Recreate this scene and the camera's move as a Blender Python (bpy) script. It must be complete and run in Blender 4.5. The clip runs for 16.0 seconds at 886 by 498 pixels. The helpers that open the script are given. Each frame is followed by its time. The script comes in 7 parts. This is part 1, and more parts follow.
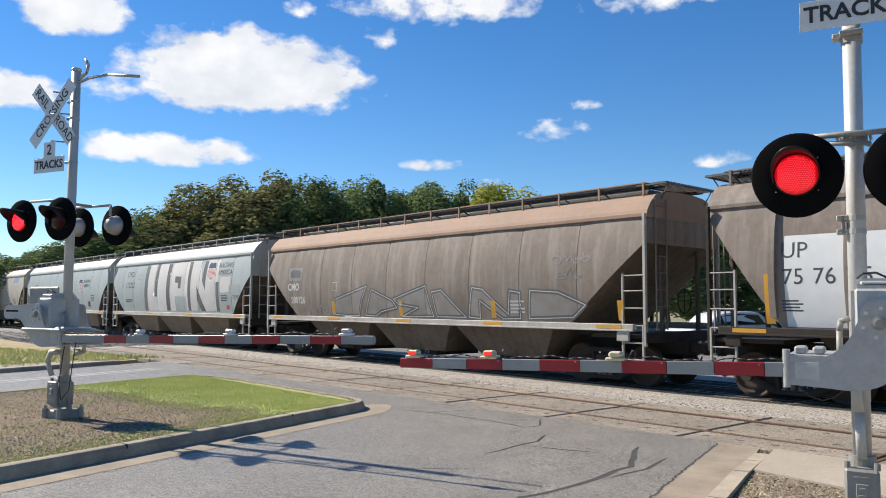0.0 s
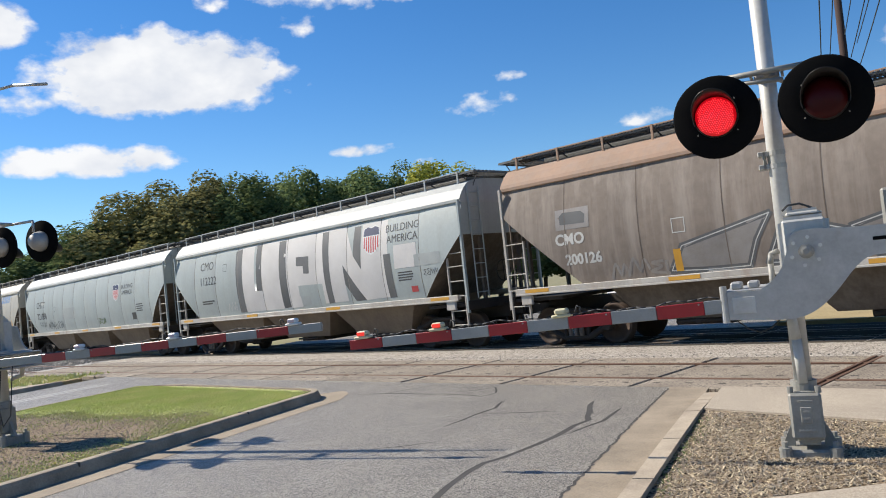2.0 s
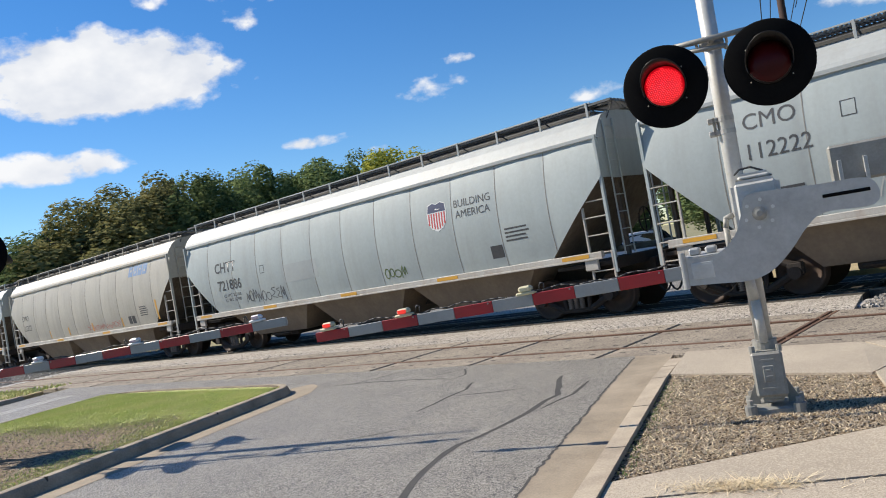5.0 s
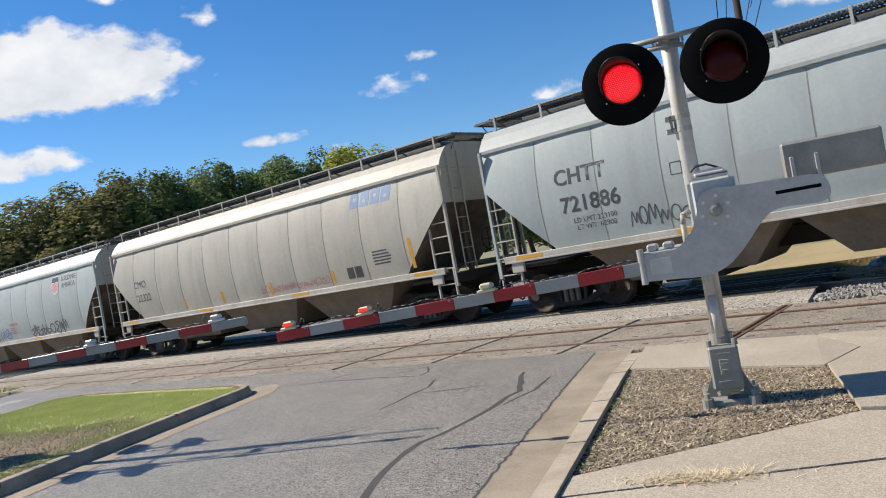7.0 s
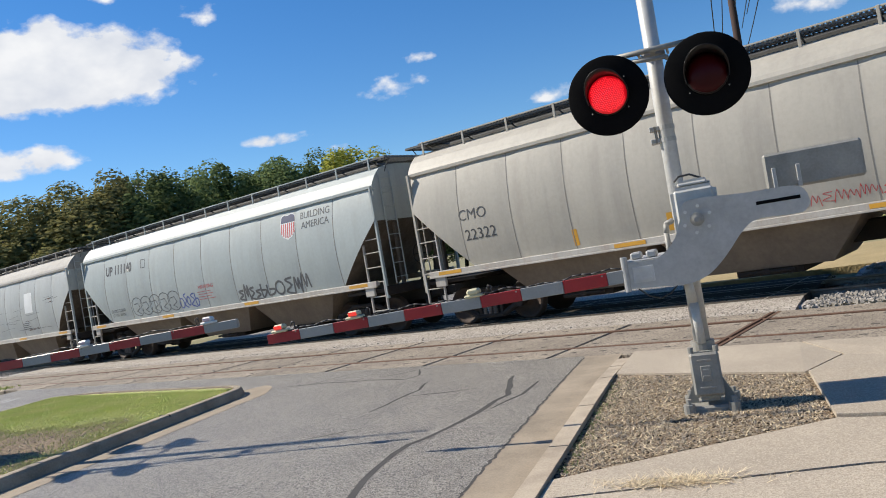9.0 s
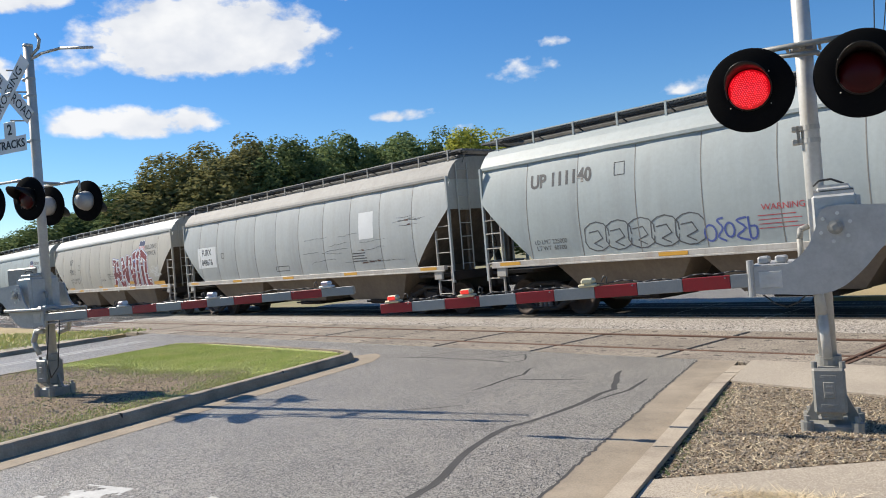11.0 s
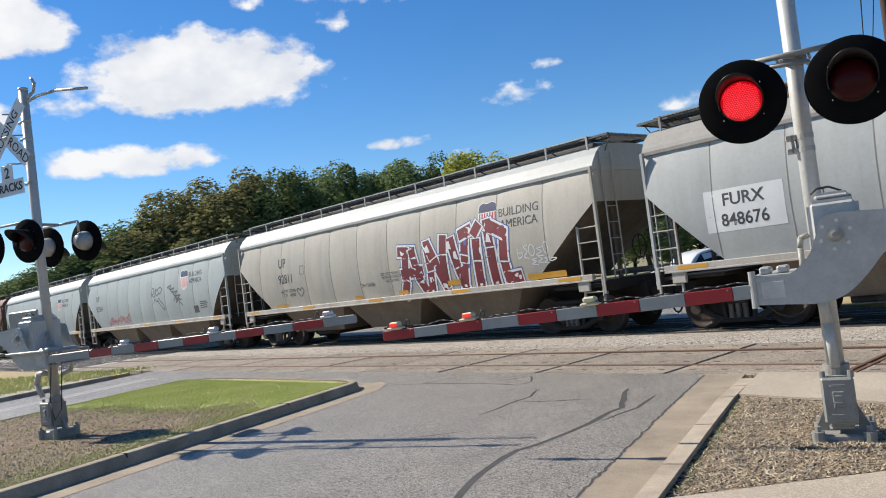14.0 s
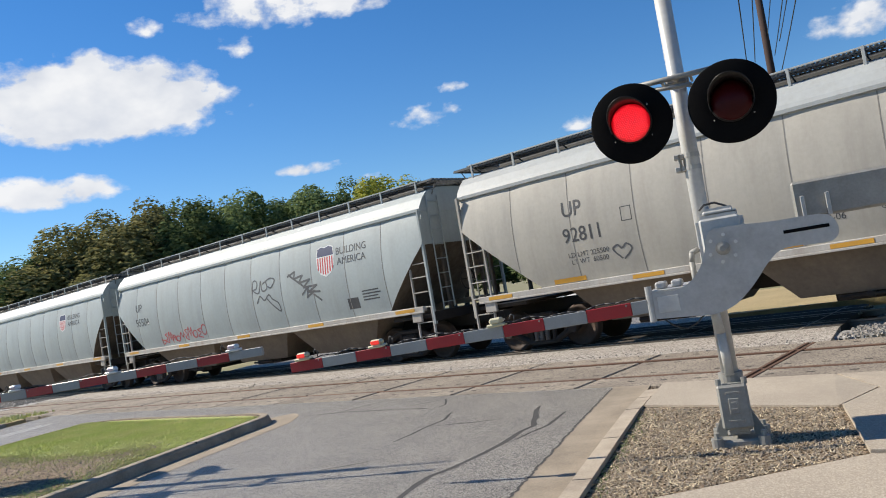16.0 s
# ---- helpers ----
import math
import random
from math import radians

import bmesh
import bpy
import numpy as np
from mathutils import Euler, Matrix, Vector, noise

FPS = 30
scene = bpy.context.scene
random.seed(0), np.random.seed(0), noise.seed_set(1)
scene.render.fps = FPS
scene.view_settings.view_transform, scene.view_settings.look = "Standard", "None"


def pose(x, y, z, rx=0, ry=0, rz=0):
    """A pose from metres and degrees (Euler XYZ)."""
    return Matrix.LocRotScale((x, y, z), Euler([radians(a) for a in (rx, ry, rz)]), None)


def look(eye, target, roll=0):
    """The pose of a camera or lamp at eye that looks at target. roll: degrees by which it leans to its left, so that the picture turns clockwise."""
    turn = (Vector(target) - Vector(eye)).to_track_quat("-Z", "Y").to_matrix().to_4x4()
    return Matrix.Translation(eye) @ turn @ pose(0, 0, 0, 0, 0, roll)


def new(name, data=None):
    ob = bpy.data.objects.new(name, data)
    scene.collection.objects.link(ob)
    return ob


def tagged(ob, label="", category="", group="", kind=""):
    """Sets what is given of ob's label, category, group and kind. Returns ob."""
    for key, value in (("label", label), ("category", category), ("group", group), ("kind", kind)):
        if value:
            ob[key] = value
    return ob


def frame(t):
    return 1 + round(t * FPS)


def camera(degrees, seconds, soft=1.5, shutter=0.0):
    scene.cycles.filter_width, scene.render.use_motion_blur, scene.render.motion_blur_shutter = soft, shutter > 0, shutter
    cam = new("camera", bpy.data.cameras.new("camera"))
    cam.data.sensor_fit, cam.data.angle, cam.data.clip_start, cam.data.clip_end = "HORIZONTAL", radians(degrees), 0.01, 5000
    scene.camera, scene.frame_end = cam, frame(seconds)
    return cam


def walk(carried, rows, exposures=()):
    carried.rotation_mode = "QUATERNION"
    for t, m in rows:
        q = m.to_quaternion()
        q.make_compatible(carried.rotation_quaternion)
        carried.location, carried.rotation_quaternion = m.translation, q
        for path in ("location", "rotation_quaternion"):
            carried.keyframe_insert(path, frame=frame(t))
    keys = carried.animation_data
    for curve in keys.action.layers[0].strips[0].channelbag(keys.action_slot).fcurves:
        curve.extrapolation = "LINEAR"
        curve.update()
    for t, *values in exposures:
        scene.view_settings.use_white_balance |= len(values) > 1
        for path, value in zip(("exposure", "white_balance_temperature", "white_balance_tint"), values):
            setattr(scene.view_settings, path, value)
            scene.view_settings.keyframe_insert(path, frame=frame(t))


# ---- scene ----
cam = camera(59.1, 16.0, soft=1.0)
PATH = [
    (0.0, (-0.119, 0.080, 1.815), (-0.129, 10.054, 2.537), 0.30),
    (0.5, (-0.130, 0.071, 1.795), (-0.038, 10.042, 2.549), -0.17),
    (1.0, (-0.122, 0.085, 1.767), (0.074, 10.067, 2.326), -2.80),
    (1.5, (-0.097, 0.119, 1.766), (0.269, 10.106, 2.139), -5.41),
    (2.0, (-0.092, 0.100, 1.753), (0.628, 10.065, 2.196), -6.13),
    (2.5, (-0.100, 0.105, 1.753), (0.766, 10.057, 2.216), -7.02),
    (3.0, (-0.105, 0.107, 1.753), (0.723, 10.065, 2.129), -8.69),
    (3.5, (-0.092, 0.121, 1.754), (0.829, 10.074, 2.052), -9.44),
    (4.0, (-0.102, 0.117, 1.742), (0.912, 10.062, 2.018), -9.73),
    (6.5, (-0.081, 0.114, 1.753), (1.422, 10.000, 1.807), -10.12),
    (7.0, (-0.077, 0.119, 1.743), (1.569, 9.983, 1.815), -10.41),
    (7.5, (-0.057, 0.097, 1.756), (1.712, 9.939, 1.826), -11.37),
    (8.0, (-0.010, 0.041, 1.764), (1.850, 9.866, 1.823), -10.85),
    (10.5, (-0.014, -0.031, 1.752), (0.694, 9.943, 1.895), -5.40),
    (11.0, (-0.026, -0.028, 1.750), (0.176, 9.970, 1.813), -4.77),
    (11.5, (-0.022, -0.012, 1.747), (-0.001, 9.988, 1.759), -5.52),
    (12.0, (-0.024, -0.027, 1.743), (-0.044, 9.972, 1.869), -5.91),
    (12.5, (-0.007, -0.037, 1.746), (0.050, 9.957, 2.084), -6.43),
    (13.0, (-0.007, -0.031, 1.746), (0.244, 9.955, 2.224), -6.79),
    (13.5, (-0.017, -0.021, 1.741), (0.250, 9.965, 2.194), -6.66),
    (14.0, (-0.003, -0.001, 1.743), (0.209, 9.989, 2.126), -7.22),
    (14.5, (0.002, -0.002, 1.747), (0.327, 9.988, 2.072), -7.49),
    (15.0, (0.032, -0.004, 1.744), (0.588, 9.973, 2.127), -7.57),
    (15.5, (0.077, -0.018, 1.745), (1.023, 9.923, 2.268), -8.59),
    (16.0, (0.078, -0.002, 1.753), (1.419, 9.894, 2.268), -9.71),
]
walk(cam, [(t, look(eye, target, roll)) for t, eye, target, roll in PATH],
     [(0.0, 0.60), (2.0, 0.56), (4.0, 0.55), (7.0, 0.51), (8.0, 0.49), (10.5, 0.53), (13.0, 0.55), (16.0, 0.48)])

# ---- world, sun, exposure ----
SUN_TO = Vector((-0.875, 0.484, 0.0)).normalized()
SUN_EL = radians(39.5)
CLOUDS = [  # azimuth, elevation, half width, half height (degrees), strength
    (-14.4, 15.8, 9.2, 3.7, 1.1), (-19.8, 10.4, 6.4, 1.4, 0.75), (-26.2, 19.0, 3.8, 2.6, 1.0),
    (0.0, 21.6, 7.4, 2.2, 0.5), (15.0, 21.4, 5.6, 1.5, 0.45), (-0.9, 10.2, 2.3, 0.65, 0.5),
    (8.4, 12.5, 2.4, 0.8, 0.2), (19.3, 10.1, 2.3, 0.75, 0.4), (3.7, 9.0, 1.2, 0.35, 0.25),
    (10.4, 14.4, 1.0, 0.35, 0.12), (-29.6, 13.4, 3.4, 1.7, 0.9), (39.0, 12.2, 4.2, 1.4, 0.5),
    (-11.0, 20.7, 1.2, 0.8, 0.25), (-5.0, 19.2, 1.4, 0.9, 0.2), (-23.4, 14.5, 2.2, 1.4, 0.2)]


def build_world():
    w = bpy.data.worlds.new("sky")
    w.use_nodes = True
    nt = w.node_tree
    nt.nodes.clear()
    N, L = nt.nodes.new, nt.links.new

    def math_node(op, a, b=None, c=None, clamp=False):
        n = N("ShaderNodeMath")
        n.operation, n.use_clamp = op, clamp
        for i, v in enumerate((a, b, c)):
            if v is None:
                continue
            if isinstance(v, (int, float)):
                n.inputs[i].default_value = v
            else:
                L(v, n.inputs[i])
        return n.outputs[0]

    tc = N("ShaderNodeTexCoord")
    sep = N("ShaderNodeSeparateXYZ")
    L(tc.outputs["Generated"], sep.inputs[0])
    az = math_node("MULTIPLY", math_node("ARCTAN2", sep.outputs[0], sep.outputs[1]), 57.2958)
    el = math_node("MULTIPLY", math_node("ARCSINE", sep.outputs[2]), 57.2958)
    comb = N("ShaderNodeCombineXYZ")
    L(az, comb.inputs[0])
    L(math_node("MULTIPLY", el, 1.5), comb.inputs[1])

    def fbm(scale, detail, rough=0.55):
        n = N("ShaderNodeTexNoise")
        n.inputs["Scale"].default_value, n.inputs["Detail"].default_value = scale, detail
        n.inputs["Roughness"].default_value = rough
        L(comb.outputs[0], n.inputs["Vector"])
        return n.outputs[0]

    puff, wisp, body = fbm(0.36, 5, 0.5), fbm(1.0, 6, 0.55), fbm(0.2, 4, 0.5)
    total = None
    for a, e, hw, hh, k in CLOUDS:
        dx = math_node("DIVIDE", math_node("SUBTRACT", az, a), hw)
        dy = math_node("DIVIDE", math_node("SUBTRACT", el, e), hh)
        low = math_node("MULTIPLY", math_node("MINIMUM", dy, 0), 0.5)
        dy = math_node("ADD", dy, low)
        r2 = math_node("ADD", math_node("MULTIPLY", dx, dx), math_node("MULTIPLY", dy, dy))
        v = math_node("MULTIPLY", math_node("SUBTRACT", 1.0, r2), k)
        v = math_node("MAXIMUM", v, -1.0)
        total = v if total is None else math_node("MAXIMUM", total, v)
    grain = math_node("ADD", math_node("MULTIPLY", math_node("SUBTRACT", puff, 0.5), 2.4),
                      math_node("MULTIPLY", math_node("SUBTRACT", wisp, 0.5), 0.9))
    mask = math_node("MULTIPLY_ADD", math_node("MULTIPLY_ADD", total, 1.5, grain), 1.7, 0.0, clamp=True)
    mask = math_node("POWER", mask, 1.3)
    sky = N("ShaderNodeTexSky")
    sky.sky_type, sky.sun_disc = "NISHITA", False
    sky.sun_elevation = SUN_EL
    sky.sun_rotation = math.atan2(SUN_TO.x, SUN_TO.y)
    sky.air_density, sky.dust_density, sky.ozone_density = 1.0, 0.0, 2.0
    hue = N("ShaderNodeHueSaturation")
    hue.inputs["Saturation"].default_value = 1.32
    hue.inputs["Value"].default_value = 1.0
    L(sky.outputs[0], hue.inputs["Color"])
    tint = N("ShaderNodeMix")
    tint.data_type, tint.blend_type = "RGBA", "MULTIPLY"
    tint.inputs["Factor"].default_value = 1.0
    tint.inputs["B"].default_value = (0.86, 0.98, 1.14, 1)
    L(hue.outputs[0], tint.inputs["A"])
    shade = N("ShaderNodeMix")
    shade.data_type = "RGBA"
    shade.inputs["A"].default_value = (5.9, 6.3, 7.1, 1)
    shade.inputs["B"].default_value = (8.3, 8.4, 8.6, 1)
    L(math_node("MULTIPLY_ADD", math_node("ADD", math_node("MULTIPLY", body, 0.7), math_node("MULTIPLY", puff, 0.3)), 4.0, -1.35, clamp=True), shade.inputs["Factor"])
    mix = N("ShaderNodeMix")
    mix.data_type = "RGBA"
    L(mask, mix.inputs["Factor"])
    L(tint.outputs["Result"], mix.inputs["A"])
    L(shade.outputs["Result"], mix.inputs["B"])
    bg = N("ShaderNodeBackground")
    bg.inputs["Strength"].default_value = 0.0778
    L(mix.outputs["Result"], bg.inputs["Color"])
    out = N("ShaderNodeOutputWorld")
    L(bg.outputs[0], out.inputs[0])
    scene.world = w


build_world()
sun = new("sun", bpy.data.lights.new("sun", "SUN"))
sun.data.energy, sun.data.angle, sun.data.color = 5.0, radians(0.55), (1.0, 0.92, 0.795)
sun.matrix_world = look((0, 0, 30), Vector((0, 0, 30)) - Vector((SUN_TO.x * math.cos(SUN_EL), SUN_TO.y * math.cos(SUN_EL), math.sin(SUN_EL))))


# ---- materials ----
def mat(name, base, alt=None, rough=0.7, metal=0.0, scale=3.0, fine=60.0, bump=0.15, spread=0.5, streak=0.0, streak_color=(0.2, 0.12, 0.07),
        emit=None, spots=None, spot_scale=200.0, per_piece=0.0, bump_dist=0.01, spec=0.5, stretch=(1, 1, 1), pits=None, pit_scale=60.0):
    m = bpy.data.materials.new(name)
    m.use_nodes = True
    nt = m.node_tree
    N, L = nt.nodes.new, nt.links.new
    b = nt.nodes["Principled BSDF"]
    b.inputs["Roughness"].default_value, b.inputs["Metallic"].default_value = rough, metal
    b.inputs["Specular IOR Level"].default_value = spec
    alt = alt or tuple(c * 0.75 for c in base)
    tc = N("ShaderNodeTexCoord")
    mp = N("ShaderNodeMapping")
    mp.inputs["Scale"].default_value = stretch
    L(tc.outputs["Object"], mp.inputs["Vector"])
    big, small = N("ShaderNodeTexNoise"), N("ShaderNodeTexNoise")
    for n, s, d in ((big, scale, 6), (small, fine, 4)):
        n.inputs["Scale"].default_value, n.inputs["Detail"].default_value = s, d
        n.inputs["Roughness"].default_value = 0.6
        L(mp.outputs[0], n.inputs["Vector"])
    add = N("ShaderNodeMath")
    add.operation = "MULTIPLY_ADD"
    L(small.outputs[0], add.inputs[0])
    add.inputs[1].default_value = 0.6
    L(big.outputs[0], add.inputs[2])
    ramp = N("ShaderNodeMapRange")
    ramp.inputs["From Min"].default_value, ramp.inputs["From Max"].default_value = 0.8 - spread * 0.5, 0.8 + spread * 0.5
    L(add.outputs[0], ramp.inputs["Value"])
    mix = N("ShaderNodeMix")
    mix.data_type = "RGBA"
    mix.inputs["A"].default_value, mix.inputs["B"].default_value = (*base, 1), (*alt, 1)
    L(ramp.outputs[0], mix.inputs["Factor"])
    col = mix.outputs["Result"]
    if spots:
        vo = N("ShaderNodeTexVoronoi")
        vo.inputs["Scale"].default_value = spot_scale
        L(tc.outputs["Object"], vo.inputs["Vector"])
        sepc = N("ShaderNodeSeparateColor")
        L(vo.outputs["Color"], sepc.inputs[0])
        r2 = N("ShaderNodeMapRange")
        r2.inputs["From Min"].default_value, r2.inputs["From Max"].default_value = 0.35, 1.0
        L(sepc.outputs[0], r2.inputs["Value"])
        m2 = N("ShaderNodeMix")
        m2.data_type = "RGBA"
        L(r2.outputs[0], m2.inputs["Factor"])
        L(col, m2.inputs["A"])
        m2.inputs["B"].default_value = (*spots, 1)
        col = m2.outputs["Result"]
    if pits:
        vp = N("ShaderNodeTexVoronoi")
        vp.inputs["Scale"].default_value = pit_scale
        L(tc.outputs["Object"], vp.inputs["Vector"])
        sp = N("ShaderNodeSeparateColor")
        L(vp.outputs["Color"], sp.inputs[0])
        rp = N("ShaderNodeMapRange")
        rp.inputs["From Min"].default_value, rp.inputs["From Max"].default_value = 0.62, 0.80
        L(sp.outputs[1], rp.inputs["Value"])
        mpit = N("ShaderNodeMix")
        mpit.data_type = "RGBA"
        L(rp.outputs[0], mpit.inputs["Factor"])
        L(col, mpit.inputs["A"])
        mpit.inputs["B"].default_value = (*pits, 1)
        col = mpit.outputs["Result"]
    if streak:
        mp2 = N("ShaderNodeMapping")
        mp2.inputs["Scale"].default_value = (2.2, 2.2, 0.16)
        L(tc.outputs["Object"], mp2.inputs["Vector"])
        st = N("ShaderNodeTexNoise")
        st.inputs["Scale"].default_value, st.inputs["Detail"].default_value = 1.6, 8
        st.inputs["Roughness"].default_value = 0.65
        L(mp2.outputs[0], st.inputs["Vector"])
        r3 = N("ShaderNodeMapRange")
        r3.inputs["From Min"].default_value, r3.inputs["From Max"].default_value = 0.46, 0.72
        r3.inputs["To Max"].default_value = streak
        L(st.outputs[0], r3.inputs["Value"])
        m3 = N("ShaderNodeMix")
        m3.data_type = "RGBA"
        L(r3.outputs[0], m3.inputs["Factor"])
        L(col, m3.inputs["A"])
        m3.inputs["B"].default_value = (*streak_color, 1)
        col = m3.outputs["Result"]
    if per_piece:
        oi = N("ShaderNodeObjectInfo")
        hs = N("ShaderNodeHueSaturation")
        r4 = N("ShaderNodeMapRange")
        r4.inputs["To Min"].default_value, r4.inputs["To Max"].default_value = 1 - per_piece, 1 + per_piece
        L(oi.outputs["Random"], r4.inputs["Value"])
        L(r4.outputs[0], hs.inputs["Value"])
        L(col, hs.inputs["Color"])
        col = hs.outputs[0]
    L(col, b.inputs["Base Color"])
    if bump:
        bp = N("ShaderNodeBump")
        bp.inputs["Strength"].default_value, bp.inputs["Distance"].default_value = bump, bump_dist
        L(add.outputs[0], bp.inputs["Height"])
        L(bp.outputs[0], b.inputs["Normal"])
    if emit:
        b.inputs["Emission Color"].default_value, b.inputs["Emission Strength"].default_value = (*emit[0], 1), emit[1]
    return m


def leaf_mat(name, base, alt):
    """Leaves that let some light through, each clump a little different."""
    m = bpy.data.materials.new(name)
    m.use_nodes = True
    nt = m.node_tree
    N, L = nt.nodes.new, nt.links.new
    nt.nodes.clear()
    geo, mix, oi = N("ShaderNodeNewGeometry"), N("ShaderNodeMix"), N("ShaderNodeObjectInfo")
    mix.data_type = "RGBA"
    mix.inputs["A"].default_value, mix.inputs["B"].default_value = (*base, 1), (*alt, 1)
    L(geo.outputs["Random Per Island"], mix.inputs["Factor"])
    hs, mr = N("ShaderNodeHueSaturation"), N("ShaderNodeMapRange")
    mr.inputs["To Min"].default_value, mr.inputs["To Max"].default_value = 0.75, 1.2
    L(oi.outputs["Random"], mr.inputs["Value"])
    L(mr.outputs[0], hs.inputs["Value"])
    L(mix.outputs["Result"], hs.inputs["Color"])
    d, t, ms, out = N("ShaderNodeBsdfDiffuse"), N("ShaderNodeBsdfTranslucent"), N("ShaderNodeMixShader"), N("ShaderNodeOutputMaterial")
    ms.inputs[0].default_value = 0.4
    for s in (d, t):
        L(hs.outputs[0], s.inputs["Color"])
    L(d.outputs[0], ms.inputs[1])
    L(t.outputs[0], ms.inputs[2])
    L(ms.outputs[0], out.inputs[0])
    return m


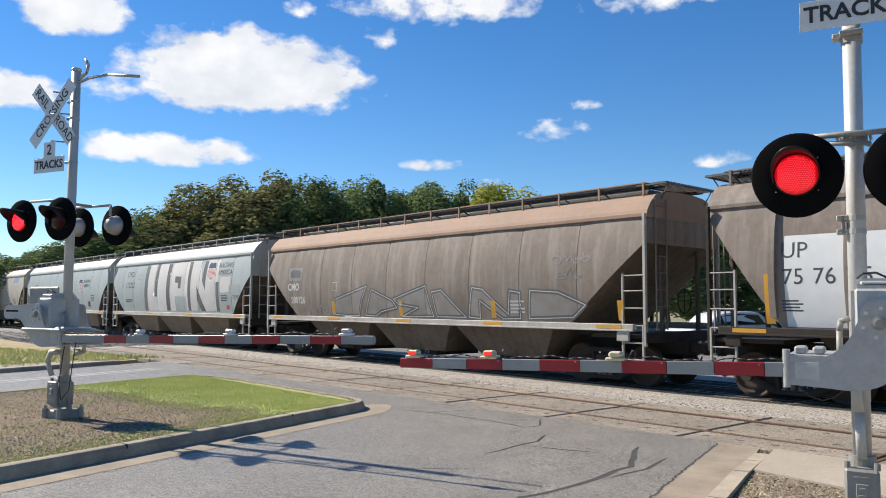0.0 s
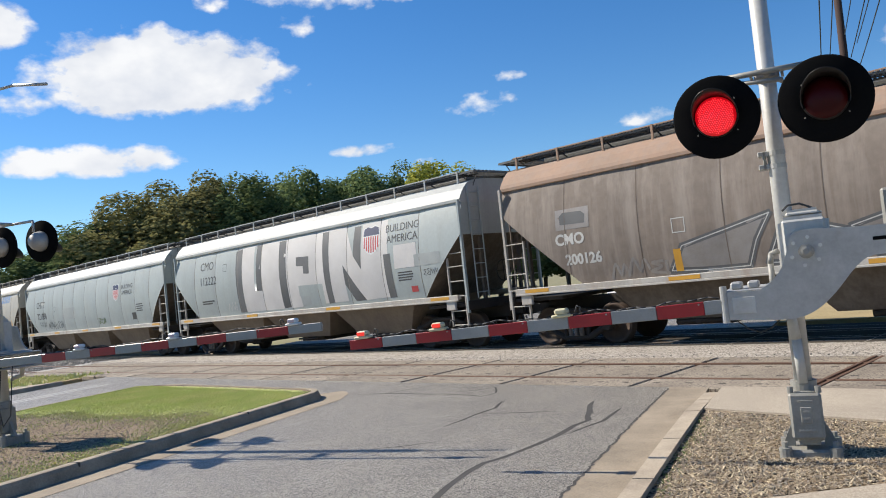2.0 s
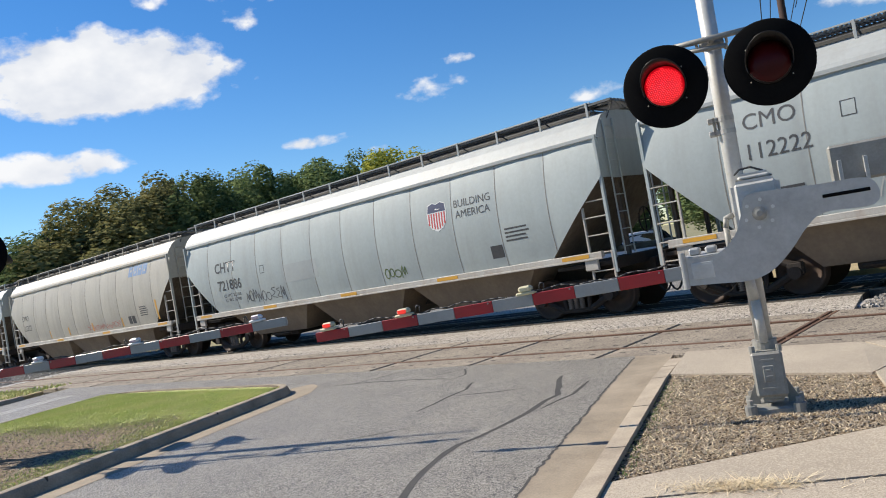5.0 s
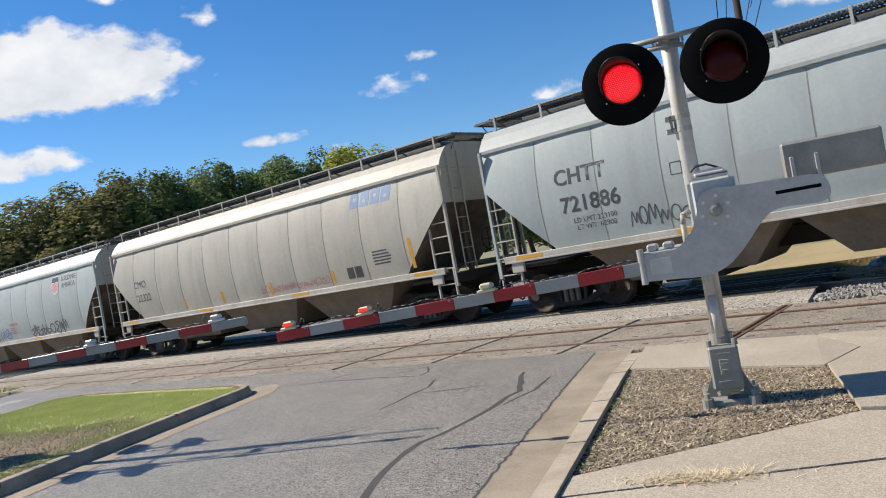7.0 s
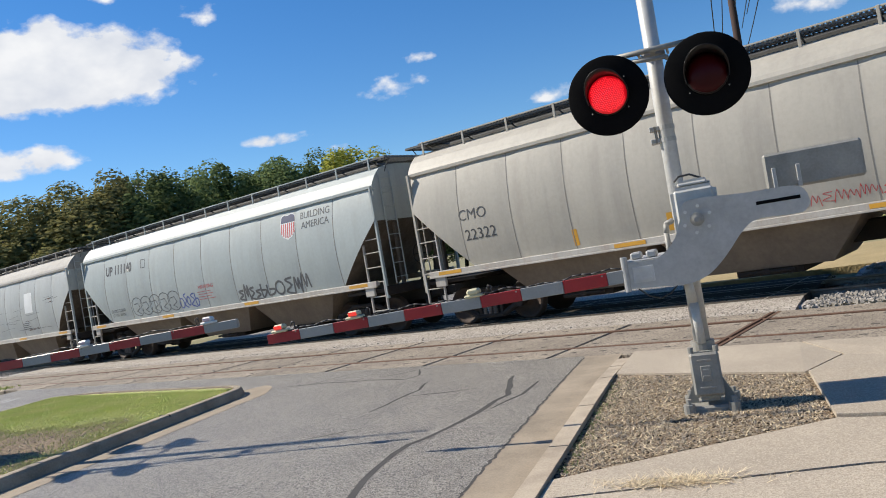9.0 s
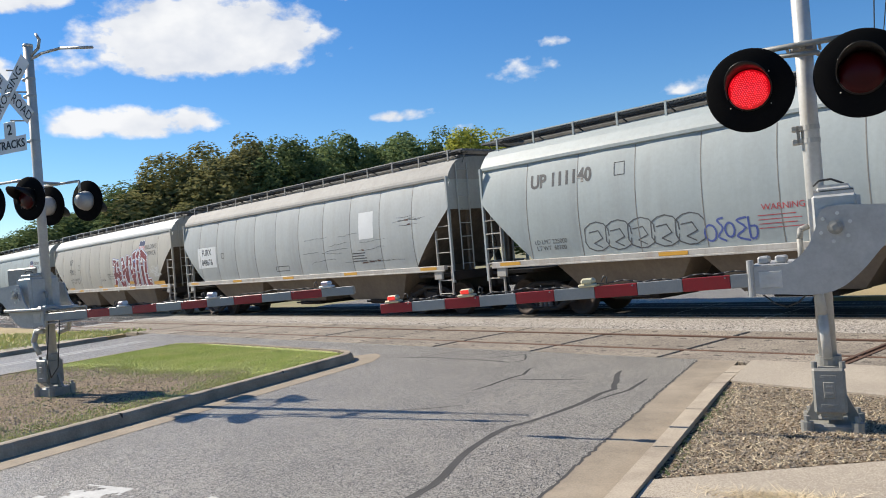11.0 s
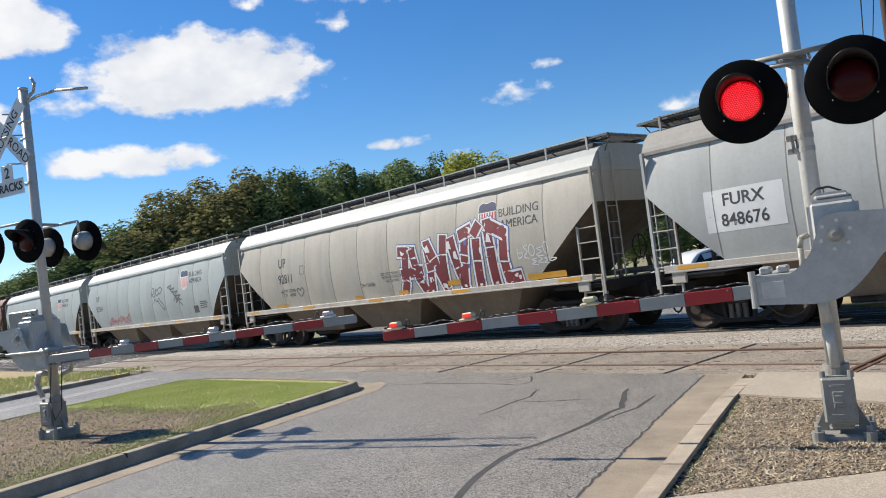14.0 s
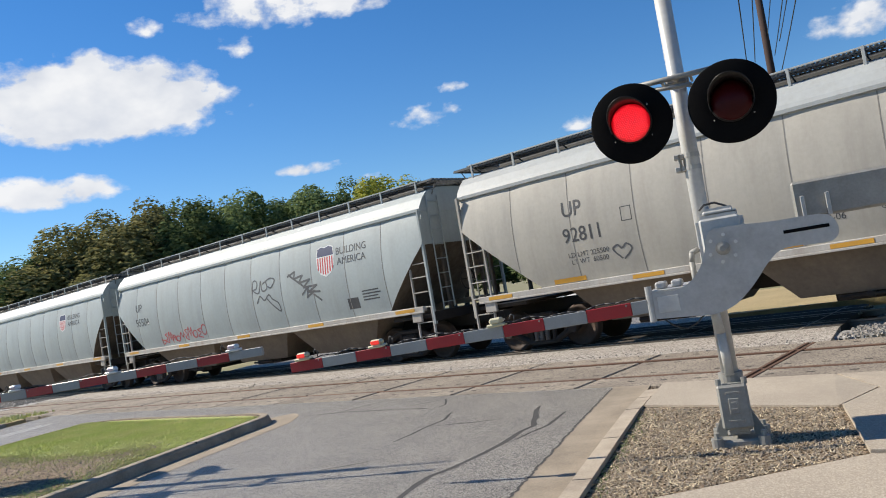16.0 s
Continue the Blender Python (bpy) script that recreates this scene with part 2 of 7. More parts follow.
M = dict(
    asphalt=mat("asphalt", (0.295, 0.266, 0.217), (0.15, 0.135, 0.111), 0.45, scale=1.2, fine=60, bump=1.0, bump_dist=0.014, spots=(0.48, 0.445, 0.39), spot_scale=115, spread=0.5, pits=(0.03, 0.027, 0.024), pit_scale=95),
    # paving colour darkened to hold the shade under the train
    shaded_crossing=mat("shaded_crossing", (0.085, 0.075, 0.064), (0.045, 0.04, 0.034), 0.95, scale=0.8, fine=80, bump=0.6, spec=0.1),
    crack_seal=mat("crack_seal", (0.045, 0.042, 0.038), (0.075, 0.07, 0.062), 0.75, bump=0.2),
    old_paving=mat("old_paving", (0.38, 0.34, 0.29), (0.25, 0.22, 0.19), 0.9, scale=0.9, fine=40, bump=0.8, spots=(0.55, 0.50, 0.43), spot_scale=40, pits=(0.13, 0.11, 0.09), pit_scale=35),
    concrete=mat("concrete", (0.46, 0.395, 0.305), (0.26, 0.22, 0.17), 0.9, scale=0.9, fine=45, bump=0.6, spots=(0.49, 0.42, 0.325), spot_scale=110, per_piece=0.08, pits=(0.30, 0.25, 0.19), pit_scale=130),
    kerb=mat("kerb", (0.42, 0.35, 0.26), (0.20, 0.165, 0.12), 0.9, scale=2.5, fine=50, bump=0.6),
    gutter=mat("gutter", (0.36, 0.295, 0.215), (0.20, 0.165, 0.12), 0.9, scale=1.8, fine=60, bump=0.4),
    panel=mat("panel", (0.38, 0.325, 0.25), (0.17, 0.14, 0.11), 0.9, scale=0.8, fine=38, bump=0.5, per_piece=0.10, pits=(0.14, 0.115, 0.09), pit_scale=45),
    rail=mat("rail", (0.30, 0.26, 0.23), (0.16, 0.11, 0.08), 0.4, 0.8, bump=0.1),
    rust_rail=mat("rust_rail", (0.16, 0.085, 0.05), (0.09, 0.05, 0.035), 0.8, 0.2, bump=0.3),
    rubber=mat("rubber", (0.03, 0.028, 0.026), (0.05, 0.045, 0.04), 0.8),
    hole=mat("hole", (0.09, 0.075, 0.06), (0.05, 0.045, 0.04), 0.9),
    dirt=mat("dirt", (0.14, 0.098, 0.06), (0.29, 0.215, 0.14), 0.9, spec=0.12, scale=3, fine=45, bump=1.0, bump_dist=0.03, spots=(0.36, 0.295, 0.22), spot_scale=55, pits=(0.03, 0.022, 0.015), pit_scale=48),
    earth=mat("earth", (0.16, 0.16, 0.07), (0.27, 0.23, 0.13), 0.95, scale=0.25, fine=6, bump=0.6, bump_dist=0.05),
    lawn=mat("lawn", (0.31, 0.37, 0.085), (0.48, 0.46, 0.175), 0.95, scale=0.9, fine=25, pits=(0.13, 0.14, 0.05), pit_scale=30, bump=1.0, bump_dist=0.03),
    dry=mat("dry", (0.42, 0.32, 0.17), (0.28, 0.225, 0.11), 0.95, scale=0.6, fine=12, bump=1.0, bump_dist=0.05),
    blade=mat("blade", (0.44, 0.53, 0.13), (0.66, 0.62, 0.27), 0.75, scale=1.2, fine=20, bump=0),
    straw=mat("straw", (0.55, 0.45, 0.30), (0.27, 0.205, 0.135), 0.8, scale=5, fine=20, bump=0),
    ballast=mat("ballast", (0.34, 0.32, 0.30), (0.19, 0.18, 0.17), 0.9, scale=3, fine=25, bump=1.0, bump_dist=0.05, spots=(0.5, 0.48, 0.45), spot_scale=14),
    pebble=mat("pebble", (0.46, 0.39, 0.30), (0.24, 0.195, 0.145), 0.9, scale=9, fine=40, bump=0.4),
    straw_pale=mat("straw_pale", (0.78, 0.66, 0.45), (0.55, 0.44, 0.28), 0.8, scale=5, fine=20, bump=0),
    stone=mat("stone", (0.34, 0.31, 0.27), (0.18, 0.165, 0.145), 0.9, scale=8, fine=40, bump=0.5),
    paint_white=mat("paint_white", (0.62, 0.61, 0.57), (0.40, 0.39, 0.36), 0.7, scale=6, fine=40, bump=0.2),
    galv=mat("galv", (0.46, 0.455, 0.44), (0.34, 0.335, 0.32), 0.5, 0.25, scale=4, fine=30, bump=0.05),
    mast=mat("mast", (0.56, 0.555, 0.53), (0.42, 0.41, 0.385), 0.45, 0.1, scale=2.5, fine=30, bump=0.06, streak=0.25, streak_color=(0.28, 0.26, 0.22)),
    cast=mat("cast", (0.315, 0.306, 0.275), (0.22, 0.212, 0.19), 0.55, 0.1, scale=6, fine=50, bump=0.2),
    black=mat("black", (0.004, 0.004, 0.0045), (0.007, 0.007, 0.007), 0.95, bump=0.02, spec=0.08),
    hood_black=mat("hood_black", (0.014, 0.013, 0.013), (0.02, 0.019, 0.019), 0.45, bump=0.02, spec=0.2),
    red_lit=mat("red_lit", (0.16, 0.003, 0.006), (0.2, 0.005, 0.008), 0.3, emit=((1.0, 0.004, 0.014), 0.30), bump=0),
    red_glow=mat("red_glow", (0.5, 0.02, 0.02), (0.4, 0.01, 0.01), 0.3, emit=((1.0, 0.035, 0.055), 3.2), bump=0),
    red_dark=mat("red_dark", (0.045, 0.002, 0.004), (0.03, 0.0015, 0.003), 0.3, spec=0.15, bump=0.05),
    stripe_red=mat("stripe_red", (0.34, 0.010, 0.014), (0.26, 0.008, 0.012), 0.4, scale=5, bump=0.05),
    stripe_white=mat("stripe_white", (0.29, 0.295, 0.29), (0.23, 0.235, 0.23), 0.4, 0.1, scale=5, bump=0.05),
    sign_white=mat("sign_white", (0.72, 0.73, 0.72), (0.62, 0.62, 0.60), 0.4, scale=4, bump=0.03),
    ink=mat("ink", (0.02, 0.02, 0.022), (0.035, 0.035, 0.035), 0.6, bump=0),
    lamp_body=mat("lamp_body", (0.60, 0.55, 0.36), (0.50, 0.45, 0.28), 0.5, bump=0.05),
    lamp_amber=mat("lamp_amber", (0.45, 0.05, 0.03), (0.3, 0.03, 0.02), 0.25, emit=((1, 0.04, 0.03), 0.5), bump=0),
    cable=mat("cable", (0.02, 0.02, 0.02), (0.04, 0.04, 0.04), 0.6, bump=0),
    steel_dark=mat("steel_dark", (0.016, 0.012, 0.010), (0.038, 0.027, 0.02), 0.85, 0.0, scale=3, fine=30, bump=0.3),
    wheel=mat("wheel", (0.045, 0.03, 0.022), (0.08, 0.048, 0.032), 0.75, 0.1, scale=6, bump=0.2),
    tread=mat("tread", (0.45, 0.44, 0.43), (0.30, 0.28, 0.26), 0.3, 0.9, bump=0.05),
    spring=mat("spring", (0.20, 0.17, 0.15), (0.10, 0.08, 0.07), 0.6, 0.3),
    grating=mat("grating", (0.16, 0.16, 0.155), (0.10, 0.10, 0.10), 0.6, 0.5, scale=5, bump=0.1),
    grey_paint=mat("grey_paint", (0.372, 0.414, 0.407), (0.308, 0.34, 0.333), 0.55, scale=0.5, fine=12, bump=0.05, streak=0.3, streak_color=(0.25, 0.25, 0.235)),
    cream_paint=mat("cream_paint", (0.435, 0.405, 0.345), (0.355, 0.33, 0.278), 0.55, scale=0.5, fine=12, bump=0.05, streak=0.35, streak_color=(0.25, 0.225, 0.195)),
    pale_paint=mat("pale_paint", (0.405, 0.425, 0.415), (0.335, 0.347, 0.337), 0.55, scale=0.5, fine=12, bump=0.05, streak=0.3, streak_color=(0.27, 0.25, 0.225)),
    brown_paint=mat("brown_paint", (0.232, 0.188, 0.152), (0.15, 0.118, 0.096), 0.75, scale=0.35, fine=6, bump=0.1, streak=0.6, streak_color=(0.36, 0.31, 0.265)),
    roof_rust=mat("roof_rust", (0.37, 0.235, 0.16), (0.28, 0.19, 0.135), 0.8, scale=0.8, fine=10, bump=0.1, streak=0.3, streak_color=(0.30, 0.27, 0.24)),
    # seam strips, darker than the paint on either side
    seam_dark=mat("seam_dark", (0.17, 0.155, 0.135), (0.26, 0.245, 0.22), 0.7, scale=1.5, fine=20, bump=0),
    seam_brown=mat("seam_brown", (0.10, 0.075, 0.058), (0.16, 0.125, 0.10), 0.8, scale=1.5, fine=20, bump=0),
    lamp_pale=mat("lamp_pale", (0.70, 0.52, 0.53), (0.60, 0.45, 0.46), 0.3, bump=0),
    steel_bright=mat("steel_bright", (0.62, 0.62, 0.61), (0.50, 0.50, 0.49), 0.3, 0.6, bump=0),
    roof_dull=mat("roof_dull", (0.335, 0.325, 0.30), (0.25, 0.24, 0.22), 0.75, scale=0.6, fine=12, bump=0.05, streak=0.4, streak_color=(0.22, 0.20, 0.175)),
    red_brown=mat("red_brown", (0.13, 0.055, 0.04), (0.09, 0.04, 0.03), 0.75, scale=0.6, bump=0.1, streak=0.4),
    # grime on the car ends, with the shade below the slopes coloured in
    end_grime_shade=mat("end_grime_shade", (0.075, 0.055, 0.04), (0.16, 0.13, 0.10), 0.85, scale=0.9, fine=10, bump=0.1, streak=0.6, streak_color=(0.05, 0.04, 0.03)),
    hopper_tan=mat("hopper_tan", (0.21, 0.165, 0.118), (0.13, 0.10, 0.075), 0.8, scale=1.2, fine=14, bump=0.1, streak=0.5, streak_color=(0.12, 0.09, 0.07)),
    sill_light=mat("sill_light", (0.48, 0.46, 0.42), (0.34, 0.31, 0.27), 0.65, scale=1.5, fine=20, bump=0.1, streak=0.4, streak_color=(0.26, 0.17, 0.11)),
    reflective=mat("reflective", (0.62, 0.32, 0.03), (0.50, 0.26, 0.04), 0.4, scale=4, bump=0),
    letter=mat("letter", (0.035, 0.036, 0.04), (0.07, 0.07, 0.07), 0.6, bump=0),
    letter_pale=mat("letter_pale", (0.55, 0.54, 0.51), (0.45, 0.44, 0.41), 0.6, bump=0),
    patch_white=mat("patch_white", (0.68, 0.69, 0.68), (0.60, 0.61, 0.60), 0.6, bump=0),
    patch_grey=mat("patch_grey", (0.35, 0.375, 0.37), (0.30, 0.32, 0.315), 0.6, bump=0),
    spray_dark=mat("spray_dark", (0.075, 0.078, 0.082), (0.12, 0.12, 0.12), 0.6, scale=1.5, bump=0),
    spray_white=mat("spray_white", (0.60, 0.58, 0.56), (0.50, 0.48, 0.46), 0.65, scale=1.5, bump=0),
    spray_silver=mat("spray_silver", (0.30, 0.28, 0.265), (0.20, 0.175, 0.155), 0.5, 0.2, scale=2, bump=0),
    spray_red=mat("spray_red", (0.22, 0.022, 0.03), (0.10, 0.015, 0.02), 0.6, scale=2, bump=0),
    spray_blue=mat("spray_blue", (0.06, 0.09, 0.30), (0.09, 0.12, 0.33), 0.6, bump=0),
    logo_blue=mat("logo_blue", (0.15, 0.24, 0.40), (0.20, 0.28, 0.42), 0.6, bump=0),
    navy=mat("navy", (0.018, 0.03, 0.085), (0.03, 0.04, 0.10), 0.6, bump=0),
    kerb_top=mat("kerb_top", (0.50, 0.42, 0.315), (0.27, 0.22, 0.165), 0.9, scale=2.2, fine=60, bump=0.4),
    logo_red=mat("logo_red", (0.52, 0.06, 0.06), (0.42, 0.06, 0.06), 0.6, bump=0),
    bark=mat("bark", (0.09, 0.07, 0.055), (0.05, 0.04, 0.033), 0.9, scale=4, fine=20, bump=0.8),
    leaf=leaf_mat("leaf", (0.115, 0.165, 0.07), (0.205, 0.25, 0.11)),
    leaf_olive=leaf_mat("leaf_olive", (0.17, 0.17, 0.07), (0.27, 0.245, 0.11)),
    leaf_yellow=leaf_mat("leaf_yellow", (0.26, 0.28, 0.055), (0.42, 0.40, 0.09)),
    wood_pole=mat("wood_pole", (0.05, 0.026, 0.02), (0.032, 0.018, 0.014), 0.9, scale=3, fine=30, bump=0.4, stretch=(1, 1, 0.1)),
    fence_wood=mat("fence_wood", (0.50, 0.34, 0.16), (0.40, 0.26, 0.12), 0.85, scale=2, fine=25, bump=0.3, stretch=(1, 1, 0.1), per_piece=0.1),
    car_white=mat("car_white", (0.62, 0.63, 0.64), (0.58, 0.59, 0.60), 0.25, bump=0),
    car_dark=mat("car_dark", (0.06, 0.07, 0.085), (0.05, 0.06, 0.07), 0.25, bump=0),
    glass=mat("glass", (0.02, 0.025, 0.03), (0.025, 0.03, 0.035), 0.06, bump=0),
)


# ---- mesh helpers ----
def mesh_of(name, bm, material, smooth=False):
    me = bpy.data.meshes.new(name)
    bm.to_mesh(me)
    bm.free()
    for m_ in material if isinstance(material, (list, tuple)) else (material,):
        me.materials.append(m_)
    if smooth:
        me.shade_smooth()
    return me


def part(name, bm, material, parent, label="", smooth=False):
    ob = new(name, mesh_of(name, bm, material, smooth))
    ob.parent = parent
    return tagged(ob, label)


def thing(name, m, label, category, group="", kind=""):
    e = new(name)
    e.matrix_world = m
    return tagged(e, label, category, group, kind)


def box(bm, x0, x1, y0, y1, z0, z1, bevel=0.0, m=None):
    r = bmesh.ops.create_cube(bm, size=1, matrix=Matrix.Translation(((x0 + x1) / 2, (y0 + y1) / 2, (z0 + z1) / 2)) @ Matrix.Diagonal((x1 - x0, y1 - y0, z1 - z0, 1)))
    vs = r["verts"]
    if bevel:
        es = list({e for v in vs for e in v.link_edges})
        out = bmesh.ops.bevel(bm, geom=es, offset=bevel, segments=3 if bevel >= 0.03 else 1, affect="EDGES")
        vs = list({v for f_ in out["faces"] for v in f_.verts} | {v for v in vs if v.is_valid})
    if m is not None:
        bmesh.ops.transform(bm, matrix=m, verts=vs)
    return bm


def rod(bm, a, b, r, n=8, r2=None):
    a, b = Vector(a), Vector(b)
    d = b - a
    m = Matrix.Translation((a + b) / 2) @ d.to_track_quat("Z", "Y").to_matrix().to_4x4()
    bmesh.ops.create_cone(bm, cap_ends=True, segments=n, radius1=r, radius2=r if r2 is None else r2, depth=d.length, matrix=m)
    return bm


def pipe(bm, pts, r, n=8):
    for a, b in zip(pts, pts[1:]):
        rod(bm, a, b, r, n)
    for p_ in pts[1:-1]:
        bmesh.ops.create_uvsphere(bm, u_segments=n, v_segments=5, radius=r, matrix=Matrix.Translation(p_))
    return bm


def prism(bm, pts, z0, z1):
    lo = [bm.verts.new((x, y, z0)) for x, y in pts]
    hi = [bm.verts.new((x, y, z1)) for x, y in pts]
    n = len(pts)
    bm.faces.new(hi)
    bm.faces.new(lo[::-1])
    for i in range(n):
        bm.faces.new((lo[i], lo[(i + 1) % n], hi[(i + 1) % n], hi[i]))
    bmesh.ops.recalc_face_normals(bm, faces=bm.faces[:])
    return bm


def lathe(bm, prof, n=24, m=None):
    rings = [[bm.verts.new((r * math.cos(2 * math.pi * i / n), r * math.sin(2 * math.pi * i / n), z)) for i in range(n)] for r, z in prof]
    for a, b in zip(rings, rings[1:]):
        for i in range(n):
            bm.faces.new((a[i], a[(i + 1) % n], b[(i + 1) % n], b[i]))
    bm.faces.new(rings[0][::-1])
    bm.faces.new(rings[-1])
    if m is not None:
        bmesh.ops.transform(bm, matrix=m, verts=[v for r in rings for v in r])
    return bm


def text_bm(body, size, thick=0.0015, bold=0.0):
    """Letters lying in x/z, facing -y, centred on the origin."""
    c = bpy.data.curves.new("lettering", "FONT")
    c.body, c.size, c.align_x, c.align_y, c.extrude, c.offset = body, size, "CENTER", "CENTER", thick, bold
    c.resolution_u = 3
    o = new("lettering", c)
    bpy.context.view_layer.update()
    me = bpy.data.meshes.new_from_object(o.evaluated_get(bpy.context.evaluated_depsgraph_get()))
    bm = bmesh.new()
    bm.from_mesh(me)
    bpy.data.objects.remove(o)
    bpy.data.meshes.remove(me)
    bpy.data.curves.remove(c)
    bmesh.ops.transform(bm, matrix=Matrix.Rotation(radians(90), 4, "X"), verts=bm.verts[:])
    return bm


# ---- frames of the plan: the tracks and the road ----
TRACK = -48.69                      # heading of the trains
ROAD = -29.3                        # heading of the road's cross axis
TRK, RD = pose(0, 0, 0, 0, 0, TRACK), pose(0, 0, 0, 0, 0, ROAD)


def q_line(p_, b):
    """The road coordinate q at which the line p meets the track coordinate b."""
    return (b - 0.3315 * p_) / 0.9436


def slab(name, pts, z0, z1, material, frame_m, label="", category="", kind="structure", parent=None):
    bm = prism(bmesh.new(), pts, z0, z1)
    ob = new(name, mesh_of(name, bm, material))
    ob.matrix_world = frame_m
    if parent:
        ob.parent = parent
    return tagged(ob, label, category, "", kind)


# ---- ground, road, crossing ----
def build_ground():
    bm = bmesh.new()
    bmesh.ops.create_grid(bm, x_segments=60, y_segments=60, size=2500)
    ob = new("ground", mesh_of("ground", bm, M["earth"]))
    ob.location.z = -0.17
    tagged(ob, "flat grassy earth around the level crossing", "ground", kind="structure")
    P0, P1 = -20.2, -2.12
    slab("road", [(P0, -25), (P1, -25), (P1, q_line(P1, 9.8)), (P0, q_line(P0, 9.8))], -0.4, 0.0, M["asphalt"], RD,
         "worn grey asphalt road leading to the tracks", "road")
    slab("road_beyond", [(P0, q_line(P0, 17.9)), (P1 + 1, q_line(P1 + 1, 17.9)), (P1 + 1, 70), (P0, 70)], -0.4, -0.004, M["asphalt"], RD,
         "asphalt road going on behind the tracks", "road")
    slab("pavement_between_tracks", [(-34, 12.75), (-3.6, 12.75), (-3.9, 14.5), (-34, 14.5)], -0.3, 0.0, M["old_paving"], TRK,
         "pale gravelly paving between the two tracks", "paving")
    # the train's shade on this strip is put into its colour
    slab("crossing_surface", [(-34, 14.5), (-3.9, 14.5), (-4.2, 17.9), (-34, 17.9)], -0.3, -0.008, M["shaded_crossing"], TRK,
         "crossing surface of the busy track, coloured dark for train shade", "paving")
    lines = thing("panel_joints", TRK, "thin pale joints of the busy crossing", "paving joint", kind="structure")
    for y in (14.9, 15.55, 16.45, 17.4):
        part("joint", box(bmesh.new(), -34, -4.0, y - 0.012, y + 0.012, -0.05, -0.003), M["old_paving"], lines)
    for i in range(12):
        x = -4.6 - 2.46 * i
        part("joint", box(bmesh.new(), x - 0.012, x + 0.012, 14.55, 17.85, -0.05, -0.004), M["old_paving"], lines)
    slab("crossing_bed", [(-31, 9.8), (6, 9.8), (6, 12.75), (-31, 12.75)], -0.4, -0.11, M["rubber"], TRK,
         "dark filler under the concrete crossing panels", "paving")


def crack(name, pts, w, z=0.002):
    bm = bmesh.new()
    n = len(pts)
    L_, R_ = [], []
    for i, (x, y) in enumerate(pts):
        a, b = Vector(pts[max(i - 1, 0)]), Vector(pts[min(i + 1, n - 1)])
        d = (b - a).normalized()
        k = w * (0.85 + 0.3 * random.random()) * (0.4 if i in (0, n - 1) else 1)
        L_.append(bm.verts.new((x - d.y * k, y + d.x * k, z)))
        R_.append(bm.verts.new((x + d.y * k, y - d.x * k, z)))
    for i in range(n - 1):
        bm.faces.new((R_[i], R_[i + 1], L_[i + 1], L_[i]))
    ob = new(name, mesh_of(name, bm, M["crack_seal"]))
    ob.matrix_world = RD
    tagged(ob, "black tar seam sealing a crack in the road", "road crack", "sealed cracks", "structure")


def wander(pts, step=0.25, amp=0.03):
    out = []
    for (x0, y0), (x1, y1) in zip(pts, pts[1:]):
        n = max(2, int(math.hypot(x1 - x0, y1 - y0) / step))
        for i in range(n):
            k = i / n
            out.append((x0 + (x1 - x0) * k + random.uniform(-amp, amp), y0 + (y1 - y0) * k + random.uniform(-amp, amp)))
    return out + [pts[-1]]


def kerb_run(name, pts, w, h, z0, material, label):
    """A kerb along a line in the road's frame, with a battered face and a rounded top edge."""
    bm = bmesh.new()
    rings = []
    n = len(pts)
    for i, (x, y) in enumerate(pts):
        a, b = Vector(pts[max(i - 1, 0)]), Vector(pts[min(i + 1, n - 1)])
        d = (b - a).normalized()
        nx, ny = -d.y, d.x
        prof = [(0.0, z0 - 0.2), (0.0, z0 + 0.01), (0.03, z0 + h * 0.7), (0.055, z0 + h * 0.95), (0.09, z0 + h), (w, z0 + h), (w, z0 - 0.2)]
        rings.append([bm.verts.new((x + nx * o, y + ny * o, z)) for o, z in prof])
    for a, b in zip(rings, rings[1:]):
        for i in range(len(a) - 1):
            bm.faces.new((a[i], a[i + 1], b[i + 1], b[i]))
    bm.faces.new(rings[0])
    bm.faces.new(rings[-1][::-1])
    bmesh.ops.recalc_face_normals(bm, faces=bm.faces[:])
    ob = new(name, mesh_of(name, bm, material))
    ob.matrix_world = RD
    return tagged(ob, label, "kerb", kind="structure")


def smooth_line(pts, n=6):
    out = []
    for i in range(len(pts) - 1):
        p0, p1, p2, p3 = (Vector(pts[max(i - 1, 0)]), Vector(pts[i]), Vector(pts[i + 1]), Vector(pts[min(i + 2, len(pts) - 1)]))
        for k in range(n):
            t = k / n
            v = 0.5 * (2 * p1 + (p2 - p0) * t + (2 * p0 - 5 * p1 + 4 * p2 - p3) * t * t + (3 * p1 - p0 - 3 * p2 + p3) * t ** 3)
            out.append((v.x, v.y))
    return out + [tuple(pts[-1])]


ISLAND = smooth_line([(-8.05, -25), (-8.05, -5), (-8.02, 4), (-8.0, 8.0), (-8.0, 10.6), (-8.05, 11.3), (-8.45, 11.75), (-9.3, 12.05), (-11.5, 12.85),
                      (-13.6, 13.5), (-14.5, 13.2), (-14.8, 12.0), (-14.8, 8), (-14.8, -5), (-14.8, -25)], 5)


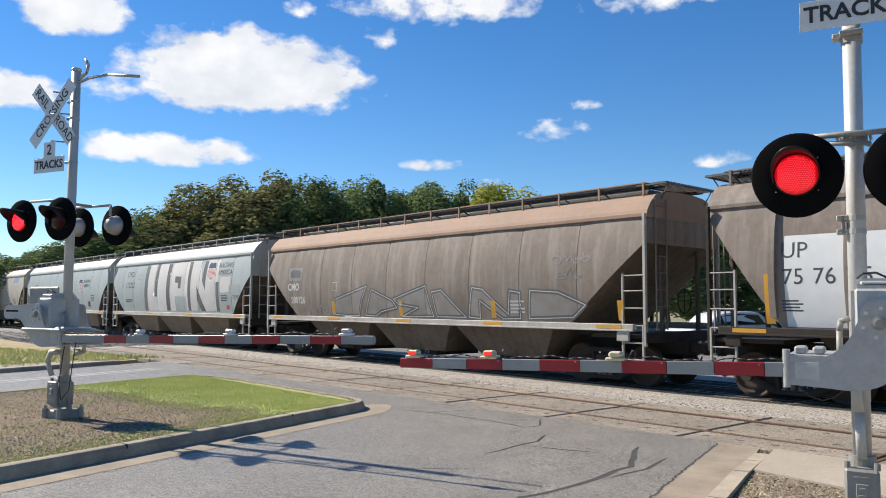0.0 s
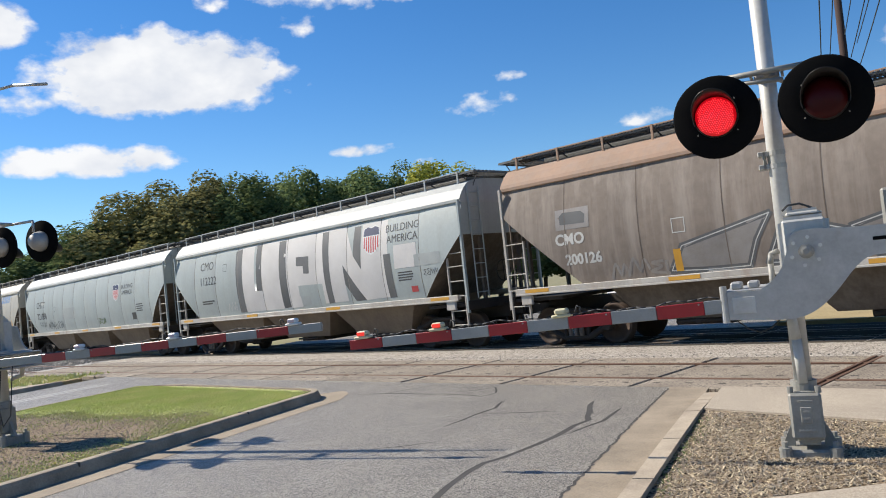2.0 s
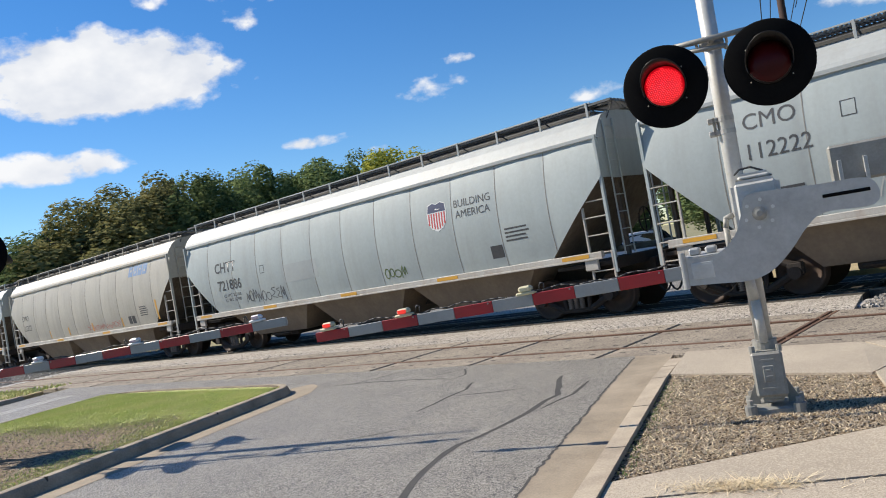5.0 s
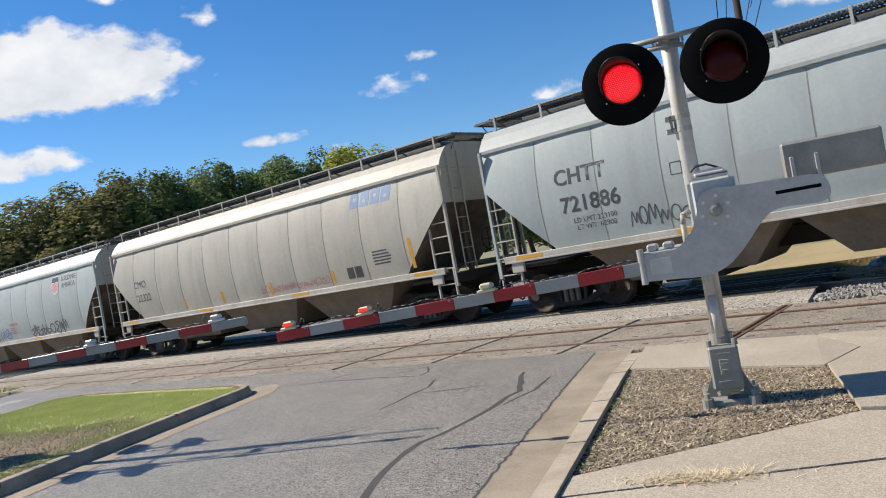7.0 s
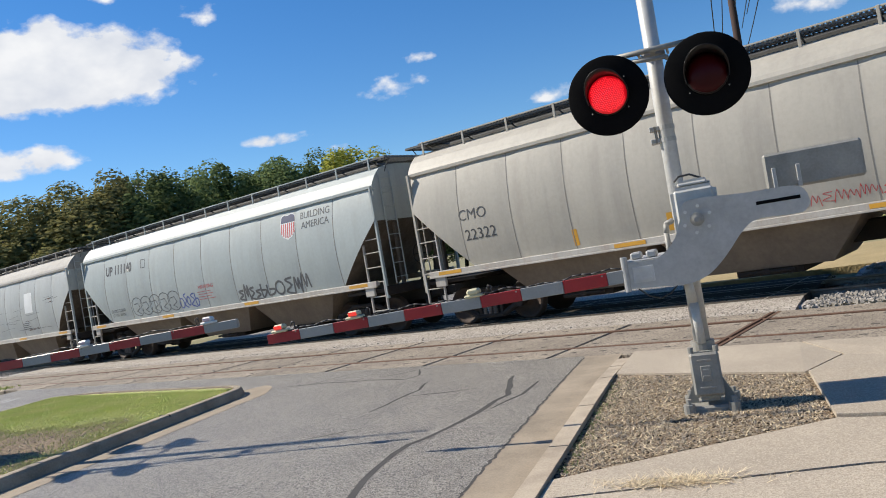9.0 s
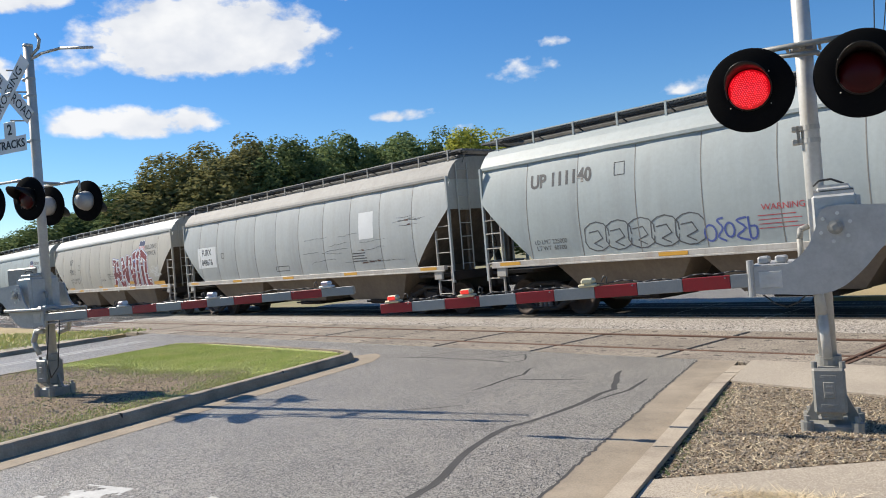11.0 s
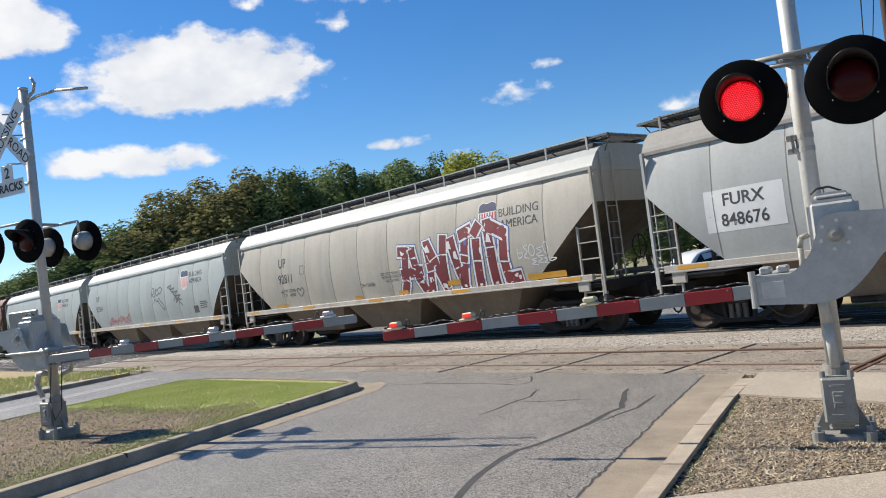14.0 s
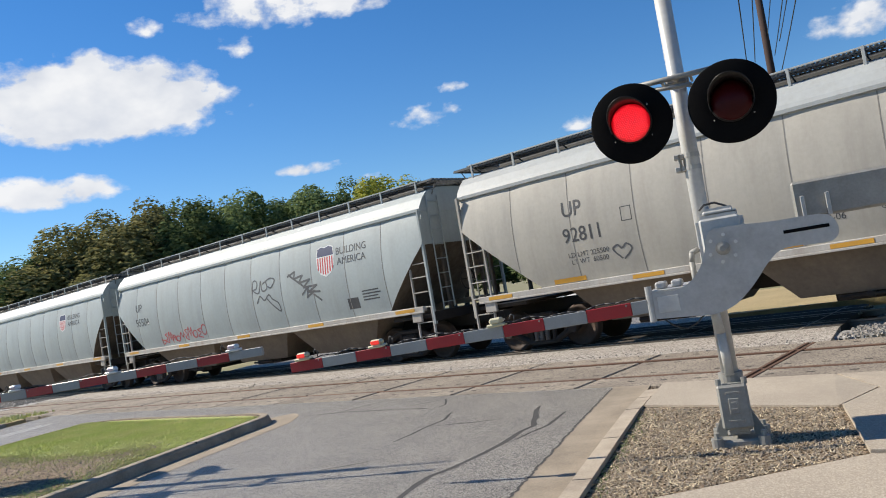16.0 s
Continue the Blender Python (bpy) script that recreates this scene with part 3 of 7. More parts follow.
def build_island():
    kerb_run("kerb_island", ISLAND, 0.17, 0.15, 0.0, M["kerb"], "weathered concrete kerb round the grassy traffic island")
    inner = []
    n = len(ISLAND)
    for i, (x, y) in enumerate(ISLAND):
        a, b = Vector(ISLAND[max(i - 1, 0)]), Vector(ISLAND[min(i + 1, n - 1)])
        d = (b - a).normalized()
        inner.append((x - d.y * 0.168, y + d.x * 0.168))
    bm = prism(bmesh.new(), inner, -0.1, 0.135)
    ob = new("island_soil", mesh_of("island_soil", bm, M["dirt"]))
    ob.matrix_world = RD
    tagged(ob, "bare brown soil of the traffic island", "soil", kind="structure")
    for q in (0.4, 3.4, 6.4, 9.4):
        slab("kerb_joint", [(-8.225, q), (-8.035, q), (-8.035, q + 0.018), (-8.225, q + 0.018)], 0.0, 0.152, M["hole"], RD, "dark joint across the island kerb", "joint")
    # a pale gutter strip along the kerb
    line = [q for q in ISLAND if q[1] > -24 and q[0] > -8.6]
    bm = bmesh.new()
    vs = []
    for x, y in line:
        k = 0.45 if x > -8.06 else 0.45 + (-8.06 - x) * 0.2
        nx, ny = (1, 0) if x > -8.06 else (0.75, 0.66)
        vs.append((bm.verts.new((x - 0.01, y, 0.004)), bm.verts.new((x + nx * k, y + ny * k, 0.004))))
    for a, b in zip(vs, vs[1:]):
        bm.faces.new((a[0], a[1], b[1], b[0]))
    bmesh.ops.recalc_face_normals(bm, faces=bm.faces[:])
    if bm.faces[:][0].normal.z < 0:
        bmesh.ops.reverse_faces(bm, faces=bm.faces[:])
    ob = new("gutter_island", mesh_of("gutter_island", bm, M["gutter"]))
    ob.matrix_world = RD
    tagged(ob, "pale concrete gutter along the island kerb", "gutter", kind="structure")


def blades(name, count, where, h, material, label, w=0.012, lean=0.5, z=0.0):
    rnd = random.Random(hash(len(name)) + count)
    vs, fs = [], []
    for _ in range(count):
        x, y, k = where(rnd)
        a = rnd.uniform(0, 6.283)
        hh = h * rnd.uniform(0.4, 1.1) * k
        dx, dy = math.cos(a) * w, math.sin(a) * w
        lx, ly = rnd.gauss(0, lean) * hh, rnd.gauss(0, lean) * hh
        i = len(vs)
        vs += [(x - dx, y - dy, z), (x + dx, y + dy, z), (x + lx, y + ly, z + hh)]
        fs.append((i, i + 1, i + 2))
    me = bpy.data.meshes.new(name)
    me.from_pydata(vs, [], fs)
    me.materials.append(material)
    ob = new(name, me)
    ob.matrix_world = RD
    return tagged(ob, label, "grass", kind="stuff")


def build_grass():
    pts = []
    for i in range(161):
        x = -8.2 - 6.4 * i / 160
        pts.append((x, 9.35 + (-8.2 - x) * 0.12 + 0.55 * noise.noise((x * 0.9, 8.5, 0)) + 0.30 * noise.noise((x * 3.1, 2.5, 0)) + random.uniform(-0.16, 0.16)))
    pts += [(-14.6, 12.2), (-14.35, 12.95), (-13.6, 13.25), (-11.5, 12.6), (-9.3, 11.8), (-8.55, 11.5), (-8.2, 11.1)]
    slab("lawn_island", pts, 0.05, 0.141, M["lawn"], RD, "short yellow-green lawn on the island", "lawn")
    def green(r):
        while True:
            x, y = r.uniform(-14.6, -8.2), r.uniform(6.5, 13.4)
            edge = 9.5 + (-8.2 - x) * 0.15 + 0.5 * noise.noise((x * 0.9, y * 0.9, 0))
            top = 11.2 + (-8.2 - x) * 0.36
            if y > top:
                continue
            if y > edge - 0.15 + r.gauss(0, 0.55):
                return x, y, 1.0

    def front(r):
        return -8.22 - abs(r.gauss(0, 0.34)), r.uniform(1.5, 11.4), 0.7

    def sparse(r):
        while True:
            x, y = r.uniform(-14.6, -8.2), r.uniform(2, 9)
            if noise.noise((x * 0.7, y * 0.7, 3)) > 0.10 - 0.25 * (x < -13.6):
                return x, y, 0.7

    blades("grass", 110000, green, 0.034, M["blade"], "short yellow-green grass on the island", w=0.005, z=0.132)
    blades("grass_verge", 15000, front, 0.032, M["blade"], "short grass along the island kerb", w=0.006, z=0.132)
    blades("grass_tufts", 6000, sparse, 0.04, M["blade"], "sparse tufts of grass on bare soil", w=0.007, z=0.132)

    def weeds(r):
        return r.gauss(-1.33, 0.05), r.uniform(5.4, 8.6), 0.7
    blades("grass_weeds", 260, weeds, 0.045, M["leaf"], "small green weeds along the kerb of the bed", w=0.008, lean=0.9, z=0.09)

    def debris(r):
        while True:
            x, y = r.uniform(-1.35, 0.5), r.uniform(5.3, 8.9)
            if 5.36 + (x + 1.3) * 0.52 < y < 8.85 - (x + 1.4) * 0.5:
                return x, y, 1.0
    blades("straw_chips", 2600, debris, 0.02, M["straw_pale"], "pale dry chips lying on the bed", w=0.006, lean=2.4, z=0.093)
    blades("straw_litter", 7000, debris, 0.022, M["straw"], "dry straw and mulch on the bed", w=0.004, lean=2.2, z=0.092)

    def tuft(r):
        return r.gauss(-0.55, 0.20), r.gauss(5.03, 0.06), 1.0
    blades("straw_tuft", 900, tuft, 0.035, M["straw_pale"], "tuft of dead straw in the pavement joint", w=0.004, lean=2.6, z=0.108)

    def verge(r):
        return r.uniform(-30, -20.6), r.uniform(5, 18.0), 1.0
    def strip(r):
        v = RD.inverted() @ (TRK @ Vector((r.uniform(-3.4, 22), 21.6 + abs(r.gauss(0, 1.6)), 0)))
        return v.x, v.y, 1.0
    blades("grass_dry_strip", 16000, strip, 0.28, M["straw"], "dry straw-coloured grass behind the ballast", w=0.02, lean=0.35, z=-0.01)
    blades("grass_far_verge", 16000, verge, 0.12, M["blade"], "yellow-green grass on the far verge", w=0.02, z=0.08)


def stones(name, count, where, size, label, material, seed=1):
    """Loose stones, each a bent cube, joined."""
    rnd = random.Random(seed)
    vs, fs = [], []
    for _ in range(count):
        x, y, z = where(rnd)
        s = size * rnd.uniform(0.5, 1.2)
        m = Euler((rnd.uniform(0, 3), rnd.uniform(0, 3), rnd.uniform(0, 6))).to_matrix()
        i = len(vs)
        for c in ((-1, -1, -1), (1, -1, -1), (1, 1, -1), (-1, 1, -1), (-1, -1, 1), (1, -1, 1), (1, 1, 1), (-1, 1, 1)):
            v = m @ Vector([k * s * rnd.uniform(0.3, 0.6) for k in c])
            vs.append((x + v.x, y + v.y, z + v.z))
        fs += [tuple(i + k for k in f_) for f_ in ((0, 3, 2, 1), (4, 5, 6, 7), (0, 1, 5, 4), (1, 2, 6, 5), (2, 3, 7, 6), (3, 0, 4, 7))]
    me = bpy.data.meshes.new(name)
    me.from_pydata(vs, [], fs)
    me.materials.append(material)
    ob = new(name, me)
    return tagged(ob, label, "stones", kind="stuff")


def build_right_side():
    # gutter and low kerb along the near lane
    slab("gutter_near", [(-2.12, -25), (-1.58, -25), (-1.58, q_line(-1.58, 9.78)), (-2.12, q_line(-2.12, 9.78))], -0.3, 0.006, M["gutter"], RD,
         "pale concrete gutter beside the near lane", "gutter")
    bm = bmesh.new()
    ys = [-25, -15, -8, -3, 0, 2, 3.2, 4.6, 6.0, 7.35, 8.7, 9.6, 10.35]
    for a, b in zip(ys, ys[1:]):
        za = 0.135 if a < 8.5 else 0.135 - (a - 8.5) * 0.05
        zb = 0.135 if b < 8.5 else 0.135 - (b - 8.5) * 0.05
        g = 0.010
        c = [(-1.58, a + g, -0.2), (-1.40, a + g, -0.2), (-1.40, b - g, -0.2), (-1.58, b - g, -0.2), (-1.56, a + g, za), (-1.40, a + g, za), (-1.40, b - g, zb), (-1.56, b - g, zb)]
        v = [bm.verts.new(q) for q in c]
        for f_ in ((0, 3, 2, 1), (4, 5, 6, 7), (0, 1, 5, 4), (1, 2, 6, 5), (2, 3, 7, 6), (3, 0, 4, 7)):
            bm.faces.new([v[k] for k in f_])
    ob = new("kerb_near", mesh_of("kerb_near", bm, M["kerb_top"]))
    ob.matrix_world = RD
    tagged(ob, "low pale concrete kerb in short lengths", "kerb", kind="structure")
    slab("kerb_joint", [(-1.60, -25), (-1.565, -25), (-1.565, 10.3), (-1.60, 10.3)], -0.1, 0.012, M["hole"], RD, "thin dark strip in the joint between gutter and kerb", "joint")
    slab("bed_soil", [(-1.41, 5.2), (0.6, 6.2), (0.55, 8.05), (-1.41, 9.0)], -0.2, 0.09, M["dirt"], RD, "soil bed with gravel round the signal", "soil")
    slab("pavement_base", [(-1.4, -25), (14, -25), (14, q_line(14, 9.7)), (-1.4, q_line(-1.4, 9.7))], -0.3, 0.022, M["dirt"], RD, "compacted earth under the slabs", "soil")
    pav = thing("pavement", RD, "pale tan concrete pavement slabs with open joints", "pavement", kind="structure")
    slabs = [
        [(-1.39, 8.93), (0.50, 7.98), (0.95, 9.05), (0.62, q_line(0.62, 9.72)), (-1.39, q_line(-1.39, 9.72))],
        [(0.52, 7.98), (2.6, 7.2), (3.2, q_line(3.2, 9.72)), (0.66, q_line(0.66, 9.72)), (0.97, 9.03)],
        [(2.63, 7.19), (6.0, 6.0), (6.2, q_line(6.2, 9.72)), (3.23, q_line(3.23, 9.72))],
        [(-1.39, 5.24), (-1.39, 4.86), (0.6, 5.18), (2.2, 5.1), (2.2, 5.85), (0.55, 6.25)],
        [(0.55, 6.28), (2.2, 5.88), (2.5, 7.2), (0.53, 7.94)],
        [(2.23, 5.1), (6.0, 4.6), (6.0, 5.96), (2.55, 7.16), (2.23, 5.9)],
        [(-1.39, 4.83), (-1.39, 2.8), (0.8, 2.9), (0.8, 5.15), (0.6, 5.14)],
        [(0.83, 5.13), (0.83, 2.9), (3.2, 3.0), (3.2, 4.92), (2.2, 5.06)],
        [(3.23, 4.92), (3.23, 3.0), (6, 3.0), (6, 4.56)],
        [(-1.39, 2.77), (-1.39, 0.7), (1.2, 0.7), (1.2, 2.88)], [(1.23, 2.88), (1.23, 0.7), (6, 0.7), (6, 2.96)],
        [(-1.39, 0.67), (-1.39, -6), (6, -6), (6, 0.67)]]
    for i, pts in enumerate(slabs):
        bm = bmesh.new()
        lo = [bm.verts.new((x, y, -0.1)) for x, y in pts]
        rise = 0.02 if i in (4, 5) else 0.0
        hi = [bm.verts.new((x, y, (0.11 if 0.3315 * x + 0.9436 * y < 8.6 else 0.04) + rise)) for x, y in pts]
        bm.faces.new(hi)
        bm.faces.new(lo[::-1])
        n = len(pts)
        for k in range(n):
            bm.faces.new((lo[k], lo[(k + 1) % n], hi[(k + 1) % n], hi[k]))
        bmesh.ops.recalc_face_normals(bm, faces=bm.faces[:])
        part("slab", bm, M["concrete"], pav)
    slab("joint_filler", [(-1.38, 0.6), (5.9, 0.6), (5.9, 5.9), (2.3, 7.0), (0.56, 6.3), (-1.38, 5.2)], -0.05, 0.098, M["dirt"], RD, "dirt filling the pavement joints", "soil")
    rd2 = RD.copy()

    def bed(r):
        while True:
            x, y = r.uniform(-1.35, 0.5), r.uniform(5.3, 8.9)
            if 5.36 + (x + 1.3) * 0.52 < y < 8.85 - (x + 1.4) * 0.5:
                v = rd2 @ Vector((x, y, 0.095))
                return v.x, v.y, v.z
    stones("gravel_bed", 3600, bed, 0.013, "small pale gravel scattered on the bed", M["pebble"], 3)

    def isl(r):
        v = rd2 @ Vector((r.uniform(-14.5, -8.2), r.uniform(2, 10), 0.14))
        return v.x, v.y, v.z
    stones("gravel_island", 1300, isl, 0.020, "small stones on the bare island soil", M["pebble"], 4)


def rail_bm(x0, x1, gauge_side=1):
    """A flat-bottom rail along x, its head's top at z = 0."""
    bm = bmesh.new()
    prof = [(-0.070, -0.17), (0.070, -0.17), (0.070, -0.158), (0.012, -0.14), (0.010, -0.05), (0.036, -0.035), (0.036, -0.006), (0.028, 0.0), (-0.028, 0.0), (-0.036, -0.006),
            (-0.036, -0.035), (-0.010, -0.05), (-0.012, -0.14), (-0.070, -0.158)]
    ends = [[bm.verts.new((x, y, z)) for y, z in prof] for x in (x0, x1)]
    n = len(prof)
    for i in range(n):
        bm.faces.new((ends[0][i], ends[0][(i + 1) % n], ends[1][(i + 1) % n], ends[1][i]))
    bm.faces.new(ends[0][::-1])
    bm.faces.new(ends[1])
    bmesh.ops.recalc_face_normals(bm, faces=bm.faces[:])
    return bm


def build_tracks():
    for label, b0 in (("disused-looking near track set in concrete panels", 10.57), ("polished rails of the busy track", 15.24)):
        t_ = thing("railway_track", TRK, label, "track", "tracks", "structure")
        for b in (b0, b0 + 1.5):
            bm = rail_bm(-220, 90)
            bmesh.ops.translate(bm, verts=bm.verts[:], vec=(0, b, 0.004))
            part("rail", bm, M["rail"] if b0 > 14 else M["rust_rail"], t_)
        bm = bmesh.new()
        me = None
        for i in range(110):
            x = -110 + i * 0.55
            if -34 < x < 0:
                continue
            if me is None:
                box(bm, -0.11, 0.11, -1.28, 1.28, -0.33, -0.165, 0.012)
                me = mesh_of("sleeper", bm, M["bark"])
            o = new("sleeper", me)
            o.parent = t_
            o.location = (x, b0 + 0.75, 0.08)
    # ballast shoulders beyond the crossing
    for name, x0, x1 in (("ballast_far", -230, -34), ("ballast_right", -3.75, 90)):
        y0, y1 = (9.2, 19.2) if x0 < -100 else (13.0, 21.6)
        bm = bmesh.new()
        bmesh.ops.create_grid(bm, x_segments=160, y_segments=24, size=0.5)
        for v in bm.verts:
            x, y = x0 + (v.co.x + 0.5) * (x1 - x0), y0 + (v.co.y + 0.5) * (y1 - y0)
            e = min(y - y0, y1 - y)
            v.co = (x, y, (-0.03 if y < 14.4 or y > 18.2 else -0.11) + 0.025 * noise.noise((x * 1.5, y * 1.5, 0)) - (0.25 if e < 0.1 else 0.0))
        ob = new(name, mesh_of(name, bm, M["ballast"]))
        ob.matrix_world = TRK
        tagged(ob, "grey crushed-stone ballast beside the rails", "ballast", kind="structure")

    def bal(r):
        x = -3.6 + abs(r.gauss(0, 5)) if r.random() < 0.6 else -35 - abs(r.gauss(0, 12))
        y = r.uniform(13.05, 19) if x > -10 else r.uniform(9.4, 19)
        if x > -10:
            y = r.uniform(13.05, 21.4)
        v = TRK @ Vector((x, y, -0.02 if y < 14.4 or y > 18.2 else -0.10))
        return v.x, v.y, v.z
    stones("ballast_stones", 24000, bal, 0.045, "loose grey crushed stones of the track bed", M["stone"], 5)

    def edge(r):
        v = TRK @ Vector((r.uniform(-34, -3.6), 13 + r.gauss(0, 0.12), 0.005))
        return v.x, v.y, v.z
    stones("grit", 500, edge, 0.02, "grit on the paving between the tracks", M["stone"], 6)


def build_panels():
    """Concrete crossing panels: a gauge panel between the rails and field panels outside, with dark bolt pockets."""
    cross = thing("crossing_panels", TRK, "tan concrete crossing panels with dark bolt pockets", "crossing panel", kind="structure")
    kinds = {}
    for name, y0, y1 in (("near", 9.82, 10.51), ("gauge", 10.68, 11.93), ("far", 12.15, 12.74)):
        bm = bmesh.new()
        box(bm, 0.030, 2.430, y0, y1, -0.2, 0.0, 0.016)
        kinds[name] = mesh_of("crossing_panel", bm, M["panel"])
        bm = bmesh.new()
        ys = (y0 + 0.2, y1 - 0.2)
        for x in (0.25, 0.75, 1.25, 1.75, 2.2):
            for y in ys if name == "gauge" else ((y0 + y1) / 2,):
                box(bm, x - 0.05, x + 0.05, y - 0.025, y + 0.025, -0.05, 0.003)
        kinds[name + "_pocket"] = mesh_of("bolt_pockets", bm, M["hole"])
    for i in range(-12, 4):
        for k in ("near", "gauge", "far"):
            o = new("crossing_panel", kinds[k])
            o.parent = cross
            o.location = (-3.9 + 2.46 * i, 0, random.uniform(-0.006, 0.004))
            o2 = new("bolt_pockets", kinds[k + "_pocket"])
            o2.parent = o


def joint_plates():
    """The wide rusty steel joint at the end of the crossing panels."""
    j = thing("panel_end_joint", TRK, "rusty steel joint across the crossing panels", "joint plate", kind="structure")
    for dx in (-0.055, 0.055):
        part("plate", box(bmesh.new(), -3.87 + dx - 0.03, -3.87 + dx + 0.03, 9.84, 12.72, -0.1, 0.008, 0.004), M["rust_rail"], j)


def build_far_side():
    slab("pavement_far", [(-21.3, -10), (-20.38, -10), (-20.38, 15.6), (-21.3, 15.2)], -0.2, 0.118, M["concrete"], RD, "pale concrete strip behind the far kerb", "pavement")
    slab("verge_far", [(-45, -10), (-20.4, -10), (-20.4, q_line(-20.4, 9.0)), (-45, q_line(-45, 9.0))], -0.2, 0.09, M["dry"], RD, "dry grassy verge behind the far kerb", "verge")
    kerb_run("kerb_far", [(-20.2, -25), (-20.2, 5), (-20.2, 15.9)], 0.17, 0.12, 0.0, M["kerb"], "concrete kerb of the far lane")
    for p_ in (-18.2, -17.85):
        slab("lane_line", [(p_ - 0.06, -20), (p_ + 0.06, -20), (p_ + 0.06, 15.4), (p_ - 0.06, 15.4)], -0.05, 0.004, M["paint_white"], RD, "thin white painted lane line", "road marking")
    slab("lawn_right", [(-3.0, 24), (90, 24), (90, 95), (-22, 95)], -0.3, -0.02, M["lawn"], TRK, "green lawn behind the tracks", "lawn")
    slab("dry_strip", [(-3.5, 21.5), (90, 21.5), (90, 25.5), (-3.5, 25.5)], -0.3, 0.0, M["dry"], TRK, "strip of dry grass behind the ballast", "verge")
    slab("dry_corner", [(-1.1, q_line(-1.1, 18.6)), (12, q_line(12, 20.5)), (12, q_line(12, 26)), (-1.1, q_line(-1.1, 26))], -0.3, 0.006, M["dry"], RD, "dry grass beside the road behind the tracks", "verge")


build_ground()
for pts, w in (([(-2.98, 10.19), (-2.72, 8.95), (-2.86, 8.09), (-3.0, 7.42), (-3.2, 7.01), (-3.25, 6.4), (-3.16, 5.88), (-3.07, 5.38), (-2.98, 4.5)], 0.036),
               ([(-2.48, 9.64), (-2.51, 8.91), (-2.72, 8.26)], 0.025),
               ([(-4.38, 10.44), (-4.27, 9.92), (-4.35, 9.44), (-4.47, 8.77)], 0.022),
               ([(-4.39, 9.59), (-3.66, 9.51), (-3.31, 9.58)], 0.019),
               ([(-5.54, 11.48), (-4.99, 11.78), (-4.73, 11.23), (-4.88, 10.99)], 0.019),
               ([(-7.57, 11.66), (-6.74, 11.63), (-5.43, 11.24), (-4.85, 10.93)], 0.019),
               ([(-6.97, 11.59), (-6.41, 12.37)], 0.019),
               ([(-4.81, 7.57), (-4.17, 7.92)], 0.019)):
    crack("road_crack", wander(pts), w)
crack("road_edge_crack", wander([(-2.12, -6), (-2.13, 0), (-2.11, 5), (-2.13, 9), (-2.12, 11.0)], 0.05, 0.016), 0.013, 0.008)


def stop_line():
    """A worn white stop line across the near lane, flaked away in patches."""
    vs, fs = [], []
    for i in range(180):
        for j in range(20):
            x, y = -7.6 + 0.03 * i, 3.86 + 0.03 * j
            if noise.noise((x * 1.3, y * 2.0, 1.0)) + 0.6 * noise.noise((x * 7, y * 7, 4.0)) < 0.10:
                continue
            k = len(vs)
            vs += [(x, y, 0.003), (x + 0.03, y, 0.003), (x + 0.03, y + 0.03, 0.003), (x, y + 0.03, 0.003)]
            fs.append((k, k + 1, k + 2, k + 3))
    me = bpy.data.meshes.new("stop_line")
    me.from_pydata(vs, [], fs)
    me.materials.append(M["paint_white"])
    ob = new("stop_line", me)
    ob.matrix_world = RD
    tagged(ob, "worn white painted stop line on the road", "road marking", kind="structure")


stop_line()
build_island()
build_right_side()
build_tracks()
build_far_side()


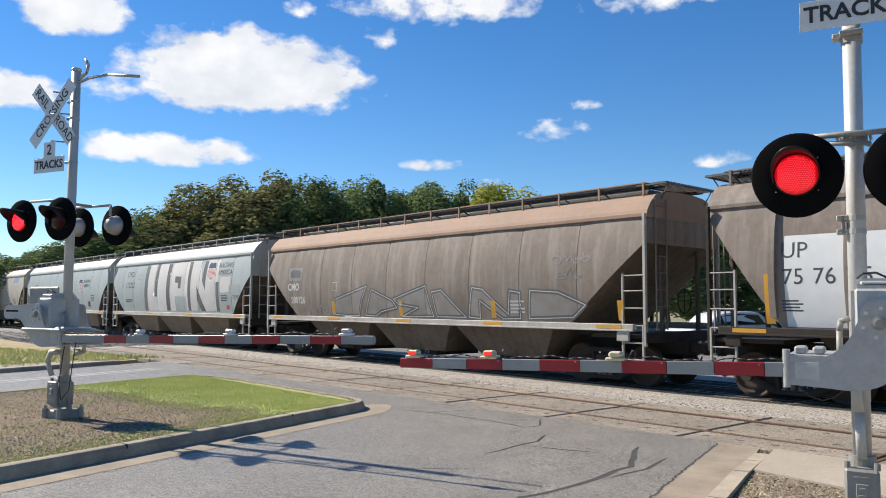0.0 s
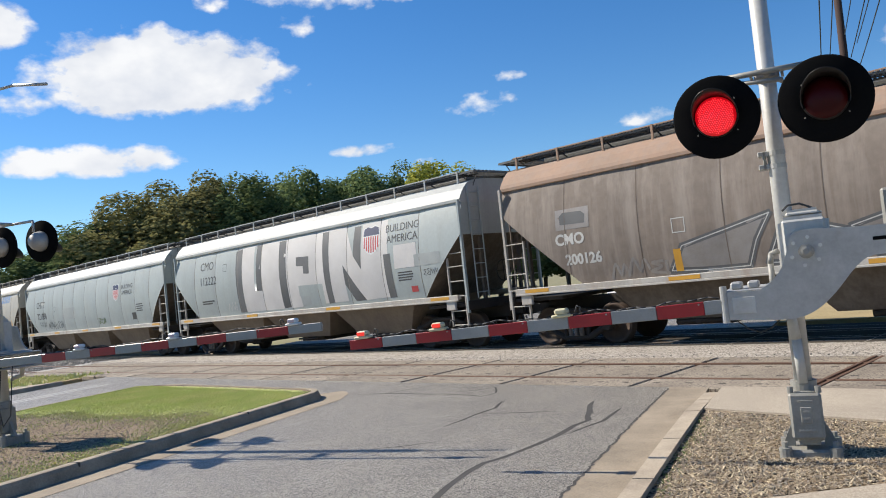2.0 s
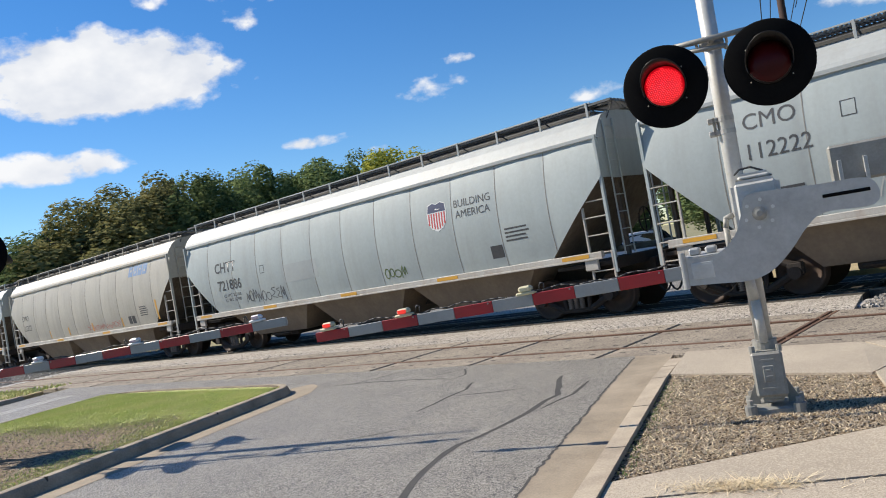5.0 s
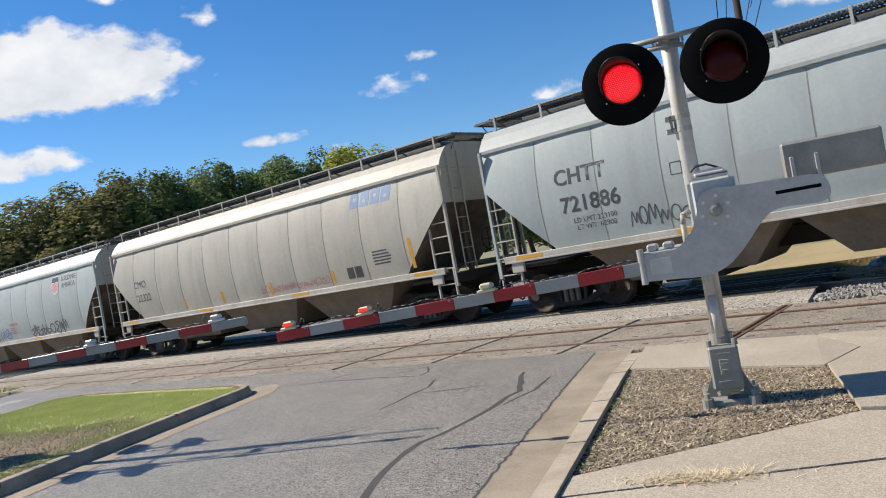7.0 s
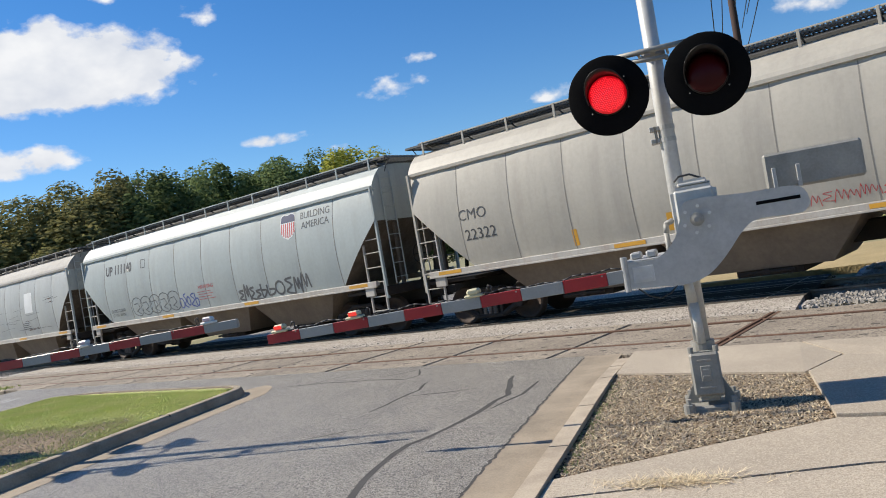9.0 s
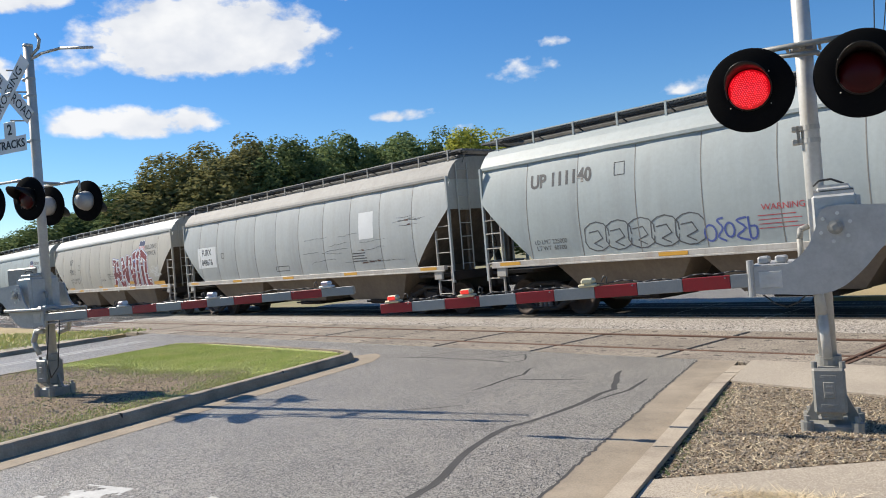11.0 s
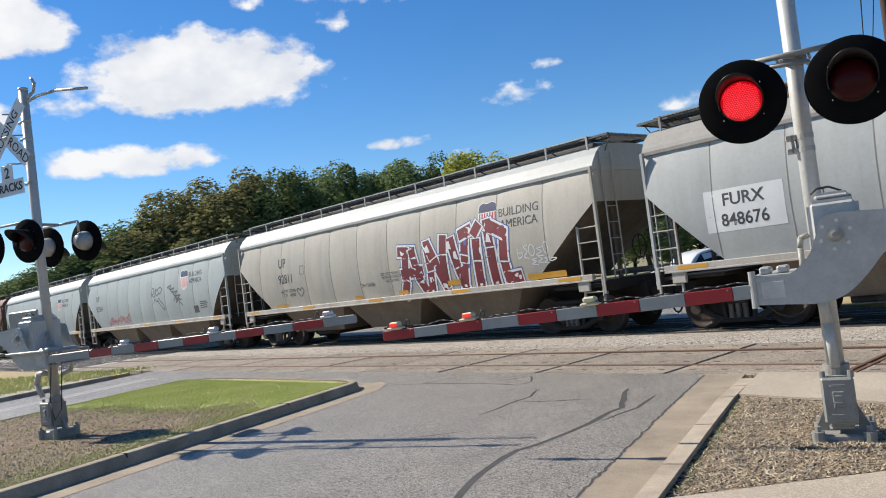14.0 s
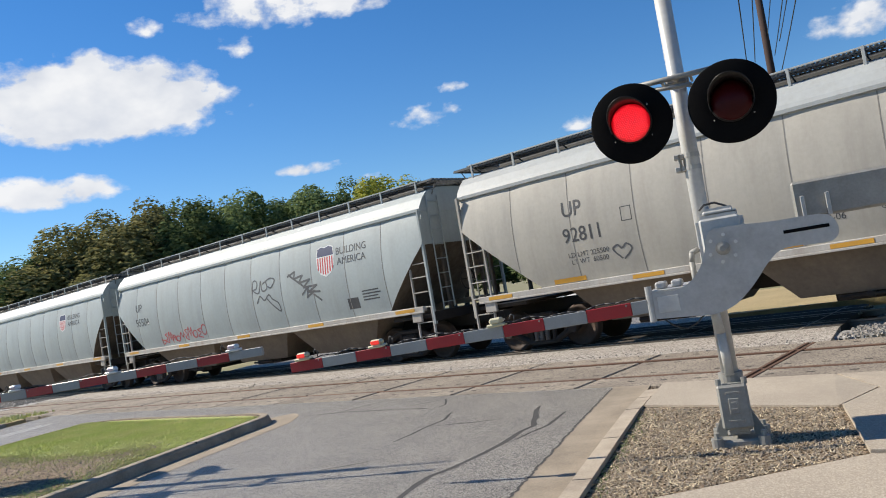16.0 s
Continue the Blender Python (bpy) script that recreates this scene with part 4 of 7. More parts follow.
# ---- crossing signals ----
def disc_head(parent, x, y, z, lit, face=-1):
    """A flashing light: black background disc, hood, lens and housing; face -1 looks down the local -y."""
    turn = Matrix.Translation((x, y, z)) @ Matrix.Rotation(radians(90 if face < 0 else -90), 4, "X")
    bm = bmesh.new()
    lathe(bm, [(0.305, 0.0), (0.312, 0.004), (0.312, 0.016), (0.300, 0.022), (0.16, 0.024)], 48, turn)
    disc = part("background_disc", bm, M["black"], parent, "black round background disc", True)
    bm = bmesh.new()
    lathe(bm, [(0.15, 0.02), (0.158, 0.03), (0.155, 0.05)], 32, turn)
    ring = []
    for i in range(25):
        a = radians(0 - 20 + 220 * i / 24)
        ring.append((math.cos(a), math.sin(a), 0.09 + 0.24 * max(0.0, math.sin(a)) ** 0.7))
    prev = None
    for c, s, dpt in ring:
        cur = [bm.verts.new(turn @ Vector((r_ * c, r_ * s, d_))) for r_, d_ in ((0.16, 0.03), (0.163, dpt), (0.155, dpt), (0.152, 0.03))]
        if prev:
            for k in range(4):
                bm.faces.new((prev[k], prev[(k + 1) % 4], cur[(k + 1) % 4], cur[k]))
        prev = cur
    bmesh.ops.recalc_face_normals(bm, faces=bm.faces[:])
    part("hood", bm, M["hood_black"], disc, "black hood over the lens", True)
    bm = bmesh.new()
    lathe(bm, [(0.148, 0.045), (0.146, 0.058), (0.10, 0.072), (0.0005, 0.08)], 32, turn)
    part("lens", bm, M["red_lit"] if lit else M["red_dark"], disc, "glowing red lens" if lit else "unlit dark red lens", True)
    if lit:
        bm = bmesh.new()
        for i in range(-9, 10):
            for j in range(-9, 10):
                u, v = (i + 0.5 * (j % 2)) * 0.0165, j * 0.0145
                if math.hypot(u, v) < 0.132:
                    bmesh.ops.create_uvsphere(bm, u_segments=6, v_segments=3, radius=0.0034, matrix=turn @ Matrix.Translation((u, v, 0.0815 - 0.08 * min(math.hypot(u, v), 0.1) - 0.304 * max(math.hypot(u, v) - 0.1, 0.0))))
        part("light_dots", bm, M["red_glow"], disc, "bright red points of light")
    bm = bmesh.new()
    lathe(bm, [(0.0005, -0.17), (0.09, -0.16), (0.13, -0.10), (0.15, -0.03), (0.15, 0.0)], 24, turn)
    part("housing", bm, M["galv"], disc, "grey domed lamp housing", True)
    for a in (40, 140, 220, 320):
        v = turn @ Vector((0.185 * math.cos(radians(a)), 0.185 * math.sin(radians(a)), 0.024))
        bm = bmesh.new()
        bmesh.ops.create_uvsphere(bm, u_segments=6, v_segments=4, radius=0.006, matrix=Matrix.Translation(v))
        part("screw", bm, M["cast"], disc)
    return disc


def light_pair(parent, z, off, lit, face=-1, half=0.395):
    y = off * face
    for k, s in enumerate((-1, 1)):
        disc_head(parent, s * half, y, z, lit == k, face)
    bm = bmesh.new()
    yy = y - face * 0.12
    pipe(bm, [(-half, yy, z + 0.30), (half, yy, z + 0.30)], 0.022, 8)
    for s in (-1, 1):
        pipe(bm, [(s * half, yy, z + 0.30), (s * half, yy, z + 0.14)], 0.024, 8)
    pipe(bm, [(0, 0, z + 0.30), (0, yy, z + 0.30)], 0.026, 8)
    pipe(bm, [(0.10 * -face, 0.0, z + 0.24), (0.10 * -face, yy, z + 0.22), (-half * 0.5, yy, z + 0.24)], 0.018, 6)
    part("crossarm", bm, M["cast"], parent, "grey pipe crossarm carrying the lights", True)
    bm = bmesh.new()
    box(bm, -0.09, 0.09, -0.09, 0.09, z + 0.255, z + 0.345, 0.02)
    for s in (-1, 1):
        rod(bm, (s * 0.11, -0.1, z + 0.30), (s * 0.11, 0.1, z + 0.30), 0.012, 6)
    part("clamp", bm, M["cast"], parent)


def mast_base(parent, z0):
    bm = bmesh.new()
    box(bm, -0.17, 0.17, -0.17, 0.17, z0 - 0.1, z0 + 0.035, 0.015)
    for sx in (-1, 1):
        for sy in (-1, 1):
            rod(bm, (sx * 0.17, sy * 0.17, z0 - 0.1), (sx * 0.17, sy * 0.17, z0 + 0.06), 0.045, 12)
            rod(bm, (sx * 0.17, sy * 0.17, z0 + 0.06), (sx * 0.17, sy * 0.17, z0 + 0.10), 0.022, 6)
    for sx in (-1, 1):
        prism_v = [(sx * 0.1, z0 + 0.03), (sx * 0.2, z0 + 0.03), (sx * 0.1, z0 + 0.24)]
        lo = [bm.verts.new((x, -0.02, z)) for x, z in prism_v]
        hi = [bm.verts.new((x, 0.02, z)) for x, z in prism_v]
        bm.faces.new(lo)
        bm.faces.new(hi[::-1])
        for k in range(3):
            bm.faces.new((lo[k], lo[(k + 1) % 3], hi[(k + 1) % 3], hi[k]))
    bmesh.ops.recalc_face_normals(bm, faces=bm.faces[:])
    base = part("base", bm, M["cast"], parent, "grey cast base with bolted feet")
    bm = bmesh.new()
    box(bm, -0.10, 0.10, -0.17, 0.11, z0 + 0.07, z0 + 0.46, 0.03)
    rod(bm, (0, 0, z0 + 0.44), (0, 0, z0 + 0.53), 0.092, 20)
    part("junction_box", bm, M["cast"], base, "grey cast junction box")
    bm = bmesh.new()
    box(bm, -0.112, 0.112, -0.205, -0.165, z0 + 0.12, z0 + 0.46, 0.018)
    part("box_door", bm, M["cast"], base)
    bm = bmesh.new()
    box(bm, -0.038, 0.038, -0.214, -0.204, z0 + 0.24, z0 + 0.36, 0.004)
    for zz, w in ((0.40, 0.05), (0.185, 0.06), (0.325, 0.02), (0.275, 0.026)):
        box(bm, -w, w, -0.217 if w < 0.03 else -0.209, -0.203, z0 + zz - 0.009, z0 + zz + 0.009, 0.002)
    part("cast_plate", bm, M["cast"], base)
    for sx in (-1, 1):
        part("hinge", rod(bmesh.new(), (sx * 0.095, -0.13, z0 + 0.45), (sx * 0.095, -0.13, z0 + 0.50), 0.022, 8), M["cast"], base)


def swing_plate(bm, y, px, pz, mirror=1):
    """The curved gate-arm support plate, in the mast's x/z plane."""
    out = smooth_line([(-0.56, -0.24), (-0.34, -0.245), (-0.20, -0.14), (-0.13, 0.0), (-0.09, 0.12), (0.02, 0.155), (0.34, 0.135), (0.66, 0.13), (0.75, 0.09), (0.775, 0.0),
                       (0.74, -0.06), (0.66, -0.075), (0.42, -0.07), (0.30, -0.14), (0.16, -0.30), (0.02, -0.42), (-0.14, -0.47), (-0.36, -0.46), (-0.56, -0.45)], 4)
    lo = [bm.verts.new((px + mirror * x, y - 0.012, pz + z)) for x, z in out]
    hi = [bm.verts.new((px + mirror * x, y + 0.012, pz + z)) for x, z in out]
    bm.faces.new(lo)
    bm.faces.new(hi[::-1])
    n = len(out)
    for i in range(n):
        bm.faces.new((lo[i], lo[(i + 1) % n], hi[(i + 1) % n], hi[i]))
    bmesh.ops.recalc_face_normals(bm, faces=bm.faces[:])


def gate_arm(name, m, length, stripes, lamps, label, front=-1, first=1.0, pale=False):
    """A striped gate arm along local x; m stands at its hinge."""
    g = thing(name, m, label, "gate arm", "gate arms")
    n = stripes
    step = length / (n - 1 + first)
    at = [0.0] + [step * (first + i) for i in range(n)]
    for i in range(n):
        bm = bmesh.new()
        h0 = 0.055 - 0.008 * i / n
        box(bm, at[i] + (0.003 if i else 0), at[i + 1], -0.018, 0.018, -h0, h0, 0.004)
        red = (n - 1 - i) % 2 == (0 if lamps[0] else 1)
        part("stripe", bm, M["stripe_red"] if red else M["stripe_white"], g, "red stripe" if red else "")
    bm = bmesh.new()
    box(bm, 0, length, min(-front * 0.018, -front * 0.024), max(-front * 0.018, -front * 0.024), -0.03, 0.03)
    part("backing", bm, M["galv"], g)
    for k, x in enumerate(lamps[1:]):
        bm = bmesh.new()
        box(bm, x - 0.085, x + 0.085, -0.05, 0.05, 0.050, 0.078, 0.01)
        box(bm, x - 0.06, x + 0.06, -0.045, 0.045, 0.074, 0.128, 0.018)
        lamp = part("gate_lamp", bm, M["sign_white"] if pale else M["lamp_body"], g, "white gate lamp housing" if pale else "cream gate lamp housing")
        bm = bmesh.new()
        box(bm, x - 0.045, x + 0.045, min(front * 0.052, front * 0.044), max(front * 0.052, front * 0.044), 0.082, 0.118, 0.004)
        part("lamp_lens", bm, M["lamp_pale"] if pale else M["lamp_amber"] if k != 0 else M["lamp_body"], lamp, "pinkish lamp lens" if pale else "red lamp lens")
    bm = bmesh.new()
    pts = []
    x1 = lamps[-1]
    for i in range(41):
        x = 0.05 + (x1 - 0.1) * i / 40
        pts.append((x, 0.0, 0.068 + 0.010 * math.sin(i * 1.7) + 0.01 * math.sin(i * 0.6)))
    pipe(bm, pts, 0.007, 5)
    for x in lamps[1:]:
        pipe(bm, [(x - 0.16, 0, 0.065), (x - 0.17, 0, 0.12), (x - 0.14, 0, 0.135), (x - 0.12, 0, 0.085)], 0.006, 5)
    part("cable", bm, M["cable"], g, "black lamp cable", True)
    for i in range(n):
        bm = rod(bmesh.new(), (at[i] + 0.04, front * 0.024, 0.035), (at[i] + 0.04, front * 0.017, 0.035), 0.008, 6)
        part("rivet", bm, M["cast"], g)
    return g


def mechanism(parent, z, mirror=1):
    """The gate motor, its two swing plates and the counterweight; mirror 1 has its arm towards -x."""
    s = mirror
    bm = bmesh.new()
    box(bm, -0.17 + 0.13 * s, 0.17 + 0.13 * s, -0.30, 0.20, z - 0.32, z + 0.26, 0.04)
    box(bm, -0.13 + 0.13 * s, 0.13 + 0.13 * s, -0.26, 0.16, z + 0.24, z + 0.31, 0.03)
    motor = part("motor_housing", bm, M["mast"], parent, "grey gate motor housing")
    bm = bmesh.new()
    swing_plate(bm, -0.40, 0.13 * s, z, s)
    plate = part("swing_plate", bm, M["galv"], parent, "curved galvanised support plate")
    bm = bmesh.new()
    swing_plate(bm, 0.32, 0.13 * s, z, s)
    part("swing_plate", bm, M["galv"], parent)
    bm = bmesh.new()
    lathe(bm, [(0.052, 0), (0.052, 0.02), (0.035, 0.022), (0.035, 0.035), (0.02, 0.04)], 16, Matrix.Translation((0.13 * s, -0.412, z)) @ Matrix.Rotation(radians(90), 4, "X"))
    part("pivot", bm, M["cast"], plate, "round pivot bearing")
    for i in range(6):
        a = radians(60 * i + 20)
        bm = rod(bmesh.new(), (0.13 * s + 0.10 * math.cos(a), -0.412, z + 0.10 * math.sin(a)), (0.13 * s + 0.10 * math.cos(a), -0.428, z + 0.10 * math.sin(a)), 0.014, 6)
        part("bolt", bm, M["steel_bright"], plate)
    bm = bmesh.new()
    box(bm, min(0.13 * s + 0.42 * s, 0.13 * s + 0.72 * s), max(0.13 * s + 0.42 * s, 0.13 * s + 0.72 * s), -0.416, -0.411, z + 0.03, z + 0.055, 0.002)
    part("slot", bm, M["black"], plate, "long dark slot")
    bm = bmesh.new()
    a, b = sorted((0.13 * s + 0.55 * s, 0.13 * s + 1.28 * s))
    box(bm, a, b, 0.30, 0.345, z + 0.12, z + 0.42, 0.02)
    cw = part("counterweight", bm, M["cast"], parent, "flat grey counterweight slab")
    for x in (0.62, 0.80):
        bm = box(bmesh.new(), 0.13 * s + x * s - 0.015, 0.13 * s + x * s + 0.015, 0.27, 0.30, z + 0.12, z + 0.30, 0.004)
        part("lug", bm, M["galv"], cw)
    # hinge casting that takes the arm
    bm = bmesh.new()
    x0, x1 = sorted((0.13 * s - 0.58 * s, 0.13 * s - 0.28 * s))
    box(bm, x0, x1, -0.388, 0.305, z - 0.45, z - 0.425, 0.006)
    box(bm, x0, x1, -0.388, 0.305, z - 0.25, z - 0.235, 0.006)
    rod(bm, (0.13 * s - 0.585 * s, -0.40, z - 0.47), (0.13 * s - 0.585 * s, -0.40, z - 0.20), 0.026, 12)
    for dx in (-0.38, -0.5):
        box(bm, 0.13 * s + dx * s - 0.04, 0.13 * s + dx * s + 0.04, -0.33, -0.15, z - 0.235, z - 0.18, 0.012)
    part("hinge_casting", bm, M["galv"], parent, "galvanised hinge that clamps the arm")
    bm = bmesh.new()
    a, b = sorted((0.13 * s - 0.53 * s, 0.13 * s - 0.37 * s))
    box(bm, a, b, -0.417, -0.411, z - 0.41, z - 0.285, 0.004)
    for k in range(3):
        box(bm, a + 0.02, b - 0.02, -0.421, -0.416, z - 0.39 + 0.035 * k, z - 0.375 + 0.035 * k)
    part("maker_plate", bm, M["mast"], plate, "embossed maker plate")
    bm = bmesh.new()
    pipe(bm, [(-0.06 * s, -0.08, z + 0.02), (-0.115 * s, -0.10, z + 0.0), (-0.125 * s, -0.10, z - 0.07), (-0.125 * s, -0.10, z - 0.34)], 0.022, 8)
    part("elbow", bm, M["cast"], motor, "", True)
    bm = bmesh.new()
    pipe(bm, [(0.0, -0.2, z + 0.31), (0.04 * s, -0.22, z + 0.345), (0.12 * s, -0.22, z + 0.35), (0.2 * s, -0.2, z + 0.31)], 0.008, 6)
    part("cable", bm, M["cable"], motor)


def blade_sign(parent, words, z, ang, size):
    m = Matrix.Translation((0, -0.10, z)) @ Matrix.Rotation(radians(ang), 4, "Y")
    bm = box(bmesh.new(), -0.61, 0.61, -0.004, 0.004, -0.114, 0.114, 0.003)
    bmesh.ops.transform(bm, matrix=m @ Matrix.Translation((0, 0.012 if ang > 0 else 0, 0)), verts=bm.verts[:])
    bl = part("blade", bm, M["sign_white"], parent, "white crossbuck blade with black capital letters")
    for w, x in words:
        bm = text_bm(w, size)
        bmesh.ops.transform(bm, matrix=m @ Matrix.Translation((x, -0.0065 + (0.012 if ang > 0 else 0), 0)), verts=bm.verts[:])
        part("lettering", bm, M["ink"], bl)


def track_sign(parent, z, y=-0.12):
    bm = bmesh.new()
    box(bm, -0.345, 0.345, y - 0.004, y, z - 0.115, z + 0.115, 0.003)
    box(bm, -0.13, 0.13, y - 0.004, y, z + 0.115, z + 0.345, 0.003)
    pl = part("sign_plate", bm, M["sign_white"], parent, "white sign plate reading 2 TRACKS")
    for w, zz, s in (("TRACKS", z, 0.17), ("2", z + 0.22, 0.22)):
        bm = text_bm(w, s, 0.0015, 0.004)
        bmesh.ops.translate(bm, verts=bm.verts[:], vec=(0, y - 0.007, zz))
        part("lettering", bm, M["ink"], pl)


def bands(parent, zs, r):
    for z in zs:
        bm = rod(bmesh.new(), (0, 0, z - 0.018), (0, 0, z + 0.018), r, 16)
        box(bm, -0.13, -0.05, -0.05, 0.05, z - 0.02, z + 0.02, 0.006)
        part("clamp_band", bm, M["galv"], parent)


def build_near_signal():
    s = thing("crossing_signal", pose(3.14, 6.26, 0, 0, 0, ROAD) @ pose(0, 0, 0, 0, 0.35, 0) @ Matrix.Scale(1.07, 4), "silver crossing signal mast with red flashing lights and gate", "crossing signal", "crossing signals")
    z0 = 0.10
    bm = rod(bmesh.new(), (0, 0, z0 + 0.5), (0, 0, 4.25), 0.064, 24)
    part("mast", bm, M["mast"], s, "silver painted round mast", True)
    mast_base(s, z0)
    light_pair(s, 2.66, 0.30, 0, half=0.37)
    mechanism(s, 1.595)
    track_sign(s, 3.90)
    bands(s, (2.36, 2.26, 3.74), 0.068)
    bm = bmesh.new()
    rod(bm, (0, 0, 3.68), (0, 0, 3.78), 0.075, 16)
    box(bm, -0.08, 0.08, -0.12, -0.05, 3.72, 3.76, 0.01)
    part("sign_bracket", bm, M["cast"], s)
    bm = bmesh.new()
    box(bm, -0.095, -0.072, -0.05, 0.0, 2.24, 2.38, 0.004)
    part("latch", bm, M["cast"], s)
    bm = bmesh.new()
    pipe(bm, [(0.0, -0.09, z0 + 0.52), (-0.01, -0.105, 0.95), (-0.03, -0.12, 1.15)], 0.036, 10)
    part("conduit", bm, M["mast"], s, "grey flexible conduit", True)
    bm = bmesh.new()
    pts = [(-0.4 + 0.08 * i, -0.2, 1.12 - 0.10 * math.sin(math.pi * min(1, i / 4.0)) + 0.002 * i) for i in range(6)]
    pipe(bm, pts, 0.006, 5)
    part("cable", bm, M["cable"], s)
    # the arm lies across the lane; its hinge is on the front plate
    h = s.matrix_world @ Vector((-0.44, -0.40, 1.25))
    tip = Vector((-0.54, 7.94, 1.245))
    d = tip - h
    yaw = math.degrees(math.atan2(d.y, d.x))
    dip = -math.degrees(math.asin(d.z / d.length))
    gate_arm("gate_arm", Matrix.Translation(h) @ pose(0, 0, 0, 0, 0, yaw) @ pose(0, 0, 0, 0, dip, 0) @ pose(0, 0, 0, 0, 0, 0), d.length, 10,
             (True, d.length * 0.38, d.length * 0.72, d.length * 0.955), "red and white striped gate arm with small lamps", 1, first=0.45)


def build_far_signal():
    at = pose(-5.75, 11.8, 0, 0, 0, ROAD)
    s = thing("crossing_signal", at, "silver crossing signal mast with crossbuck on the grassy island", "crossing signal", "crossing signals")
    z0 = 0.22
    bm = rod(bmesh.new(), (0, 0, z0 + 0.4), (0, 0, 5.36), 0.068, 24)
    rod(bm, (0, 0, 5.36), (0, 0, 5.40), 0.072, 24)
    part("mast", bm, M["mast"], s, "silver painted round mast", True)
    mast_base(s, z0)
    # the lights and the crossbuck look along another street
    bmx = rod(bmesh.new(), (0, 0, 3.1), (0, 0, 3.2), 0.075, 16)
    hub = part("light_hub", bmx, M["galv"], s)
    hub.matrix_basis = pose(0, 0, 0, 0, 0, 5)
    for face in (-1, 1):
        for k, sgn in enumerate((-1, 1)):
            disc_head(hub, sgn * 0.40, 0.5 * face, 3.02, face < 0 and k == 0, face)
    flat = [o for o in hub.children_recursive if o.parent != hub]
    for o in flat:
        o.parent = hub
    bm = bmesh.new()
    for face in (-1, 1):
        pipe(bm, [(-0.40, 0.38 * face, 3.32), (0.40, 0.38 * face, 3.32)], 0.02, 8)
        for sx in (-1, 1):
            pipe(bm, [(sx * 0.40, 0.38 * face, 3.32), (sx * 0.40, 0.38 * face, 3.16)], 0.02, 8)
    pipe(bm, [(0, -0.38, 3.32), (0, 0.38, 3.32)], 0.024, 8)
    part("crossarm", bm, M["galv"], hub, "", True)
    cross = new("crossbuck", mesh_of("crossbuck", box(bmesh.new(), -0.05, 0.05, -0.12, 0.08, 4.60, 4.66, 0.01), M["galv"]))
    cross.parent = s
    cross.matrix_basis = pose(0, 0, 0, 0, 0, 2) @ pose(-0.16, -0.16, 0)
    bmc = bmesh.new()
    for zz in (4.25, 4.68, 5.0):
        rod(bmc, (-0.02, -0.09, zz), (0.14, 0.1, zz), 0.012, 6)
    part("brackets", bmc, M["cast"], cross)
    blade_sign(cross, (("RAIL", -0.36), ("ROAD", 0.36)), 4.66, 45, 0.19)
    blade_sign(cross, (("CROSSING", 0.0),), 4.66, -45, 0.19)
    ts = new("track_count_sign", mesh_of("track_count_sign", box(bmesh.new(), -0.02, 0.02, -0.11, -0.05, 3.9, 4.2, 0.005), M["galv"]))
    ts.parent = s
    ts.matrix_basis = pose(0, 0, 0, 0, 0, 2) @ pose(-0.16, -0.16, 0)
    track_sign(ts, 3.88)
    bands(s, (3.95, 4.35, 4.62, 4.88), 0.072)
    mechanism(s, 1.66, -1)
    bm = bmesh.new()
    pipe(bm, [(0, 0, 5.16), (0.3, 0, 5.21), (0.75, 0, 5.20), (1.42, 0, 5.08)], 0.022, 8)
    pipe(bm, [(0.02, 0, 5.20), (0.24, 0, 5.30), (0.28, 0, 5.42), (0.20, 0, 5.52)], 0.022, 8)
    part("top_bracket", bm, M["galv"], s, "bent pipe bracket near the top", True)
    bm = bmesh.new()
    box(bm, -0.32, 0.55, -0.50, -0.44, 1.42, 1.46, 0.008)
    box(bm, -0.28, 0.28, -0.45, 0.3, 1.42, 1.45, 0.006)
    part("shelf", bm, M["galv"], s)
    bm = bmesh.new()
    pipe(bm, [(0.42, -0.3, 1.3), (0.35, -0.33, 0.7), (0.45, -0.36, 0.45), (0.62, -0.36, 0.6), (0.70, -0.33, 1.3)], 0.008, 6)
    part("cable", bm, M["cable"], s, "loose black cable", True)
    bm = bmesh.new()
    pipe(bm, [(-0.12, -0.12, 0.75), (-0.18, -0.16, 0.95), (-0.10, -0.16, 1.1), (0.02, -0.12, 1.1)], 0.04, 8)
    part("conduit", bm, M["mast"], s, "grey flexible conduit", True)
    bm = bmesh.new()
    pipe(bm, [(0.05, 0.1, 1.05), (0.25, 0.12, 1.1), (0.32, 0.12, 1.35)], 0.03, 8)
    part("conduit", bm, M["mast"], s, "grey flexible conduit", True)
    h = at @ Vector((0.50, -0.40, 1.32))
    tip = Vector((-0.88, 8.75, 1.43))
    d = tip - h
    yaw = math.degrees(math.atan2(d.y, d.x))
    dip = -math.degrees(math.asin(d.z / d.length))
    gate_arm("gate_arm", Matrix.Translation(h) @ pose(0, 0, 0, 0, 0, yaw) @ pose(0, 0, 0, 0, dip, 0), d.length, 11,
             (False, d.length * 0.30, d.length * 0.60, d.length * 0.93), "red and white striped gate arm with a white tip", first=2.0, pale=True)


build_near_signal()
build_far_signal()


# ---- the train ----
KNOTS = (1.42, 1.66, 1.9, 2.2, 2.5, 2.8, 3.1, 3.325, 3.55, 3.675, 3.80)
ROOF = [(1.475, 3.80), (1.475, 3.87), (1.44, 3.95), (1.30, 4.14), (1.12, 4.30), (0.85, 4.38), (0.45, 4.42), (0.0, 4.43)]


def side_y(z):
    """The barrel-shaped side's distance from the middle line."""
    return 1.625 - 0.20 * ((z - 2.45) / 1.35) ** 2


